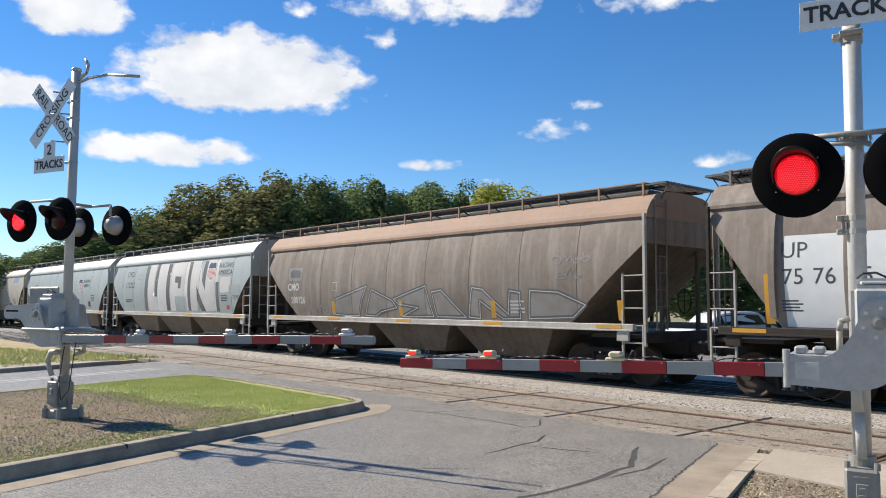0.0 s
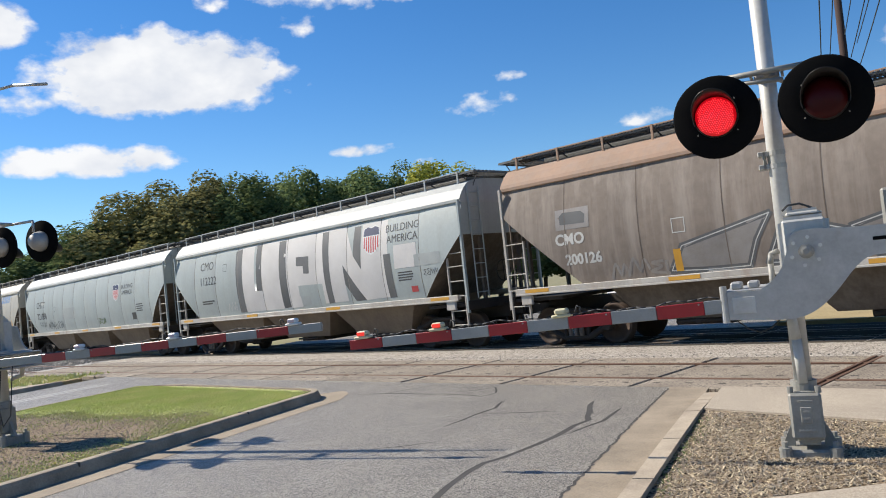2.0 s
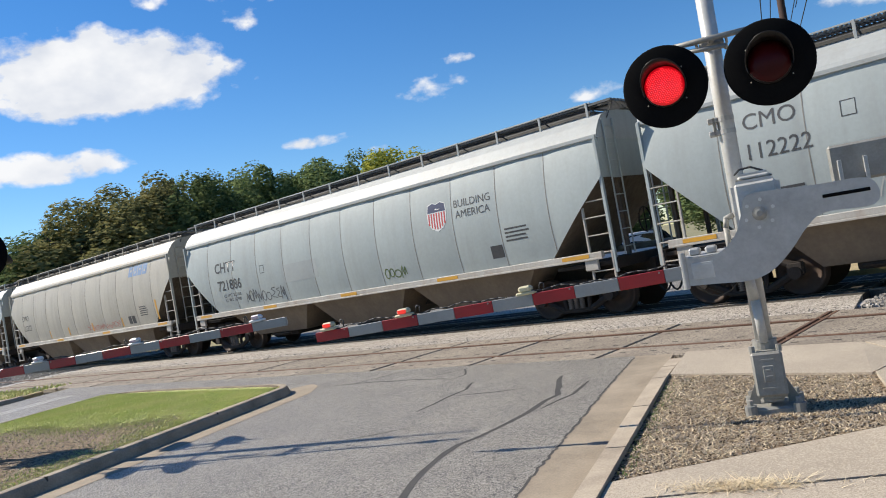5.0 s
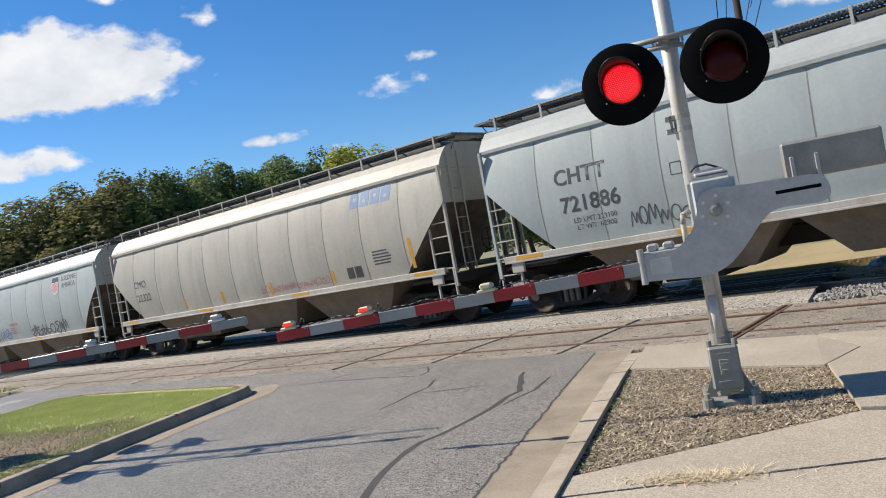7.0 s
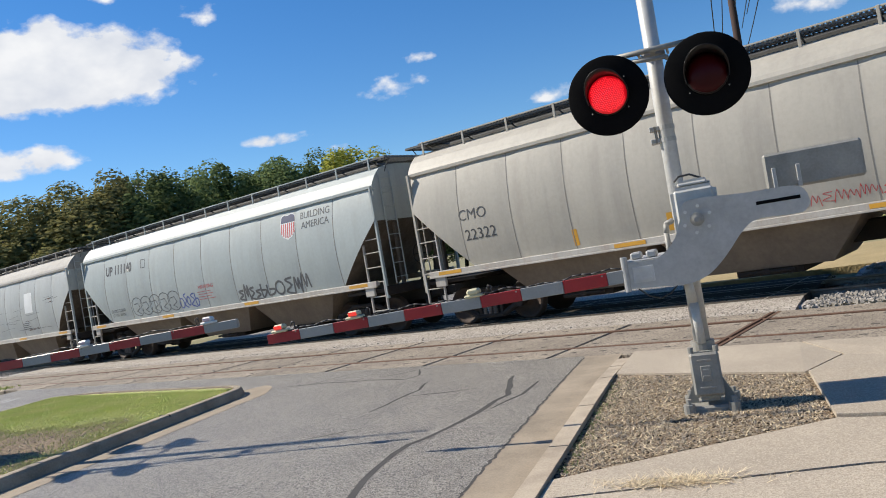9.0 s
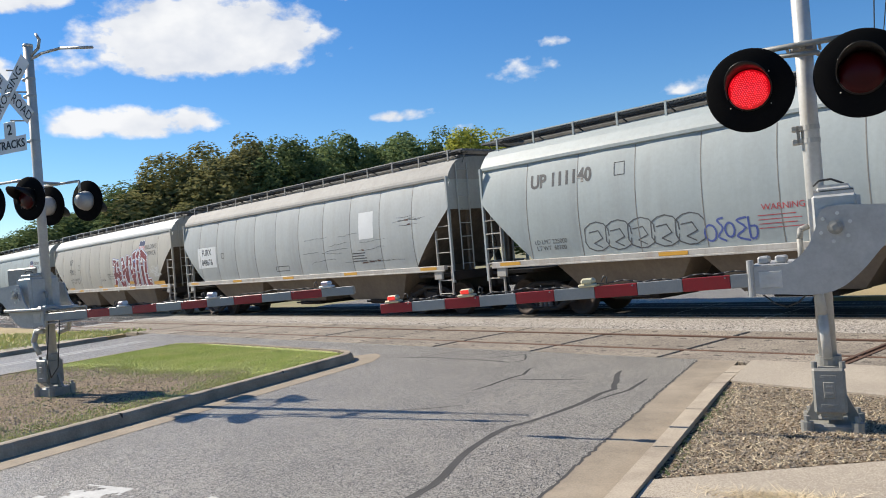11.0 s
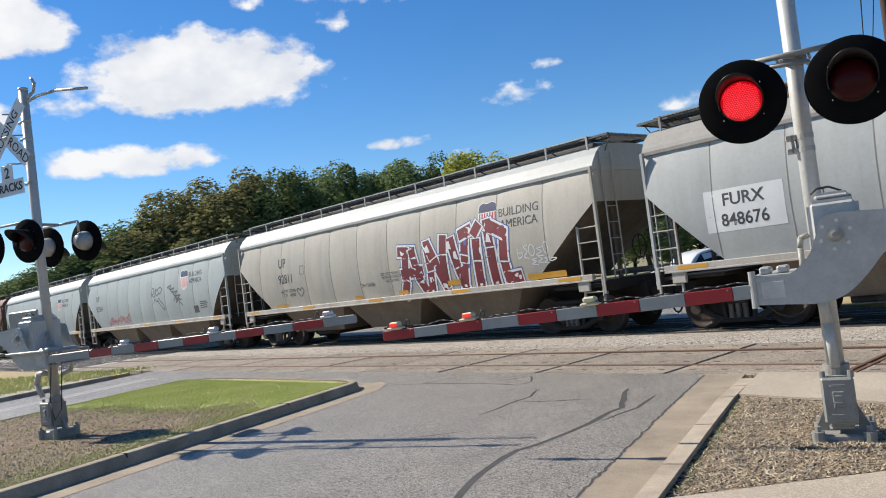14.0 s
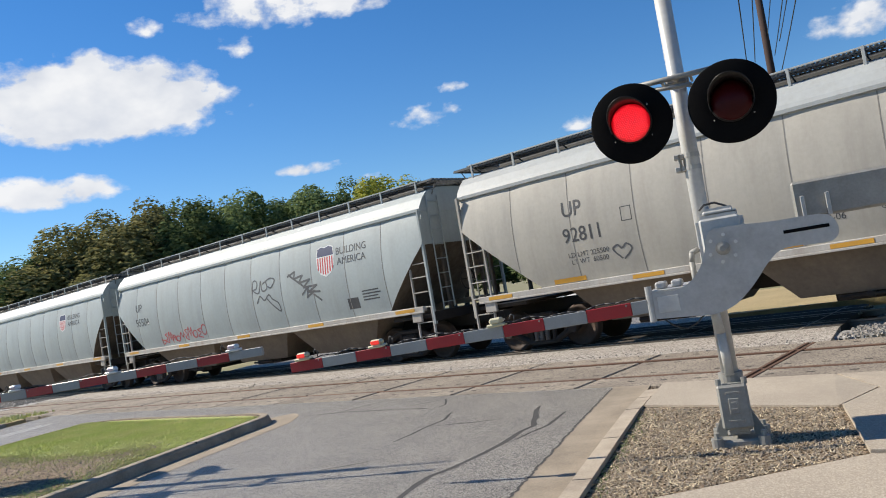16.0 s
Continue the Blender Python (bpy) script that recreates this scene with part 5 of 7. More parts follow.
def pillow(x, L, n):
    """How far the side sheet draws in towards its seams, between its slightly bulging panels."""
    u = abs(((x + L / 2) * n / L) % 1.0 - 0.5) * 2
    return 0.016 * u * u * u


def panel_xs(L, n):
    return [-L / 2 + L * (k + o) / n for k in range(n) for o in (0.0, 0.06, 0.2, 0.5, 0.8, 0.94)][1:]


def hull(L, run, z_end, n_panels, ribs):
    """The car body: a closed loft whose floor rises to the end slope sheets, its panels bulging a little between seams."""
    h = L / 2
    xs = [-h, -h + run * 0.33, -h + run * 0.66, -h + run, 0, h - run, h - run * 0.66, h - run * 0.33, h]
    if not ribs:
        xs += panel_xs(L, n_panels)
    xs = sorted({round(x, 4) for x in xs})
    xs = [x for i, x in enumerate(xs) if i == 0 or x - xs[i - 1] > 0.004]
    bm = bmesh.new()
    rings = []
    for x in xs:
        d = h - abs(x)
        zm = 1.42 + (z_end - 1.42) * max(0.0, 1 - d / run)
        zs = [zm + (z - 1.42) * (3.80 - zm) / 2.38 for z in KNOTS]
        ins = 0.0 if ribs else pillow(x, L, n_panels)
        near = [bm.verts.new((x, -side_y(z) + ins, z)) for z in zs]
        top = [bm.verts.new((x, s * 0.9, 4.2)) for s in (-1, 1)]
        far = [bm.verts.new((x, side_y(z) - ins, z)) for z in zs[::-1]]
        rings.append(near + top + far)
    n = len(rings[0])
    for a, b in zip(rings, rings[1:]):
        for i in range(n):
            bm.faces.new((a[i], a[(i + 1) % n], b[(i + 1) % n], b[i]))
    bm.faces.new(rings[0])
    bm.faces.new(rings[-1][::-1])
    bmesh.ops.recalc_face_normals(bm, faces=bm.faces[:])
    # downward faces take the dark colour: grime plus painted-in underside shade
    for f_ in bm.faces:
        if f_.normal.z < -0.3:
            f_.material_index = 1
    return bm


def roof_bm(L):
    bm = bmesh.new()
    h = L / 2 + 0.02
    prof = [(-y, z) for y, z in ROOF] + [(y, z) for y, z in ROOF[::-1][1:]]
    prof += [(1.40, 3.78), (-1.40, 3.78)]
    ends = [[bm.verts.new((x, y, z)) for y, z in prof] for x in (-h, h)]
    n = len(prof)
    for i in range(n):
        bm.faces.new((ends[0][i], ends[0][(i + 1) % n], ends[1][(i + 1) % n], ends[1][i]))
    bm.faces.new(ends[0])
    bm.faces.new(ends[1][::-1])
    bmesh.ops.recalc_face_normals(bm, faces=bm.faces[:])
    return bm


def wheelset_bm():
    bm = bmesh.new()
    rod(bm, (0, -1.05, 0), (0, 1.05, 0), 0.075, 12)
    for s in (-1, 1):
        m = Matrix.Translation((0, s * 0.70, 0)) @ Matrix.Rotation(radians(90 * (1 if s < 0 else -1)), 4, "X")
        lathe(bm, [(0.49, -0.035), (0.49, -0.012), (0.460, 0.0), (0.455, 0.09), (0.44, 0.10), (0.39, 0.095), (0.36, 0.05), (0.20, 0.035), (0.14, 0.06), (0.12, 0.10), (0.09, 0.105)], 36, m)
    return bm


def side_frame(bm, s):
    """The cast truck side frame with its window and spring pocket."""
    y0, y1 = sorted((s * 0.93, s * 1.10))
    for sgn in (-1, 1):
        box(bm, sgn * 0.89 - 0.15, sgn * 0.89 + 0.15, y0, y1, 0.40, 0.66, 0.03)
        rod(bm, (sgn * 0.89, s * 0.98, 0.46), (sgn * 0.89, s * 1.16, 0.46), 0.12, 14)
        for (xa, za), (xb, zb), w in (((0.86, 0.60), (0.36, 0.80), 0.07), ((0.80, 0.42), (0.36, 0.20), 0.075), ((0.36, 0.80), (0.30, 0.2), 0.05)):
            a, b = Vector((sgn * xa, s * 1.01, za)), Vector((sgn * xb, s * 1.01, zb))
            rod(bm, a, b, w, 8)
    box(bm, -0.40, 0.40, y0, y1, 0.76, 0.86, 0.03)
    box(bm, -0.40, 0.40, y0, y1, 0.14, 0.23, 0.03)
    box(bm, -0.24, 0.24, y0 - 0.02, y1 + 0.02, 0.52, 0.72, 0.03)


def truck(parent, x):
    bm = bmesh.new()
    box(bm, -0.2, 0.2, -1.0, 1.0, 0.55, 0.80, 0.04)
    rod(bm, (0, 0, 0.78), (0, 0, 0.98), 0.2, 14)
    t = part("truck", bm, M["steel_dark"], parent, "rusty dark steel freight truck")
    t.location.x = x
    for s in (-1, 1):
        bm = bmesh.new()
        side_frame(bm, s)
        part("side_frame", bm, M["steel_dark"], t)
        for dx in (-0.15, -0.0, 0.15):
            bm = bmesh.new()
            for k in range(7):
                rod(bm, (dx, s * 1.05, 0.235 + k * 0.042), (dx, s * 1.05, 0.258 + k * 0.042), 0.062, 10)
            rod(bm, (dx, s * 1.05, 0.23), (dx, s * 1.05, 0.53), 0.04, 8)
            part("spring", bm, M["spring"], t)
    ws = []
    for dx in (-0.89, 0.89):
        o = part("wheelset", wheelset_bm() if not WHEEL else bmesh.new(), M["wheel"], t, "rust-brown steel wheels", True)
        if WHEEL:
            o.data = WHEEL[0]
        else:
            WHEEL.append(o.data)
        o.location = (dx, 0, 0.46)
        ws.append(o)
    WHEELSETS.append(ws)


WHEEL, WHEELSETS, TRAIN = [], [], []


def ladder(parent, x0, x1, y, lo, hi0, hi1, rungs):
    for x, hi in ((x0, hi0), (x1, hi1)):
        bm = box(bmesh.new(), x - 0.022, x + 0.022, y - 0.03, y + 0.03, lo, hi, 0.005)
        part("ladder_rail", bm, M["sill_light"], parent)
    for z in rungs:
        bm = rod(bmesh.new(), (x0, y * 1.008, z), (x1, y * 1.008, z), 0.014, 6)
        part("rung", bm, M["sill_light"], parent)


PANELS = [16.0, 10, False]          # length, panels and ribs of the car being built
SHIFT = [0.0]                       # moves the paintwork along the side of the car being built


def decal(parent, name, polys, material, label="", lift=0.006):
    """Flat paint on the near side: polygons of (x, z), bent to the side's curve."""
    one = name in ("yellow_mark", "white_panel", "test_panel", "grey_patches", "white_letters", "dark_strokes", "pale_strokes", "rust_scrape")
    name = {"white_letters": "white_letter", "dark_strokes": "dark_stroke", "pale_strokes": "pale_stroke", "grey_patches": "grey_patch"}.get(name, name)
    ob = None
    for group_ in [[p_] for p_ in polys] if one else [polys]:
        bm = bmesh.new()
        for pts in group_:
            bm.faces.new([bm.verts.new((x, 0, z)) for x, z in pts])
        bmesh.ops.triangulate(bm, faces=bm.faces[:], ngon_method="EAR_CLIP")
        ob = wrap(parent, name, bm, material, label, lift)
    return ob


def wrap(parent, name, bm, material, label="", lift=0.006):
    for z in KNOTS:
        bmesh.ops.bisect_plane(bm, geom=bm.verts[:] + bm.edges[:] + bm.faces[:], plane_co=(0, 0, z), plane_no=(0, 0, 1))
    L, n_panels, ribs = PANELS
    bmesh.ops.translate(bm, verts=bm.verts[:], vec=(SHIFT[0], 0, 0))
    if not ribs and bm.verts:
        lo, hi = min(v.co.x for v in bm.verts), max(v.co.x for v in bm.verts)
        for x in panel_xs(L, n_panels):
            if lo < x < hi:
                bmesh.ops.bisect_plane(bm, geom=bm.verts[:] + bm.edges[:] + bm.faces[:], plane_co=(x, 0, 0), plane_no=(1, 0, 0))
    for v in bm.verts:
        v.co.y = -side_y(v.co.z) - lift * 0.3 + v.co.y + (0.0 if ribs else pillow(v.co.x, L, n_panels))
    bmesh.ops.recalc_face_normals(bm, faces=bm.faces[:])
    for f_ in bm.faces:
        if f_.normal.y > 0.3:
            f_.normal_flip()
    return part(name, bm, material, parent, label, True)


def words(parent, text, x, z, size, material, bold=0.0, squeeze=1.0):
    bm = text_bm(text, size, 0.0, bold)
    bmesh.ops.scale(bm, verts=bm.verts[:], vec=(squeeze, 1, 1))
    bmesh.ops.translate(bm, verts=bm.verts[:], vec=(x, 0, z))
    return wrap(parent, "lettering", bm, material, "", 0.009)


def scribble(seed, x0, x1, z, h, n=9):
    """An uneven hand-drawn tag between x0 and x1."""
    rnd = random.Random(seed)
    out, x = [], x0
    for k in range(n):
        w = (x1 - x0) / n * rnd.uniform(0.7, 1.3)
        kind = rnd.randrange(4)
        hh = h * rnd.uniform(0.6, 1.1)
        zb = z + rnd.uniform(-0.15, 0.1) * h
        if kind == 0:
            pts = [(x + w * (0.5 + 0.45 * math.cos(a / 8 * 6.283)), zb + hh * (0.5 + 0.45 * math.sin(a / 8 * 6.283))) for a in range(9)]
        elif kind == 1:
            pts = [(x, zb), (x + w * 0.3, zb + hh), (x + w * 0.55, zb + hh * 0.2), (x + w * 0.8, zb + hh * 0.9), (x + w, zb + hh * rnd.uniform(-0.3, 0.3))]
        elif kind == 2:
            pts = [(x + w * 0.1, zb + hh), (x + w * 0.15, zb), (x + w * 0.8, zb + hh * rnd.uniform(0, 0.3)), (x + w * 0.9, zb + hh * 0.5), (x + w * 0.3, zb + hh * 0.55)]
        else:
            pts = [(x + w * 0.9, zb + hh * 0.9), (x + w * 0.2, zb + hh * 0.8), (x + w * 0.8, zb + hh * 0.45), (x + w * 0.1, zb + hh * 0.1), (x + w, zb - hh * 0.1)]
        out.append(smooth_line(pts, 3))
        x += w
    return out


def rect(x0, x1, z0, z1):
    return [(x0, z0), (x1, z0), (x1, z1), (x0, z1)]


def strokes(lines, w):
    """Ribbons along polylines, as quads."""
    out = []
    for pts in lines:
        for (xa, za), (xb, zb) in zip(pts, pts[1:]):
            d = Vector((xb - xa, zb - za))
            if d.length < 1e-6:
                continue
            d.normalize()
            nx, nz = -d.y * w, d.x * w
            ex, ez = d.x * w * 0.6, d.y * w * 0.6
            out.append([(xa - ex - nx, za - ez - nz), (xb + ex - nx, zb + ez - nz), (xb + ex + nx, zb + ez + nz), (xa - ex + nx, za - ez + nz)])
    return out


def bars(parent, x, z, w, rows, h=0.05, gap=0.085, material=None):
    """Small print that cannot be read."""
    rnd = random.Random(int(abs(x * 100)) + rows)
    polys = []
    for r in range(rows):
        polys.append(rect(x, x + w * rnd.uniform(0.7, 1.0), z - r * gap - h, z - r * gap))
    decal(parent, "small_print", polys, material or M["letter"])


def shield(parent, x, z, s=0.36):
    top = [(-1, 0.35), (-0.9, 0.95), (-0.45, 1.1), (0, 0.98), (0.45, 1.1), (0.9, 0.95), (1, 0.35)]
    low = [(1, 0.33), (0.95, -0.4), (0.6, -0.95), (0, -1.2), (-0.6, -0.95), (-0.95, -0.4), (-1, 0.33)]
    decal(parent, "shield_back", [[(x + a * s * 1.08, z + b * s * 1.06) for a, b in top + low[1:-1]]], M["patch_white"], "white edge of a painted shield", 0.007)
    decal(parent, "shield_top", [[(x + a * s, z + b * s) for a, b in top]], M["navy"], "dark blue shield top", 0.010)
    polys = []
    for i in range(7):
        a = -0.86 + i * 0.285
        zl = -1.08 + abs(a) ** 2 * 0.55
        polys.append([(x + (a - 0.075) * s, z + 0.28 * s), (x + (a + 0.075) * s, z + 0.28 * s), (x + (a + 0.075) * s, z + zl * s), (x + (a - 0.075) * s, z + zl * s)])
    decal(parent, "shield_bars", polys, M["logo_red"], "red bars of the shield", 0.010)


def hopper_car(left, right, paint, roof, label, bays=3, run=1.55, z_end=2.95, seams=10, sill=None, ribs=False, hop=None):
    """A covered hopper car between two body ends on the track, at the clip's start. Its own x runs with the travel."""
    L = right - left
    c = (left + right) / 2
    h = L / 2
    PANELS[:] = [L, seams, ribs]
    car = thing("hopper_car", TRK @ pose(c, 15.99, 0), label, "rail car", "freight train cars")
    TRAIN.append((car, c))
    sill = sill or M["sill_light"]
    hop = hop or M["hopper_tan"]
    body = part("body", hull(L, run, z_end, seams, ribs), [M[paint], M["end_grime_shade"]], car, "", True)
    body.data.set_sharp_from_angle(angle=radians(25))
    part("roof", roof_bm(L), M[roof], car)
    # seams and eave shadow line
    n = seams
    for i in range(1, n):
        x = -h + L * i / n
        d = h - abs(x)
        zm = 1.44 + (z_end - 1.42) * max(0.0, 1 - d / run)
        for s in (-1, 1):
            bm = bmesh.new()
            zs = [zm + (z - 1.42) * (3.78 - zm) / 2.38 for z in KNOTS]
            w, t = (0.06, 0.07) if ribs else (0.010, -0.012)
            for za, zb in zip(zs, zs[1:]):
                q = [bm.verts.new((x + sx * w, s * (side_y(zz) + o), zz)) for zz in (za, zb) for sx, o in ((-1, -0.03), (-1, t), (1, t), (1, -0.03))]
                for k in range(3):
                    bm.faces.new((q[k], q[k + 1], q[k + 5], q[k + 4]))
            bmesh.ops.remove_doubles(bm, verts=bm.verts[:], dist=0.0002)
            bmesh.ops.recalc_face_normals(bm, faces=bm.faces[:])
            part("post" if ribs else "seam", bm, M[paint] if ribs else M["seam_brown"] if paint in ("brown_paint", "red_brown") else M["seam_dark"], body)
    # sills
    for s in (-1, 1):
        bm = bmesh.new()
        y0, y1 = sorted((s * 1.50, s * 1.645))
        box(bm, -h + 0.25, h - 0.25, y0, y1, 1.31, 1.43, 0.01)
        y2, y3 = sorted((s * 1.60, s * 1.655))
        box(bm, -h + 0.25, h - 0.25, y2, y3, 1.27, 1.315, 0.008)
        sl = part("side_sill", bm, sill, car, "worn pale side sill")
        if s < 0:
            m_ = max(4, int(L / 3.2))
            for k in range(m_):
                x = -h + 0.9 + (L - 1.8) * k / (m_ - 1)
                bm = box(bmesh.new(), x - 0.34, x + 0.34, -1.652, -1.64, 1.325, 1.405)
                part("reflector", bm, M["reflective"], sl, "yellow reflective tape")
            for sx in (-1, 1):
                bm = box(bmesh.new(), sx * (h - 0.55) - 0.16, sx * (h - 0.55) + 0.16, -1.62, -1.54, 1.05, 1.30, 0.015)
                part("jacking_pad", bm, sill, sl)
    # hopper bays
    room = L - 2 * run - 1.0
    w = room / bays
    for i in range(bays):
        x0 = -room / 2 + i * w
        xm = x0 + w / 2
        bm = bmesh.new()
        hi = [bm.verts.new(v) for v in ((x0 + 0.02, -1.46, 1.40), (x0 + w - 0.02, -1.46, 1.40), (x0 + w - 0.02, 1.46, 1.40), (x0 + 0.02, 1.46, 1.40))]
        lo = [bm.verts.new(v) for v in ((xm - w * 0.30, -1.0, 0.50), (xm + w * 0.30, -1.0, 0.50), (xm + w * 0.30, 1.0, 0.50), (xm - w * 0.30, 1.0, 0.50))]
        bm.faces.new(hi)
        bm.faces.new(lo[::-1])
        for k in range(4):
            bm.faces.new((lo[k], lo[(k + 1) % 4], hi[(k + 1) % 4], hi[k]))
        bmesh.ops.recalc_face_normals(bm, faces=bm.faces[:])
        bay = part("hopper_bay", bm, hop, car, "dusty sloping hopper")
        bm = bmesh.new()
        box(bm, xm - 0.62, xm + 0.62, -0.85, 0.85, 0.36, 0.53, 0.02)
        rod(bm, (xm - 0.5, -1.05, 0.45), (xm + 0.5, -1.05, 0.45), 0.03, 8)
        box(bm, xm - 0.06, xm + 0.06, -1.08, -0.8, 0.40, 0.50, 0.01)
        part("outlet_gate", bm, M["steel_dark"], bay)
    # centre sill, platforms, couplers
    bm = bmesh.new()
    box(bm, -h - 0.2, h + 0.2, -0.2, 0.2, 0.72, 1.10, 0.02)
    part("centre_sill", bm, M["steel_dark"], car)
    for s in (-1, 1):
        bm = bmesh.new()
        a, b = sorted((s * (h - 1.5), s * (h + 0.02)))
        box(bm, a, b, -1.5, 1.5, 1.12, 1.20, 0.01)
        a, b = sorted((s * (h - 0.12), s * (h + 0.04)))
        box(bm, a, b, -1.55, 1.55, 1.02, 1.26, 0.015)
        part("end_platform", bm, M["steel_dark"], car)
        bm = bmesh.new()
        a, b = sorted((s * (h + 0.2), s * (h + 0.55)))
        box(bm, a, b, -0.10, 0.10, 0.78, 0.98, 0.03)
        a, b = sorted((s * (h + 0.48), s * (h + 0.68)))
        box(bm, a, b, -0.16, 0.16, 0.74, 1.02, 0.05)
        part("coupler", bm, M["steel_dark"], car, "rusty knuckle coupler")
        bm = bmesh.new()
        pts = [(s * (h + 0.15 + 0.45 * k / 8), -0.3, 0.72 - 0.38 * math.sin(math.pi * k / 8)) for k in range(9)]
        pipe(bm, pts, 0.022, 6)
        part("air_hose", bm, M["cable"], car, "black rubber air hose", True)
        for y in (-0.75, 0.75):
            # end posts share the colour that holds grime and shade
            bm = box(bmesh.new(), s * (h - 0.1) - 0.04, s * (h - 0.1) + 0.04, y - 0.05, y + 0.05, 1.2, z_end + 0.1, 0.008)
            part("end_post", bm, M["end_grime_shade"], car)
        # corner posts and ladders
        for sy in (-1, 1):
            y = sy * 1.53
            bm = bmesh.new()
            box(bm, s * (h - 0.01) - 0.035, s * (h - 0.01) + 0.035, y - 0.04, y + 0.04, 0.95, 3.85, 0.006)
            part("corner_post", bm, M[paint] if paint != "brown_paint" else sill, car)
            ladder(car, s * (h - 0.05), s * (h - 0.58), y * 1.01, 0.62, 1.4, 2.55, (0.66, 1.02, 1.40, 1.78, 2.16, 2.50))
        bm = bmesh.new()
        for y in (-1.2, -0.78):
            rod(bm, (s * (h + 0.06), y, 1.3), (s * (h + 0.06), y, 4.2), 0.018, 6)
        for k in range(8):
            rod(bm, (s * (h + 0.06), -1.2, 1.45 + 0.37 * k), (s * (h + 0.06), -0.78, 1.45 + 0.37 * k), 0.012, 6)
        part("end_ladder", bm, M[paint], car, "tall end ladder")
        # roof end platform
        bm = bmesh.new()
        a, b = sorted((s * (h - 0.5), s * (h + 0.28)))
        box(bm, a, a + 0.04, -1.12, 1.12, 4.53, 4.56)
        box(bm, b - 0.04, b, -1.12, 1.12, 4.53, 4.56)
        box(bm, a + 0.04, b - 0.04, -1.12, -1.08, 4.53, 4.56)
        for y in (-0.9, 0.9):
            rod(bm, (s * (h + 0.22), y, 4.545), (s * (h + 0.0), y, 4.2), 0.015, 6)
        plat = part("roof_platform", bm, M["grating"], car, "grated platform over the roof end")
        for k in range(15):
            y = -1.05 + 0.15 * k
            part("slat", box(bmesh.new(), a, b, y - 0.05, y + 0.05, 4.561, 4.585), M["grating"], plat)
    bm = bmesh.new()
    for a in range(12):
        t0, t1 = 2 * math.pi * a / 12, 2 * math.pi * (a + 1) / 12
        rod(bm, (h + 0.1, -0.15 + 0.28 * math.cos(t0), 1.95 + 0.28 * math.sin(t0)), (h + 0.1, -0.15 + 0.28 * math.cos(t1), 1.95 + 0.28 * math.sin(t1)), 0.016, 6)
    for a in range(4):
        t0 = math.pi / 2 * a
        rod(bm, (h + 0.1, -0.15, 1.95), (h + 0.1, -0.15 + 0.28 * math.cos(t0), 1.95 + 0.28 * math.sin(t0)), 0.012, 6)
    part("brake_wheel", bm, M["steel_dark"], car, "spoked hand brake wheel")
    # running boards, stanchions, hatch
    bm = bmesh.new()
    for s in (-1, 1):
        for k in range(3):
            y = s * (0.53 + 0.27 * k)
            box(bm, -h + 0.1, h - 0.1, y - 0.012, y + 0.012, 4.535, 4.565)
        for i in range(int((L - 0.3) / 0.085)):
            x = -h + 0.15 + i * 0.085
            y0, y1 = sorted((s * 0.5, s * 1.09))
            v = [bm.verts.new((a, b, c_)) for c_ in (4.555, 4.612) for a, b in ((x - 0.016, y0), (x + 0.016, y0), (x + 0.016, y1), (x - 0.016, y1))]
            for f_ in ((0, 3, 2, 1), (4, 5, 6, 7), (0, 1, 5, 4), (1, 2, 6, 5), (2, 3, 7, 6), (3, 0, 4, 7)):
                bm.faces.new([v[k] for k in f_])
    part("running_board", bm, M["grating"], car, "dark grated roof walkway")
    m_ = int(L / 1.25)
    for i in range(m_ + 1):
        x = -h + 0.3 + (L - 0.6) * i / m_
        bm = box(bmesh.new(), x - 0.028, x + 0.028, -1.135, -1.108, 4.14, 4.62, 0.004)
        part("stanchion", bm, M[roof], car)
        bm = rod(bmesh.new(), (x, -1.09, 4.56), (x + 0.01, -0.5, 4.30), 0.018, 6)
        part("brace", bm, M["grating"], car)
    bm = box(bmesh.new(), -h + 0.2, h - 0.2, -1.125, -1.105, 4.585, 4.615, 0.003)
    part("top_rail", bm, M[roof], car)
    bm = box(bmesh.new(), -h + 0.6, h - 0.6, -0.44, 0.44, 4.40, 4.555, 0.03)
    part("hatch_cover", bm, M["grating"], car, "long dark trough hatch cover")
    for s in (-1, 1):
        truck(car, s * (h - 1.45))
    return car


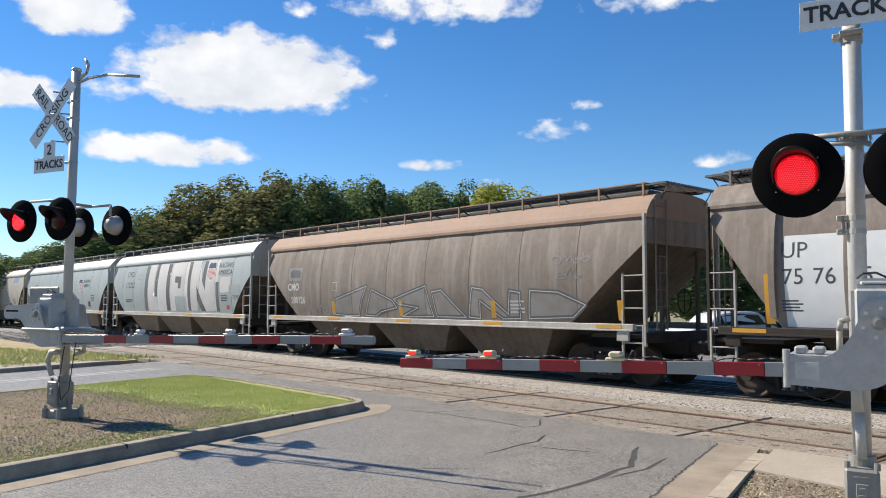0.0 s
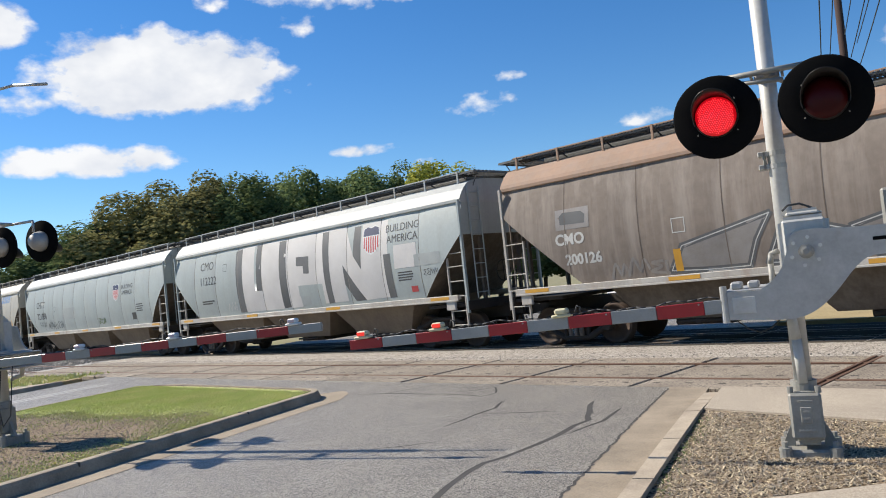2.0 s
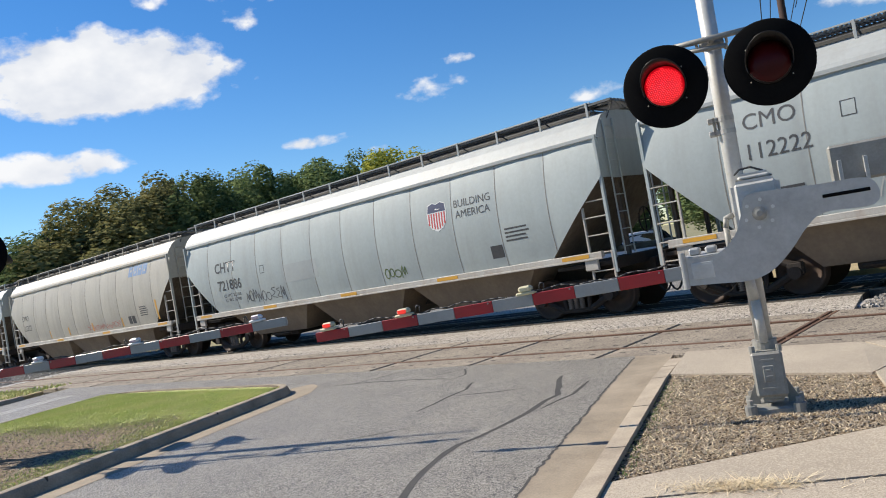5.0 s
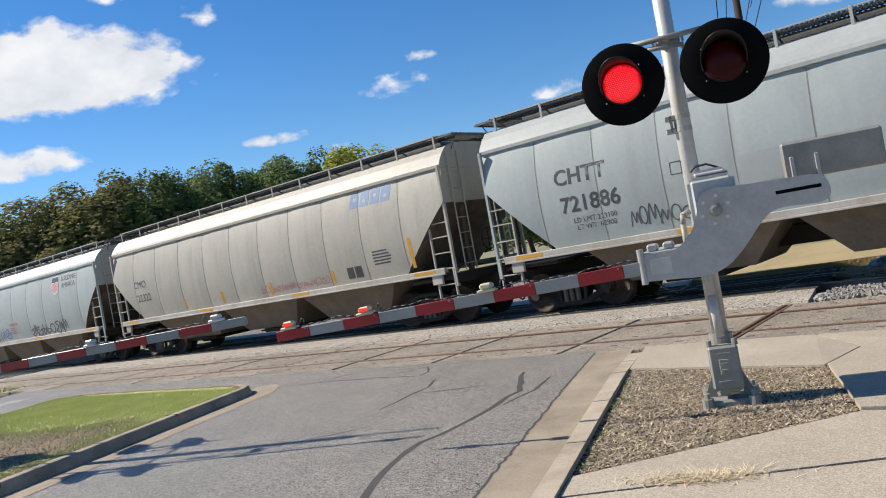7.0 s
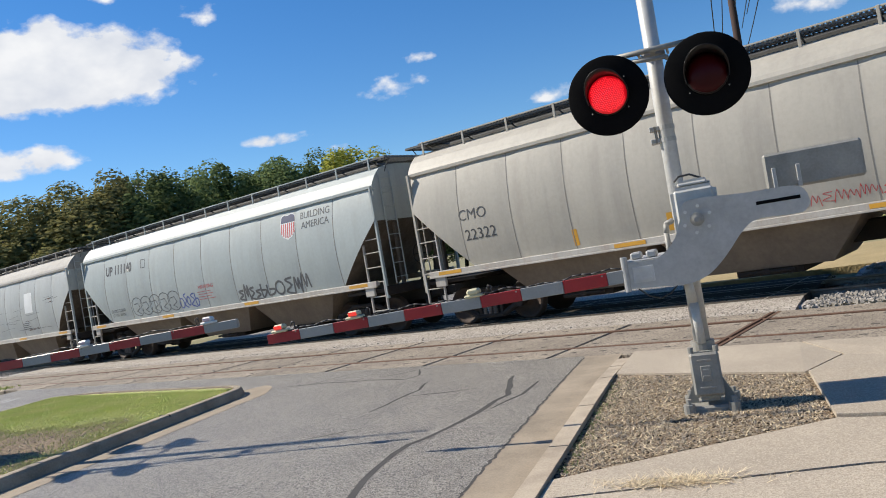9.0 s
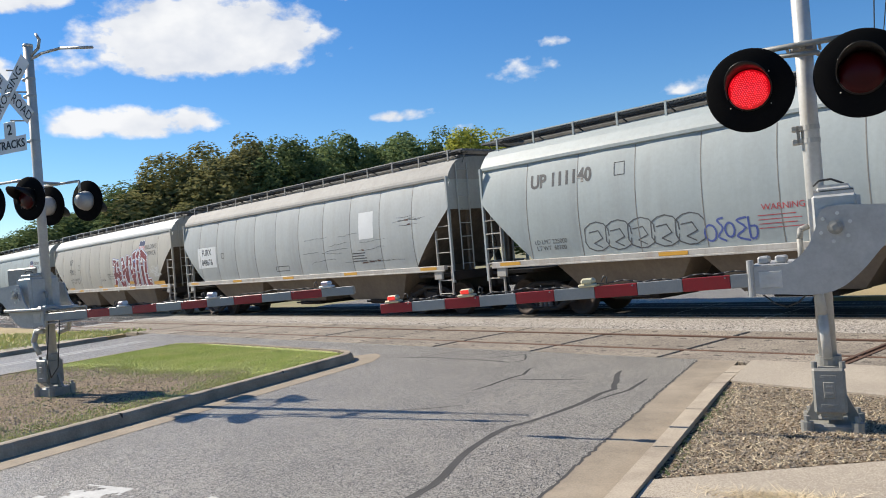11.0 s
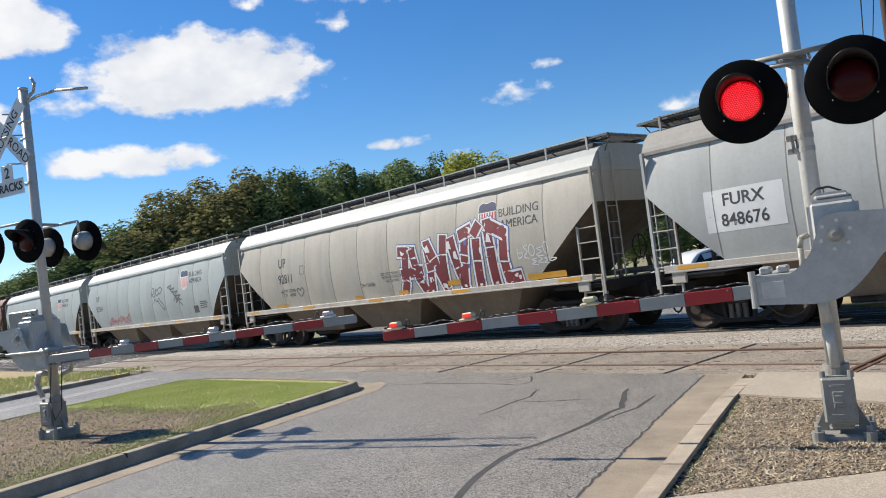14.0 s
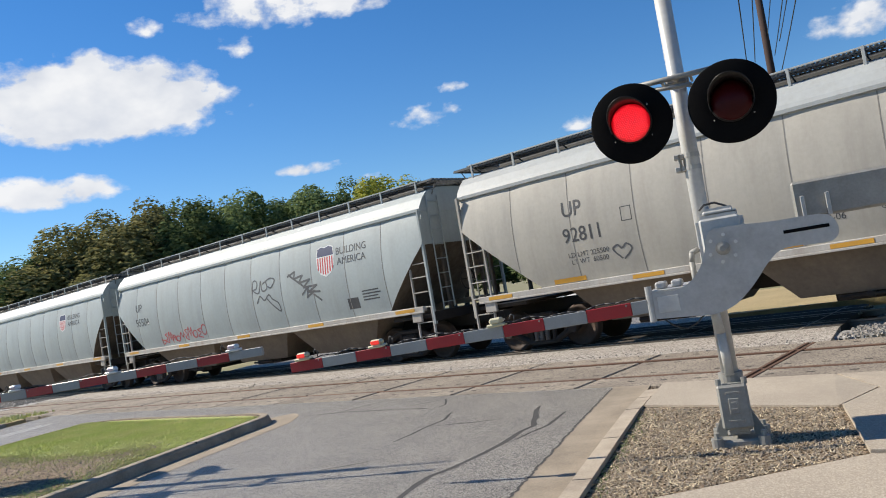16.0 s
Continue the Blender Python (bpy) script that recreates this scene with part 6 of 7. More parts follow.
def build_train():
    # lead car: ribbed, white side panels between posts
    SHIFT[0] = 0.93
    car = hopper_car(-8.5, 8.0, "brown_paint", "brown_paint", "dirty brown ribbed hopper car with white lower panels", bays=4, run=1.5, z_end=3.6, seams=12, ribs=True, sill=M["steel_dark"], hop=M["steel_dark"])
    decal(car, "white_panel", [rect(-7.7 + i * 1.37 + 0.12, -7.7 + (i + 1) * 1.37 - 0.1, 1.45, 3.15) for i in range(0, 10)], M["patch_white"], "large white painted panel")
    decal(car, "yellow_strip", [rect(-7.98, -7.80, 1.5, 2.45)], M["reflective"])
    words(car, "UP", -7.40, 2.86, 0.42, M["letter"])
    words(car, "75", -7.42, 2.37, 0.42, M["letter"])
    words(car, "76", -6.85, 2.37, 0.42, M["letter"])
    words(car, "5", -6.12, 2.37, 0.42, M["letter"])
    bars(car, -7.65, 1.95, 0.45, 4, 0.03, 0.06)

    SHIFT[0] = 0.7
    # its hopper bays are coloured dark for the shade under the car
    car = hopper_car(-26.6, -10.0, "brown_paint", "roof_rust", "grimy brown hopper car with silver graffiti", run=2.1, z_end=3.2, seams=9, hop=M["end_grime_shade"])
    decal(car, "erased_patch", [rect(-7.4, -6.5, 2.66, 3.12)], M["spray_silver"], "painted-over silver patch")
    decal(car, "erased_block", [[(-7.28, 2.78), (-6.62, 2.76), (-6.6, 2.95), (-6.7, 3.03), (-7.2, 3.05), (-7.3, 2.97)]], M["spray_dark"], "", 0.009)
    words(car, "CMO", -7.05, 2.43, 0.34, M["letter_pale"], 0.012)
    words(car, "200126", -6.75, 1.97, 0.32, M["letter_pale"], 0.012)
    shapes = [[(-4.7, 1.52), (-4.4, 2.0), (-2.6, 2.42), (-2.9, 1.95), (-3.1, 1.48), (-3.9, 1.48)], [(-2.75, 1.5), (-2.35, 2.3), (-1.3, 1.95), (-1.1, 1.75), (-1.9, 1.62), (-2.2, 1.48)],
              [(-1.25, 2.0), (0.25, 2.38), (0.55, 1.5), (-0.9, 1.48), (-0.1, 1.75), (-1.0, 1.85)], [(0.55, 2.2), (0.95, 2.25), (1.9, 1.5), (0.7, 1.5)],
              [(2.0, 1.5), (2.2, 2.3), (2.6, 2.25), (3.5, 1.6), (3.6, 2.2), (3.95, 2.15), (3.9, 1.5), (3.3, 1.48), (2.5, 1.95), (2.45, 1.48)],
              [(4.2, 1.5), (4.3, 2.2), (5.2, 2.15), (6.0, 1.85), (5.6, 1.55)]]
    decal(car, "graffiti_edge", strokes([s + s[:1] for s in shapes], 0.06), M["spray_dark"], "", 0.008)
    decal(car, "graffiti_fill", shapes, M["spray_silver"], "silver graffiti letters", 0.006)
    decal(car, "graffiti_line", strokes([s + s[:1] for s in shapes], 0.010), M["letter_pale"], "", 0.011)
    decal(car, "yellow_mark", [rect(x, x + 0.16, 1.5, 1.95) for x in (-4.6, -1.0, 2.9, 6.9)], M["reflective"], "yellow reflective mark", 0.012)
    decal(car, "stencil", strokes(scribble(15, 5.0, 6.0, 2.85, 0.25, 4) + scribble(16, 5.1, 6.0, 2.5, 0.22, 4), 0.015), M["spray_silver"], "", 0.01)
    bars(car, 3.6, 1.95, 0.5, 4, 0.04, 0.09, M["letter_pale"])
    decal(car, "scrawl", strokes(scribble(33, -6.1, -4.5, 1.50, 0.30, 4), 0.03), M["spray_silver"], "pale rounded tag")
    decal(car, "plate_mark", strokes([rect(-4.55, -4.28, 2.28, 2.56) + [(-4.55, 2.28)]], 0.010), M["letter_pale"], "small stencilled square")

    SHIFT[0] = 0.0
    car = hopper_car(-43.5, -28.0, "grey_paint", "pale_paint", "light grey hopper car with huge block letters", seams=10)
    words(car, "CMO", -5.24, 3.30, 0.42, M["letter"])
    words(car, "112222", -5.15, 2.75, 0.42, M["letter"], 0, 0.95)
    white = [[(-2.98, 3.71), (-1.72, 3.73), (-1.72, 2.18), (-1.55, 2.18), (-1.5, 3.73), (-0.3, 3.71), (-0.25, 1.5), (-2.95, 1.5)],
             [(-0.28, 3.71), (2.05, 3.73), (2.1, 1.55), (1.82, 1.53), (1.81, 2.16), (0.56, 2.18), (0.56, 1.5), (-0.24, 1.5)],
             [(2.06, 3.73), (3.05, 3.74), (3.45, 2.8), (3.75, 2.42), (3.85, 3.70), (4.95, 3.70), (4.95, 1.55), (3.75, 1.52), (2.92, 2.6), (2.95, 1.54), (2.12, 1.54)]]
    decal(car, "white_letters", white, M["spray_white"], "huge off-white painted letters", 0.005)
    dark = [[(-3.21, 3.66), (-2.77, 3.7), (-2.74, 1.5), (-3.16, 1.5)], [(-1.84, 3.73), (-1.53, 3.72), (-1.55, 2.17), (-1.89, 2.18)], [(-0.47, 3.69), (-0.09, 3.7), (-0.05, 1.52), (-0.44, 1.51)],
            [(0.52, 3.09), (1.2, 3.06), (1.19, 2.52), (0.9, 2.54), (0.89, 2.78), (0.52, 2.81)], [(1.9, 3.7), (2.23, 3.71), (2.28, 1.54), (1.99, 1.52)],
            [(2.90, 2.62), (3.78, 1.52), (3.30, 1.52), (2.93, 2.05)], [(3.48, 3.68), (3.78, 3.68), (3.76, 2.42), (3.41, 2.85)], [(4.75, 2.75), (5.05, 2.75), (5.1, 1.52), (4.8, 1.52)]]
    decal(car, "dark_strokes", dark, M["spray_dark"], "dark grey shadow strokes of the letters", 0.008)
    decal(car, "pale_strokes", [[(0.56, 2.18), (1.81, 2.15), (1.82, 1.51), (1.15, 1.49), (1.16, 1.85), (0.55, 1.85)], rect(-1.98, -1.86, 2.2, 3.7)], M["grey_paint"], "", 0.009)
    decal(car, "grey_patches", [rect(6.0, 7.0, 2.3, 2.62), rect(0.6, 1.1, 1.55, 1.83)], M["patch_grey"], "", 0.010)
    decal(car, "white_patch", [rect(5.2, 6.1, 2.3, 2.95)], M["spray_white"], "", 0.009)
    shield(car, 4.25, 3.22, 0.34)
    words(car, "BUILDING\nAMERICA", 5.55, 3.28, 0.30, M["letter"])
    decal(car, "plate_mark", strokes([rect(-4.05, -3.82, 3.02, 3.28) + [(-4.05, 3.02)]], 0.008), M["letter"])
    bars(car, -5.7, 2.05, 0.9, 2)
    bars(car, 5.3, 2.2, 0.7, 4, 0.035, 0.07)
    decal(car, "scrawl", strokes(scribble(21, 6.3, 6.95, 2.05, 0.17, 4), 0.007), M["letter"], "small black tag")
    decal(car, "small_label", [rect(5.75, 6.0, 1.62, 1.78)], M["logo_red"])
    decal(car, "scrawl", strokes([[(-3.9, 1.6), (-3.8, 1.85), (-3.7, 1.6), (-3.6, 1.9), (-3.5, 1.62), (-3.4, 1.9), (-3.38, 1.6), (-3.3, 1.75)]], 0.012), M["letter_pale"])

    car = hopper_car(-61.25, -44.5, "grey_paint", "pale_paint", "light grey hopper car with black lettering", seams=12)
    words(car, "CHTT", -5.95, 2.86, 0.46, M["letter"], 0.008)
    words(car, "721886", -5.8, 2.27, 0.46, M["letter"], 0.008)
    shield(car, 3.7, 2.93, 0.30)
    words(car, "BUILDING\nAMERICA", 4.85, 2.98, 0.26, M["letter"])
    decal(car, "plate_mark", strokes([rect(-4.0, -3.78, 2.45, 2.68) + [(-4.0, 2.45)]], 0.008), M["letter"])
    words(car, "LD LMT 223100\nLT WT  62900", -5.75, 1.86, 0.15, M["letter"])
    decal(car, "scrawl", strokes(scribble(3, -5.0, -2.9, 1.62, 0.36, 9), 0.014), M["spray_dark"], "black scrawled tag")
    decal(car, "scrawl", strokes(scribble(4, 1.5, 2.4, 1.6, 0.3, 4), 0.014), M["leaf"], "green scrawled tag")
    decal(car, "test_panel", [rect(5.2, 5.55, 1.65, 1.95)], M["letter"])
    bars(car, 5.7, 2.3, 0.8, 4, 0.04, 0.09)
    decal(car, "grey_patch", [rect(-2.9, -1.2, 2.0, 2.55)], M["patch_grey"])

    car = hopper_car(-78.2, -62.5, "cream_paint", "cream_paint", "cream hopper car with a blue lettered mark", seams=11)
    for k in range(4):
        x = 4.68 + 0.38 * k
        cut = [(x + 0.13, 3.44), (x + 0.24, 3.44), (x + 0.26, 3.52), (x + 0.15, 3.52)]
        decal(car, "blue_mark", [[(x, 3.34), (x + 0.33, 3.34), (x + 0.41, 3.72), (x + 0.08, 3.72)]], M["logo_blue"], "slanted blue painted block")
        decal(car, "mark_slit", [cut if k % 2 else [(a_ + 0.02, z_ + 0.08) for a_, z_ in cut]], M["cream_paint"], "", 0.009)
    words(car, "CMO", -6.05, 2.60, 0.36, M["letter"])
    words(car, "22322", -5.9, 2.13, 0.36, M["letter"])
    decal(car, "yellow_mark", [rect(x, x + 0.12, z0, z0 + 0.75) for x, z0 in ((6.55, 1.55), (3.6, 1.5), (0.9, 1.5), (-1.5, 1.5), (-3.6, 1.5))][:1] + [rect(x, x + 0.12, 1.5, 1.85) for x in (3.6, 0.9, -1.5, -3.6)], M["reflective"], "yellow reflective mark")
    decal(car, "test_panel", [rect(4.25, 4.5, 1.55, 1.85), rect(4.55, 4.8, 1.55, 1.85)], M["letter"])
    bars(car, 5.3, 2.15, 0.7, 5, 0.035, 0.08)
    decal(car, "scrawl", strokes(scribble(5, 0.5, 3.4, 1.55, 0.22, 16), 0.006), M["logo_red"], "thin red scrawl")

    car = hopper_car(-95.0, -79.5, "grey_paint", "grey_paint", "light grey hopper car with bubble graffiti", seams=10)
    words(car, "UP 111140", -5.15, 3.27, 0.44, M["letter"], 0.016, 0.92)
    decal(car, "plate_mark", strokes([rect(-3.62, -3.36, 3.16, 3.44) + [(-3.62, 3.16)]], 0.010), M["letter"])
    bub = []
    for i in range(5):
        x = -4.2 + i * 0.58
        bub.append([(x + 0.33 * math.cos(a / 2) * (1 + 0.1 * (a % 3)), 1.85 + 0.33 * math.sin(a / 2)) for a in range(0, 13)])
        bub.append([(x - 0.2, 1.95), (x + 0.05, 1.98), (x + 0.15, 1.8), (x - 0.1, 1.7), (x + 0.1, 1.6)])
    decal(car, "graffiti_line", strokes(bub, 0.013), M["spray_dark"], "round black outline graffiti")
    decal(car, "scrawl", strokes(scribble(6, -1.6, -0.4, 1.58, 0.42, 5), 0.02), M["spray_blue"], "blue scrawled tag")
    words(car, "WARNING", 0.05, 2.12, 0.17, M["logo_red"])
    bars(car, -0.45, 1.98, 1.0, 4, 0.014, 0.08, M["logo_red"])
    words(car, "LD LMT 225000\nLT WT  60700", -5.55, 1.75, 0.15, M["letter"])
    shield(car, 4.35, 3.35, 0.30)
    words(car, "BUILDING\nAMERICA", 5.5, 3.4, 0.27, M["letter"])
    decal(car, "scrawl", strokes(scribble(8, 1.6, 5.2, 1.5, 0.45, 10), 0.032), M["spray_dark"], "dark block graffiti")

    car = hopper_car(-112.95, -96.3, "pale_paint", "roof_dull", "pale grey hopper car with patches and rust streaks", seams=11)
    decal(car, "white_panel", [rect(-7.0, -5.4, 1.97, 2.80), rect(4.27, 5.0, 2.40, 3.22)], M["patch_white"], "clean white painted panel")
    words(car, "FURX", -6.2, 2.58, 0.34, M["letter"], 0.006, 1.0)
    words(car, "848676", -6.2, 2.18, 0.34, M["letter"], 0.006, 0.95)
    decal(car, "plate_mark", strokes([rect(-4.9, -4.7, 2.3, 2.5) + [(-4.9, 2.3)], rect(-0.9, 0.0, 1.62, 1.78) + [(-0.9, 1.62)]], 0.010), M["letter"])
    rnd = random.Random(7)
    sc = []
    for k in range(20):
        x, z = (rnd.uniform(0.8, 5.0), rnd.choice((1.75, 2.1, 2.35, 2.55)) + rnd.gauss(0, 0.03)) if k < 13 else (rnd.uniform(5.9, 6.5), rnd.uniform(2.45, 2.95))
        pts = [(x, z)]
        for _ in range(8 if k < 13 else 5):
            pts.append((pts[-1][0] + rnd.uniform(0.05, 0.28), pts[-1][1] + rnd.gauss(0.004, 0.014)))
        sc.append(pts)
    for s_ in sc:
        decal(car, "scrape", strokes([s_], 0.004), M["letter"], "thin black scrape mark")
    decal(car, "rust_scrape", strokes([s_[1:3] for s_ in sc[3:20:3]], 0.022), M["red_brown"], "rusty scrape mark")
    bars(car, 3.8, 2.0, 0.8, 4, 0.03, 0.08)

    car = hopper_car(-131.0, -114.3, "cream_paint", "pale_paint", "warm grey hopper car with red graffiti letters", seams=11, run=2.0, z_end=3.05)
    words(car, "UP", -5.25, 2.98, 0.46, M["letter"], 0.006, 0.9)
    words(car, "92811", -5.05, 2.42, 0.44, M["letter"], 0.004, 0.9)
    decal(car, "plate_mark", strokes([rect(-4.1, -3.88, 2.52, 2.8) + [(-4.1, 2.52)]], 0.008), M["letter"])
    shield(car, 5.0, 3.2, 0.32)
    words(car, "BUILDING\nAMERICA", 6.05, 3.06, 0.30, M["letter"])
    sprayed = [[[(1.30, 1.42), (1.48, 1.75), (1.62, 2.70)], [(1.35, 2.68), (1.95, 2.62)], [(1.90, 2.62), (2.08, 1.85), (2.28, 1.45)], [(1.40, 2.02), (2.20, 2.05)]],
               [[(2.52, 1.45), (2.62, 2.10), (2.55, 2.78)], [(2.58, 2.75), (2.85, 2.25), (3.12, 1.55)], [(3.15, 1.48), (3.18, 2.30), (3.25, 2.85)]],
               [[(3.55, 2.75), (3.70, 2.10), (3.85, 1.50)], [(3.85, 1.50), (4.02, 2.20), (4.12, 2.92)], [(3.95, 2.86), (4.30, 2.95)]],
               [[(4.45, 1.48), (4.50, 2.00), (4.52, 2.60)], [(4.48, 2.84), (4.62, 3.0)]],
               [[(4.95, 3.05), (5.02, 2.30), (5.02, 1.48)], [(5.00, 2.98), (5.50, 2.72), (5.42, 2.10), (5.46, 1.55), (5.85, 1.58)]]]
    for limbs in sprayed:
        ends = {round(l_[k][0], 2): l_[k] for l_ in limbs for k in (0, -1) if l_[k][1] < 1.6}
        drips = [[p_, (p_[0] + 0.03, p_[1] - 0.17)] for p_ in ends.values()]
        decal(car, "graffiti_halo", strokes(limbs, 0.225), M["spray_blue"], "thin blue halo", 0.012)
        decal(car, "graffiti_edge", strokes(limbs, 0.20) + strokes(drips, 0.05), M["patch_white"], "white graffiti outline", 0.014)
        decal(car, "graffiti_fill", strokes(limbs, 0.14), M["spray_red"], "dark red graffiti letter", 0.016)
    decal(car, "yellow_mark", [rect(1.0, 1.45, 1.45, 1.56), rect(3.2, 3.7, 1.55, 1.68), rect(6.1, 7.3, 1.45, 1.6), rect(-1.2, -0.8, 1.45, 1.55), rect(-6.0, -5.2, 1.45, 1.55)], M["reflective"], "", 0.019)
    decal(car, "scrawl", strokes(scribble(9, 5.9, 6.9, 2.05, 0.32, 5) + scribble(10, 6.3, 7.1, 1.85, 0.18, 4), 0.013), M["patch_white"], "white scrawled tag")
    words(car, "LD LMT 225500\nLT WT  60500", -5.0, 1.93, 0.15, M["letter"])
    decal(car, "heart_mark", strokes([smooth_line([(-4.25, 1.78), (-4.42, 1.98), (-4.30, 2.06), (-4.22, 1.98), (-4.10, 2.06), (-4.0, 1.94), (-4.2, 1.76)], 4)], 0.018), M["spray_dark"], "small black heart-shaped scrawl")
    words(car, "CH-110-06", -0.4, 1.85, 0.17, M["letter"])
    words(car, "DO NOT MOVE CAR\nWITH HATCHES OR\nGATES OPEN", 0.85, 2.0, 0.11, M["letter"])

    car = hopper_car(-148.5, -132.3, "grey_paint", "grey_paint", "light grey hopper car with black tags", seams=11)
    words(car, "UP", -6.48, 2.95, 0.40, M["letter"], 0.004)
    words(car, "95504", -6.28, 2.42, 0.40, M["letter"])
    shield(car, 4.36, 3.12, 0.36)
    words(car, "BUILDING\nAMERICA", 5.45, 3.15, 0.28, M["letter"])
    loops = [[(0.75, 2.62), (0.85, 2.98), (1.05, 2.95), (1.0, 2.75), (0.8, 2.72), (1.1, 2.6), (1.25, 2.95), (1.3, 2.65), (1.55, 2.7), (1.5, 2.9), (1.35, 2.85), (1.7, 2.98), (1.95, 2.9), (1.75, 2.7), (1.6, 2.75)],
             [(0.95, 2.3), (1.15, 2.5), (1.35, 2.35), (1.6, 2.5), (1.75, 2.35), (2.0, 2.2), (2.05, 1.95), (1.8, 2.1), (1.45, 2.42)]]
    leafs = [[(2.6, 2.9), (2.95, 3.0), (2.9, 2.8), (3.3, 2.85), (3.1, 2.65), (3.6, 2.7), (3.3, 2.5), (3.9, 2.5), (3.5, 2.35), (4.0, 2.3)],
             [(2.65, 2.95), (3.2, 2.6), (3.7, 2.25), (4.0, 2.05)], [(3.2, 2.3), (3.5, 2.5), (3.4, 2.2), (3.75, 2.35)]]
    decal(car, "scrawl", strokes([smooth_line(p_, 4) for p_ in loops], 0.022), M["spray_dark"], "looping black spray-paint tag")
    decal(car, "scrawl", strokes(leafs, 0.030), M["spray_dark"], "jagged black spray-paint tag")
    decal(car, "scrawl", strokes(scribble(12, -5.2, -2.2, 1.58, 0.34, 11), 0.018), M["logo_red"], "faded red tag")
    decal(car, "test_panel", [rect(5.05, 5.5, 1.65, 1.95)], M["letter"])
    bars(car, 5.7, 2.1, 0.8, 4, 0.035, 0.08)

    car = hopper_car(-166.0, -149.8, "grey_paint", "grey_paint", "light grey hopper car with a shield mark", seams=11)
    shield(car, 4.3, 3.1, 0.30)
    words(car, "BUILDING\nAMERICA", 5.4, 3.12, 0.27, M["letter"])
    bars(car, -6.6, 3.0, 0.9, 2, 0.2, 0.4)
    car = hopper_car(-183.5, -167.3, "red_brown", "red_brown", "dark red-brown hopper car", seams=10)
    bars(car, -6.6, 3.0, 0.9, 2, 0.2, 0.4, M["letter_pale"])


def travel(t):
    return 7.12 * t + 0.0207 * t * t


def motions():
    """The train rolls by, gathering a little speed, and its wheels turn."""
    times = [0.5 * k for k in range(33)]
    for car, c in TRAIN:
        walk(car, [(t, TRK @ pose(c + travel(t), 15.99, 0)) for t in times])
    spin = [k / 15 for k in range(241)]
    front, rear = WHEELSETS[0]
    for ws in (front, rear):
        x = ws.location.x
        walk(ws, [(t, pose(x, 0, 0.46) @ Matrix.Rotation(travel(t) / 0.457, 4, "Y")) for t in spin])
    for pair in WHEELSETS[1:]:
        for ws, first in zip(pair, (front, rear)):
            ws.rotation_mode = "QUATERNION"
            keys = ws.animation_data_create()
            keys.action = first.animation_data.action
            keys.action_slot = first.animation_data.action_slot


build_train()


# ---- trees, pole, fence, far things ----
def crown_mesh(name, material, seed, rx, rz, count, leaf):
    """A crown of many small leaf clumps gathered on uneven boughs, with gaps."""
    rnd = random.Random(seed)
    vs, fs = [], []
    lobes = []
    for _ in range(30):
        a, u = rnd.uniform(0, 6.283), rnd.uniform(-0.7, 1.0)
        k = math.sqrt(max(0.0, 1 - u * u)) * rnd.uniform(0.45, 0.85)
        lobes.append((rx * k * math.cos(a), rx * k * math.sin(a), rz * u * 0.8, rnd.uniform(0.18, 0.40)))
    for _ in range(count):
        lx, ly, lz, lr = rnd.choice(lobes)
        d = Vector((rnd.gauss(0, 1), rnd.gauss(0, 1), rnd.gauss(0, 1))).normalized() * rnd.uniform(0.55, 1.08) ** 0.6
        c = Vector((lx + d.x * lr * rx, ly + d.y * lr * rx, lz + d.z * lr * rz * 1.1))
        n = (d + Vector((rnd.gauss(0, 0.5), rnd.gauss(0, 0.5), rnd.gauss(0.3, 0.5)))).normalized()
        q = n.to_track_quat("Z", "Y")
        s = leaf * rnd.uniform(0.5, 1.3)
        i = len(vs)
        w = rnd.uniform(0.35, 0.7)
        for p_ in ((-s, 0, 0), (0, -s * w, s * 0.15), (s, 0, 0), (0, s * w, s * 0.15)):
            vs.append(tuple(c + q @ Vector(p_)))
        fs.append((i, i + 1, i + 2, i + 3))
    me = bpy.data.meshes.new(name)
    me.from_pydata(vs, [], fs)
    me.materials.append(material)
    return me


def trunk_mesh(seed, h, r):
    rnd = random.Random(seed)
    bm = bmesh.new()
    rod(bm, (0, 0, -0.3), (0.1, 0, h * 0.45), r, 9, r * 0.7)
    for k in range(6):
        a = k * 1.05 + rnd.uniform(-0.3, 0.3)
        z0 = h * rnd.uniform(0.3, 0.45)
        e = (math.cos(a) * h * 0.28, math.sin(a) * h * 0.28, h * rnd.uniform(0.6, 0.85))
        rod(bm, (0.08, 0, z0), e, r * 0.5, 7, r * 0.15)
        for _ in range(2):
            rod(bm, (e[0] * 0.6, e[1] * 0.6, z0 + (e[2] - z0) * 0.6), (e[0] * 1.1 + rnd.uniform(-0.05, 0.05), e[1] * 1.1 + rnd.uniform(-0.05, 0.05), e[2] + rnd.uniform(-0.05, 0.06)), r * 0.2, 5, r * 0.06)
    return mesh_of("trunk", bm, M["bark"])


CROWNS = {}


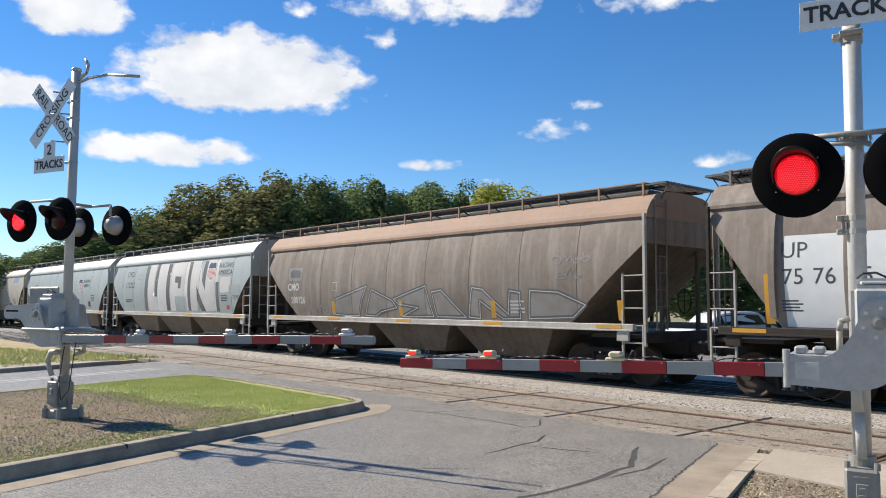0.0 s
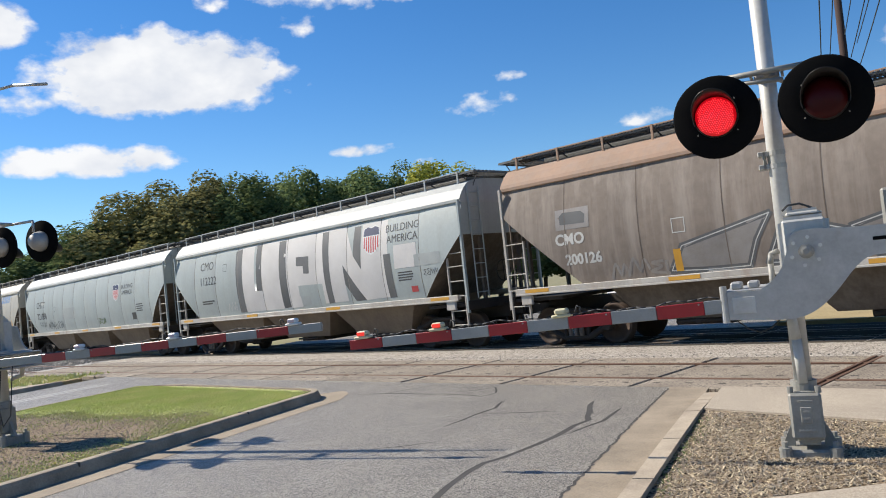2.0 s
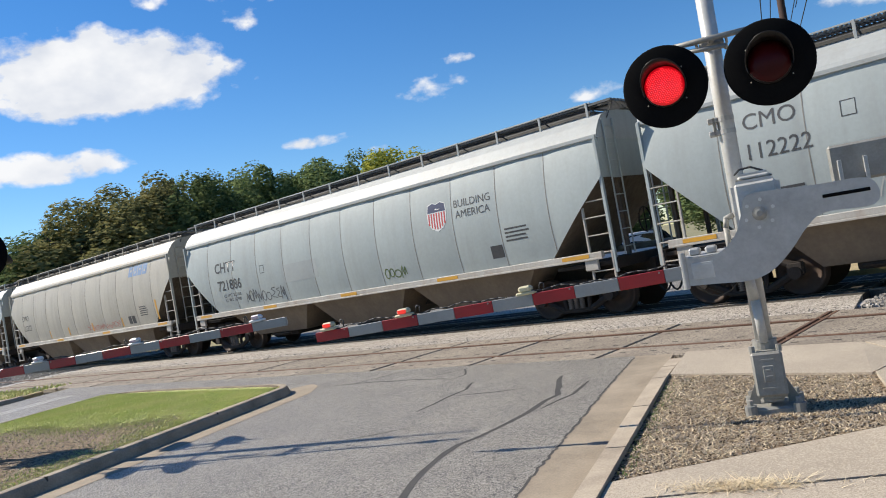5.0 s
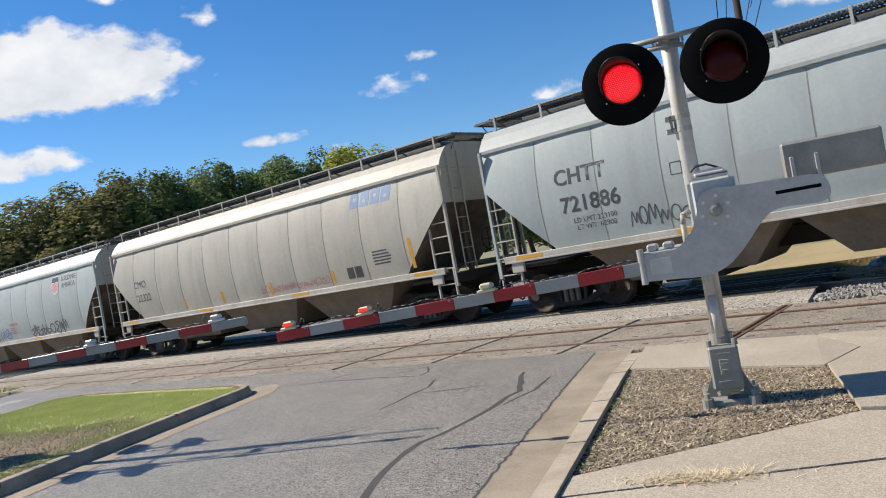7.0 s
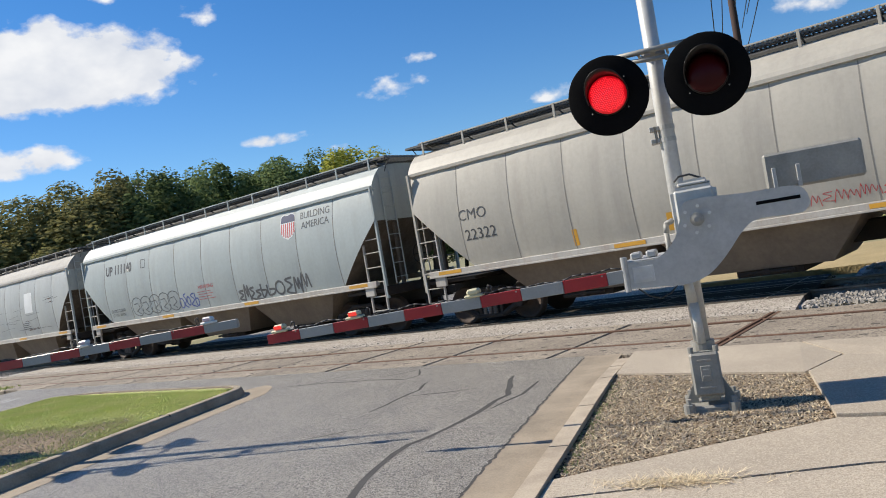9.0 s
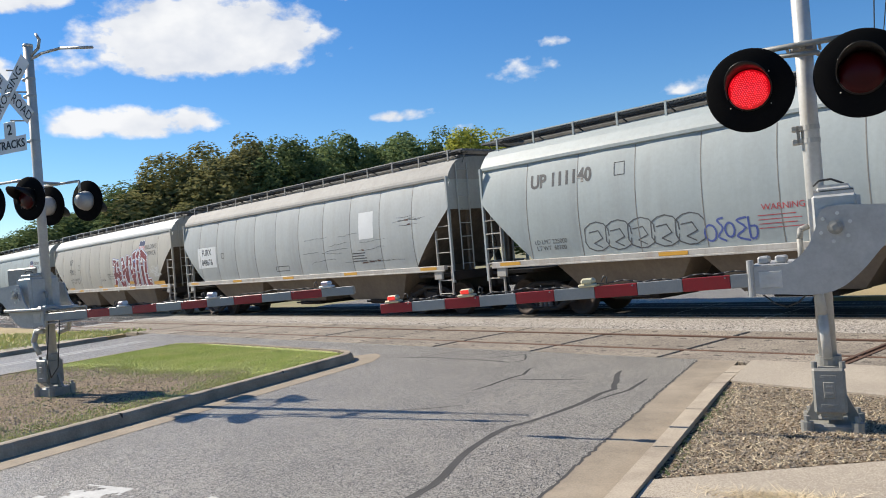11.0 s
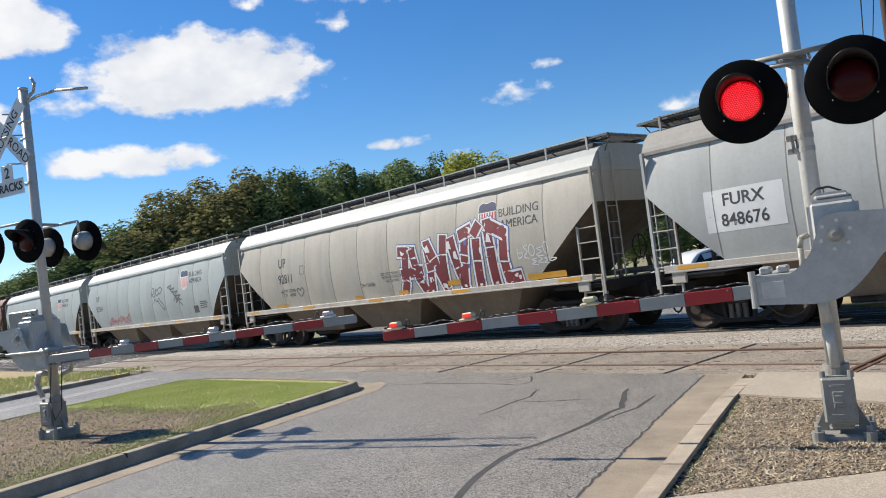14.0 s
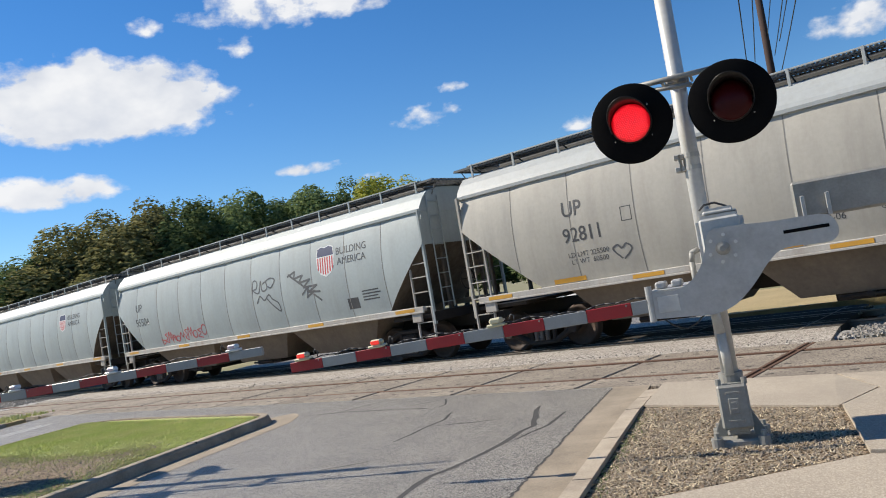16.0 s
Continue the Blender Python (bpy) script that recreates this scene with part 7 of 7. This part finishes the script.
def tree(x, y, h, w, kind="leaf", seed=0, dense=22000):
    key = (kind, seed % 3)
    if key not in CROWNS:
        CROWNS[key] = (crown_mesh("crown", M[kind], 20 + seed, 1.0, 1.0, dense, 0.036), trunk_mesh(seed, 1.0, 0.03))
    cm, tm = CROWNS[key]
    what = {"leaf": "dark green leafy tree behind the railway", "leaf_olive": "olive-brown autumn tree behind the railway", "leaf_yellow": "yellow-green autumn tree behind the railway"}[kind]
    t = thing("tree", pose(x, y, 0, 0, 0, 57 * seed), what, "tree", "trees behind the railway")
    tr = new("trunk", tm)
    tr.parent = t
    tr.scale = (h, h, h)
    cr = new("crown", cm)
    cr.parent = t
    cr.location.z = h * 0.56
    cr.scale = (w * 1.25, w * 1.1, h * 0.47)
    return t


def build_trees():
    # azimuth from the eye, distance, top height, half width, kind
    rows = [(-34, 80, 7.0, 6, "leaf"), (-30, 78, 7.5, 5, "leaf_olive"), (-27.5, 74, 8.8, 5, "leaf"), (-24.6, 70, 9.6, 4.5, "leaf"), (-22.0, 70, 9.6, 4.0, "leaf"), (-19.8, 68, 11.2, 4.4, "leaf"),
            (-17.2, 66, 12.2, 5.0, "leaf_olive"), (-14.5, 66, 12.6, 4.6, "leaf_olive"), (-12.0, 68, 12.8, 4.2, "leaf_olive"), (-9.6, 66, 12.6, 4.0, "leaf"), (-7.4, 70, 12.0, 4.0, "leaf"), (-5.2, 66, 12.9, 3.8, "leaf"),
            (-3.0, 68, 11.8, 3.8, "leaf"), (-0.8, 66, 12.2, 3.6, "leaf"), (1.2, 68, 12.5, 3.4, "leaf"), (3.4, 62, 11.4, 3.4, "leaf_yellow"), (5.6, 66, 11.3, 3.4, "leaf_yellow"), (8.0, 72, 11.0, 4.0, "leaf"),
            (11, 76, 8.5, 4.5, "leaf"), (14.5, 78, 8.0, 5, "leaf_olive"), (-16, 78, 12.0, 5.5, "leaf"), (-11, 80, 12.5, 5.5, "leaf"), (-6, 80, 12.5, 5.5, "leaf"), (-1, 80, 12.5, 5.5, "leaf"), (-21, 82, 10.5, 5.5, "leaf"), (-26, 84, 9.0, 6.0, "leaf_olive")]
    for i, (az, d, h, w, k) in enumerate(rows):
        tree(d * math.sin(radians(az)), d * math.cos(radians(az)), h * (0.93 - 0.016 * max(0.0, -13.0 - az)), w, k, i)
    # bushes and trees seen through the gaps between the cars
    for i, (x, y, h, w, k) in enumerate(((17, 34, 5.0, 3.0, "leaf"), (21, 40, 5.5, 3.2, "leaf"), (25, 33, 8.5, 3.4, "leaf"), (22.5, 35, 7.4, 3.0, "leaf_olive"), (28, 34, 7.8, 3.2, "leaf"), (33, 29, 6.6, 3.2, "leaf"), (38, 27, 6.2, 3.4, "leaf_olive"),
                                         (14, 48, 6.5, 3.5, "leaf"), (44, 30, 9.0, 3.8, "leaf"), (30, 46, 7.0, 4.0, "leaf"), (9, 60, 8, 4, "leaf"), (20, 58, 8, 4.5, "leaf"))):
        tree(x, y, h, w, k, 40 + i)


def build_pole():
    az = radians(32.2)
    d = 38.0
    x, y = d * math.sin(az), d * math.cos(az)
    p_ = thing("utility_pole", pose(x, y, 0), "brown wooden utility pole with wires", "utility pole")
    bm = rod(bmesh.new(), (0, 0, -0.5), (0.35, 0.2, 15.0), 0.20, 12, 0.14)
    part("pole", bm, M["wood_pole"], p_, "weathered brown wooden pole", True)
    bm = box(bmesh.new(), -1.2, 1.2, -0.06, 0.06, 14.2, 14.32, 0.01)
    part("crossarm", bm, M["wood_pole"], p_)
    for k, (dx, z) in enumerate(((-1.1, 14.5), (-0.4, 14.5), (0.5, 14.5), (1.1, 14.5), (-1.0, 8.6), (0.3, 10.6), (0.45, 9.6), (0.6, 8.8), (0.8, 10.2), (-0.55, 9.4))):
        bm = bmesh.new()
        a = Vector((dx, 0, z))
        b = Vector((-17.0 + dx * 1.5, -30, z + 0.5))
        pts = []
        for i in range(13):
            u = i / 12
            v = a.lerp(b, u)
            v.z -= 0.8 * 4 * u * (1 - u) * 0.4
            pts.append(v)
        pipe(bm, pts, 0.02, 5)
        part("wire", bm, M["cable"], p_, "thin black overhead wire")


def build_fence():
    f = thing("wooden_fence", TRK @ pose(4, 24.5, 0), "new pale orange wooden board fence", "fence")
    me = None
    for i in range(60):
        if me is None:
            me = mesh_of("board", box(bmesh.new(), 0.004, 0.145, -0.012, 0.012, 0.0, 1.75, 0.004), M["fence_wood"])
        o = new("board", me)
        o.parent = f
        o.location = (i * 0.15, random.uniform(-0.004, 0.004), random.uniform(0, 0.03))
    for z in (0.3, 1.4):
        part("rail", box(bmesh.new(), 0, 9, 0.014, 0.06, z, z + 0.09, 0.005), M["fence_wood"], f)


def parked_car(m, paint, label):
    c = thing("parked_car", m, label, "car", "parked cars")
    prof = smooth_line([(-2.2, 0.35), (-2.25, 0.75), (-1.9, 0.95), (-1.25, 1.02), (-0.7, 1.48), (0.2, 1.62), (1.4, 1.58), (2.0, 1.1), (2.2, 0.95), (2.25, 0.4)], 3)
    bm = bmesh.new()
    rings = []
    for y, k in ((-0.88, 0.96), (-0.80, 1.0), (0.80, 1.0), (0.88, 0.96)):
        rings.append([bm.verts.new((x, y if z < 1.05 else y * 0.84, 0.35 + (z - 0.35) * k)) for x, z in prof])
    for a, b in zip(rings, rings[1:]):
        for i in range(len(a)):
            bm.faces.new((a[i], a[(i + 1) % len(a)], b[(i + 1) % len(a)], b[i]))
    bm.faces.new(rings[0])
    bm.faces.new(rings[-1][::-1])
    bmesh.ops.recalc_face_normals(bm, faces=bm.faces[:])
    part("body", bm, paint, c, "", True)
    for s in (-1, 1):
        bm = bmesh.new()
        vs = [bm.verts.new((x, s * (0.90 if z < 1.1 else 0.76), z)) for x, z in ((-1.05, 1.06), (-0.6, 1.44), (0.2, 1.54), (1.3, 1.50), (1.7, 1.10))]
        bm.faces.new(vs)
        bmesh.ops.solidify(bm, geom=bm.faces[:], thickness=0.03)
        part("side_window", bm, M["glass"], c)
        for x in (-1.35, 1.35):
            bm = rod(bmesh.new(), (x, s * 0.72, 0.33), (x, s * 0.92, 0.33), 0.33, 20)
            w = part("wheel", bm, M["rubber"], c)
            bm = rod(bmesh.new(), (x, s * 0.90, 0.33), (x, s * 0.93, 0.33), 0.2, 16)
            part("rim", bm, M["galv"], w)


build_trees()
build_pole()
build_fence()
parked_car(pose(11.5, 33, 0, 0, 0, 20), M["car_white"], "white parked car behind the railway")
parked_car(pose(14.0, 38, 0, 0, 0, 25), M["car_dark"], "dark parked car behind the railway")
build_grass()
build_panels()
joint_plates()
motions()
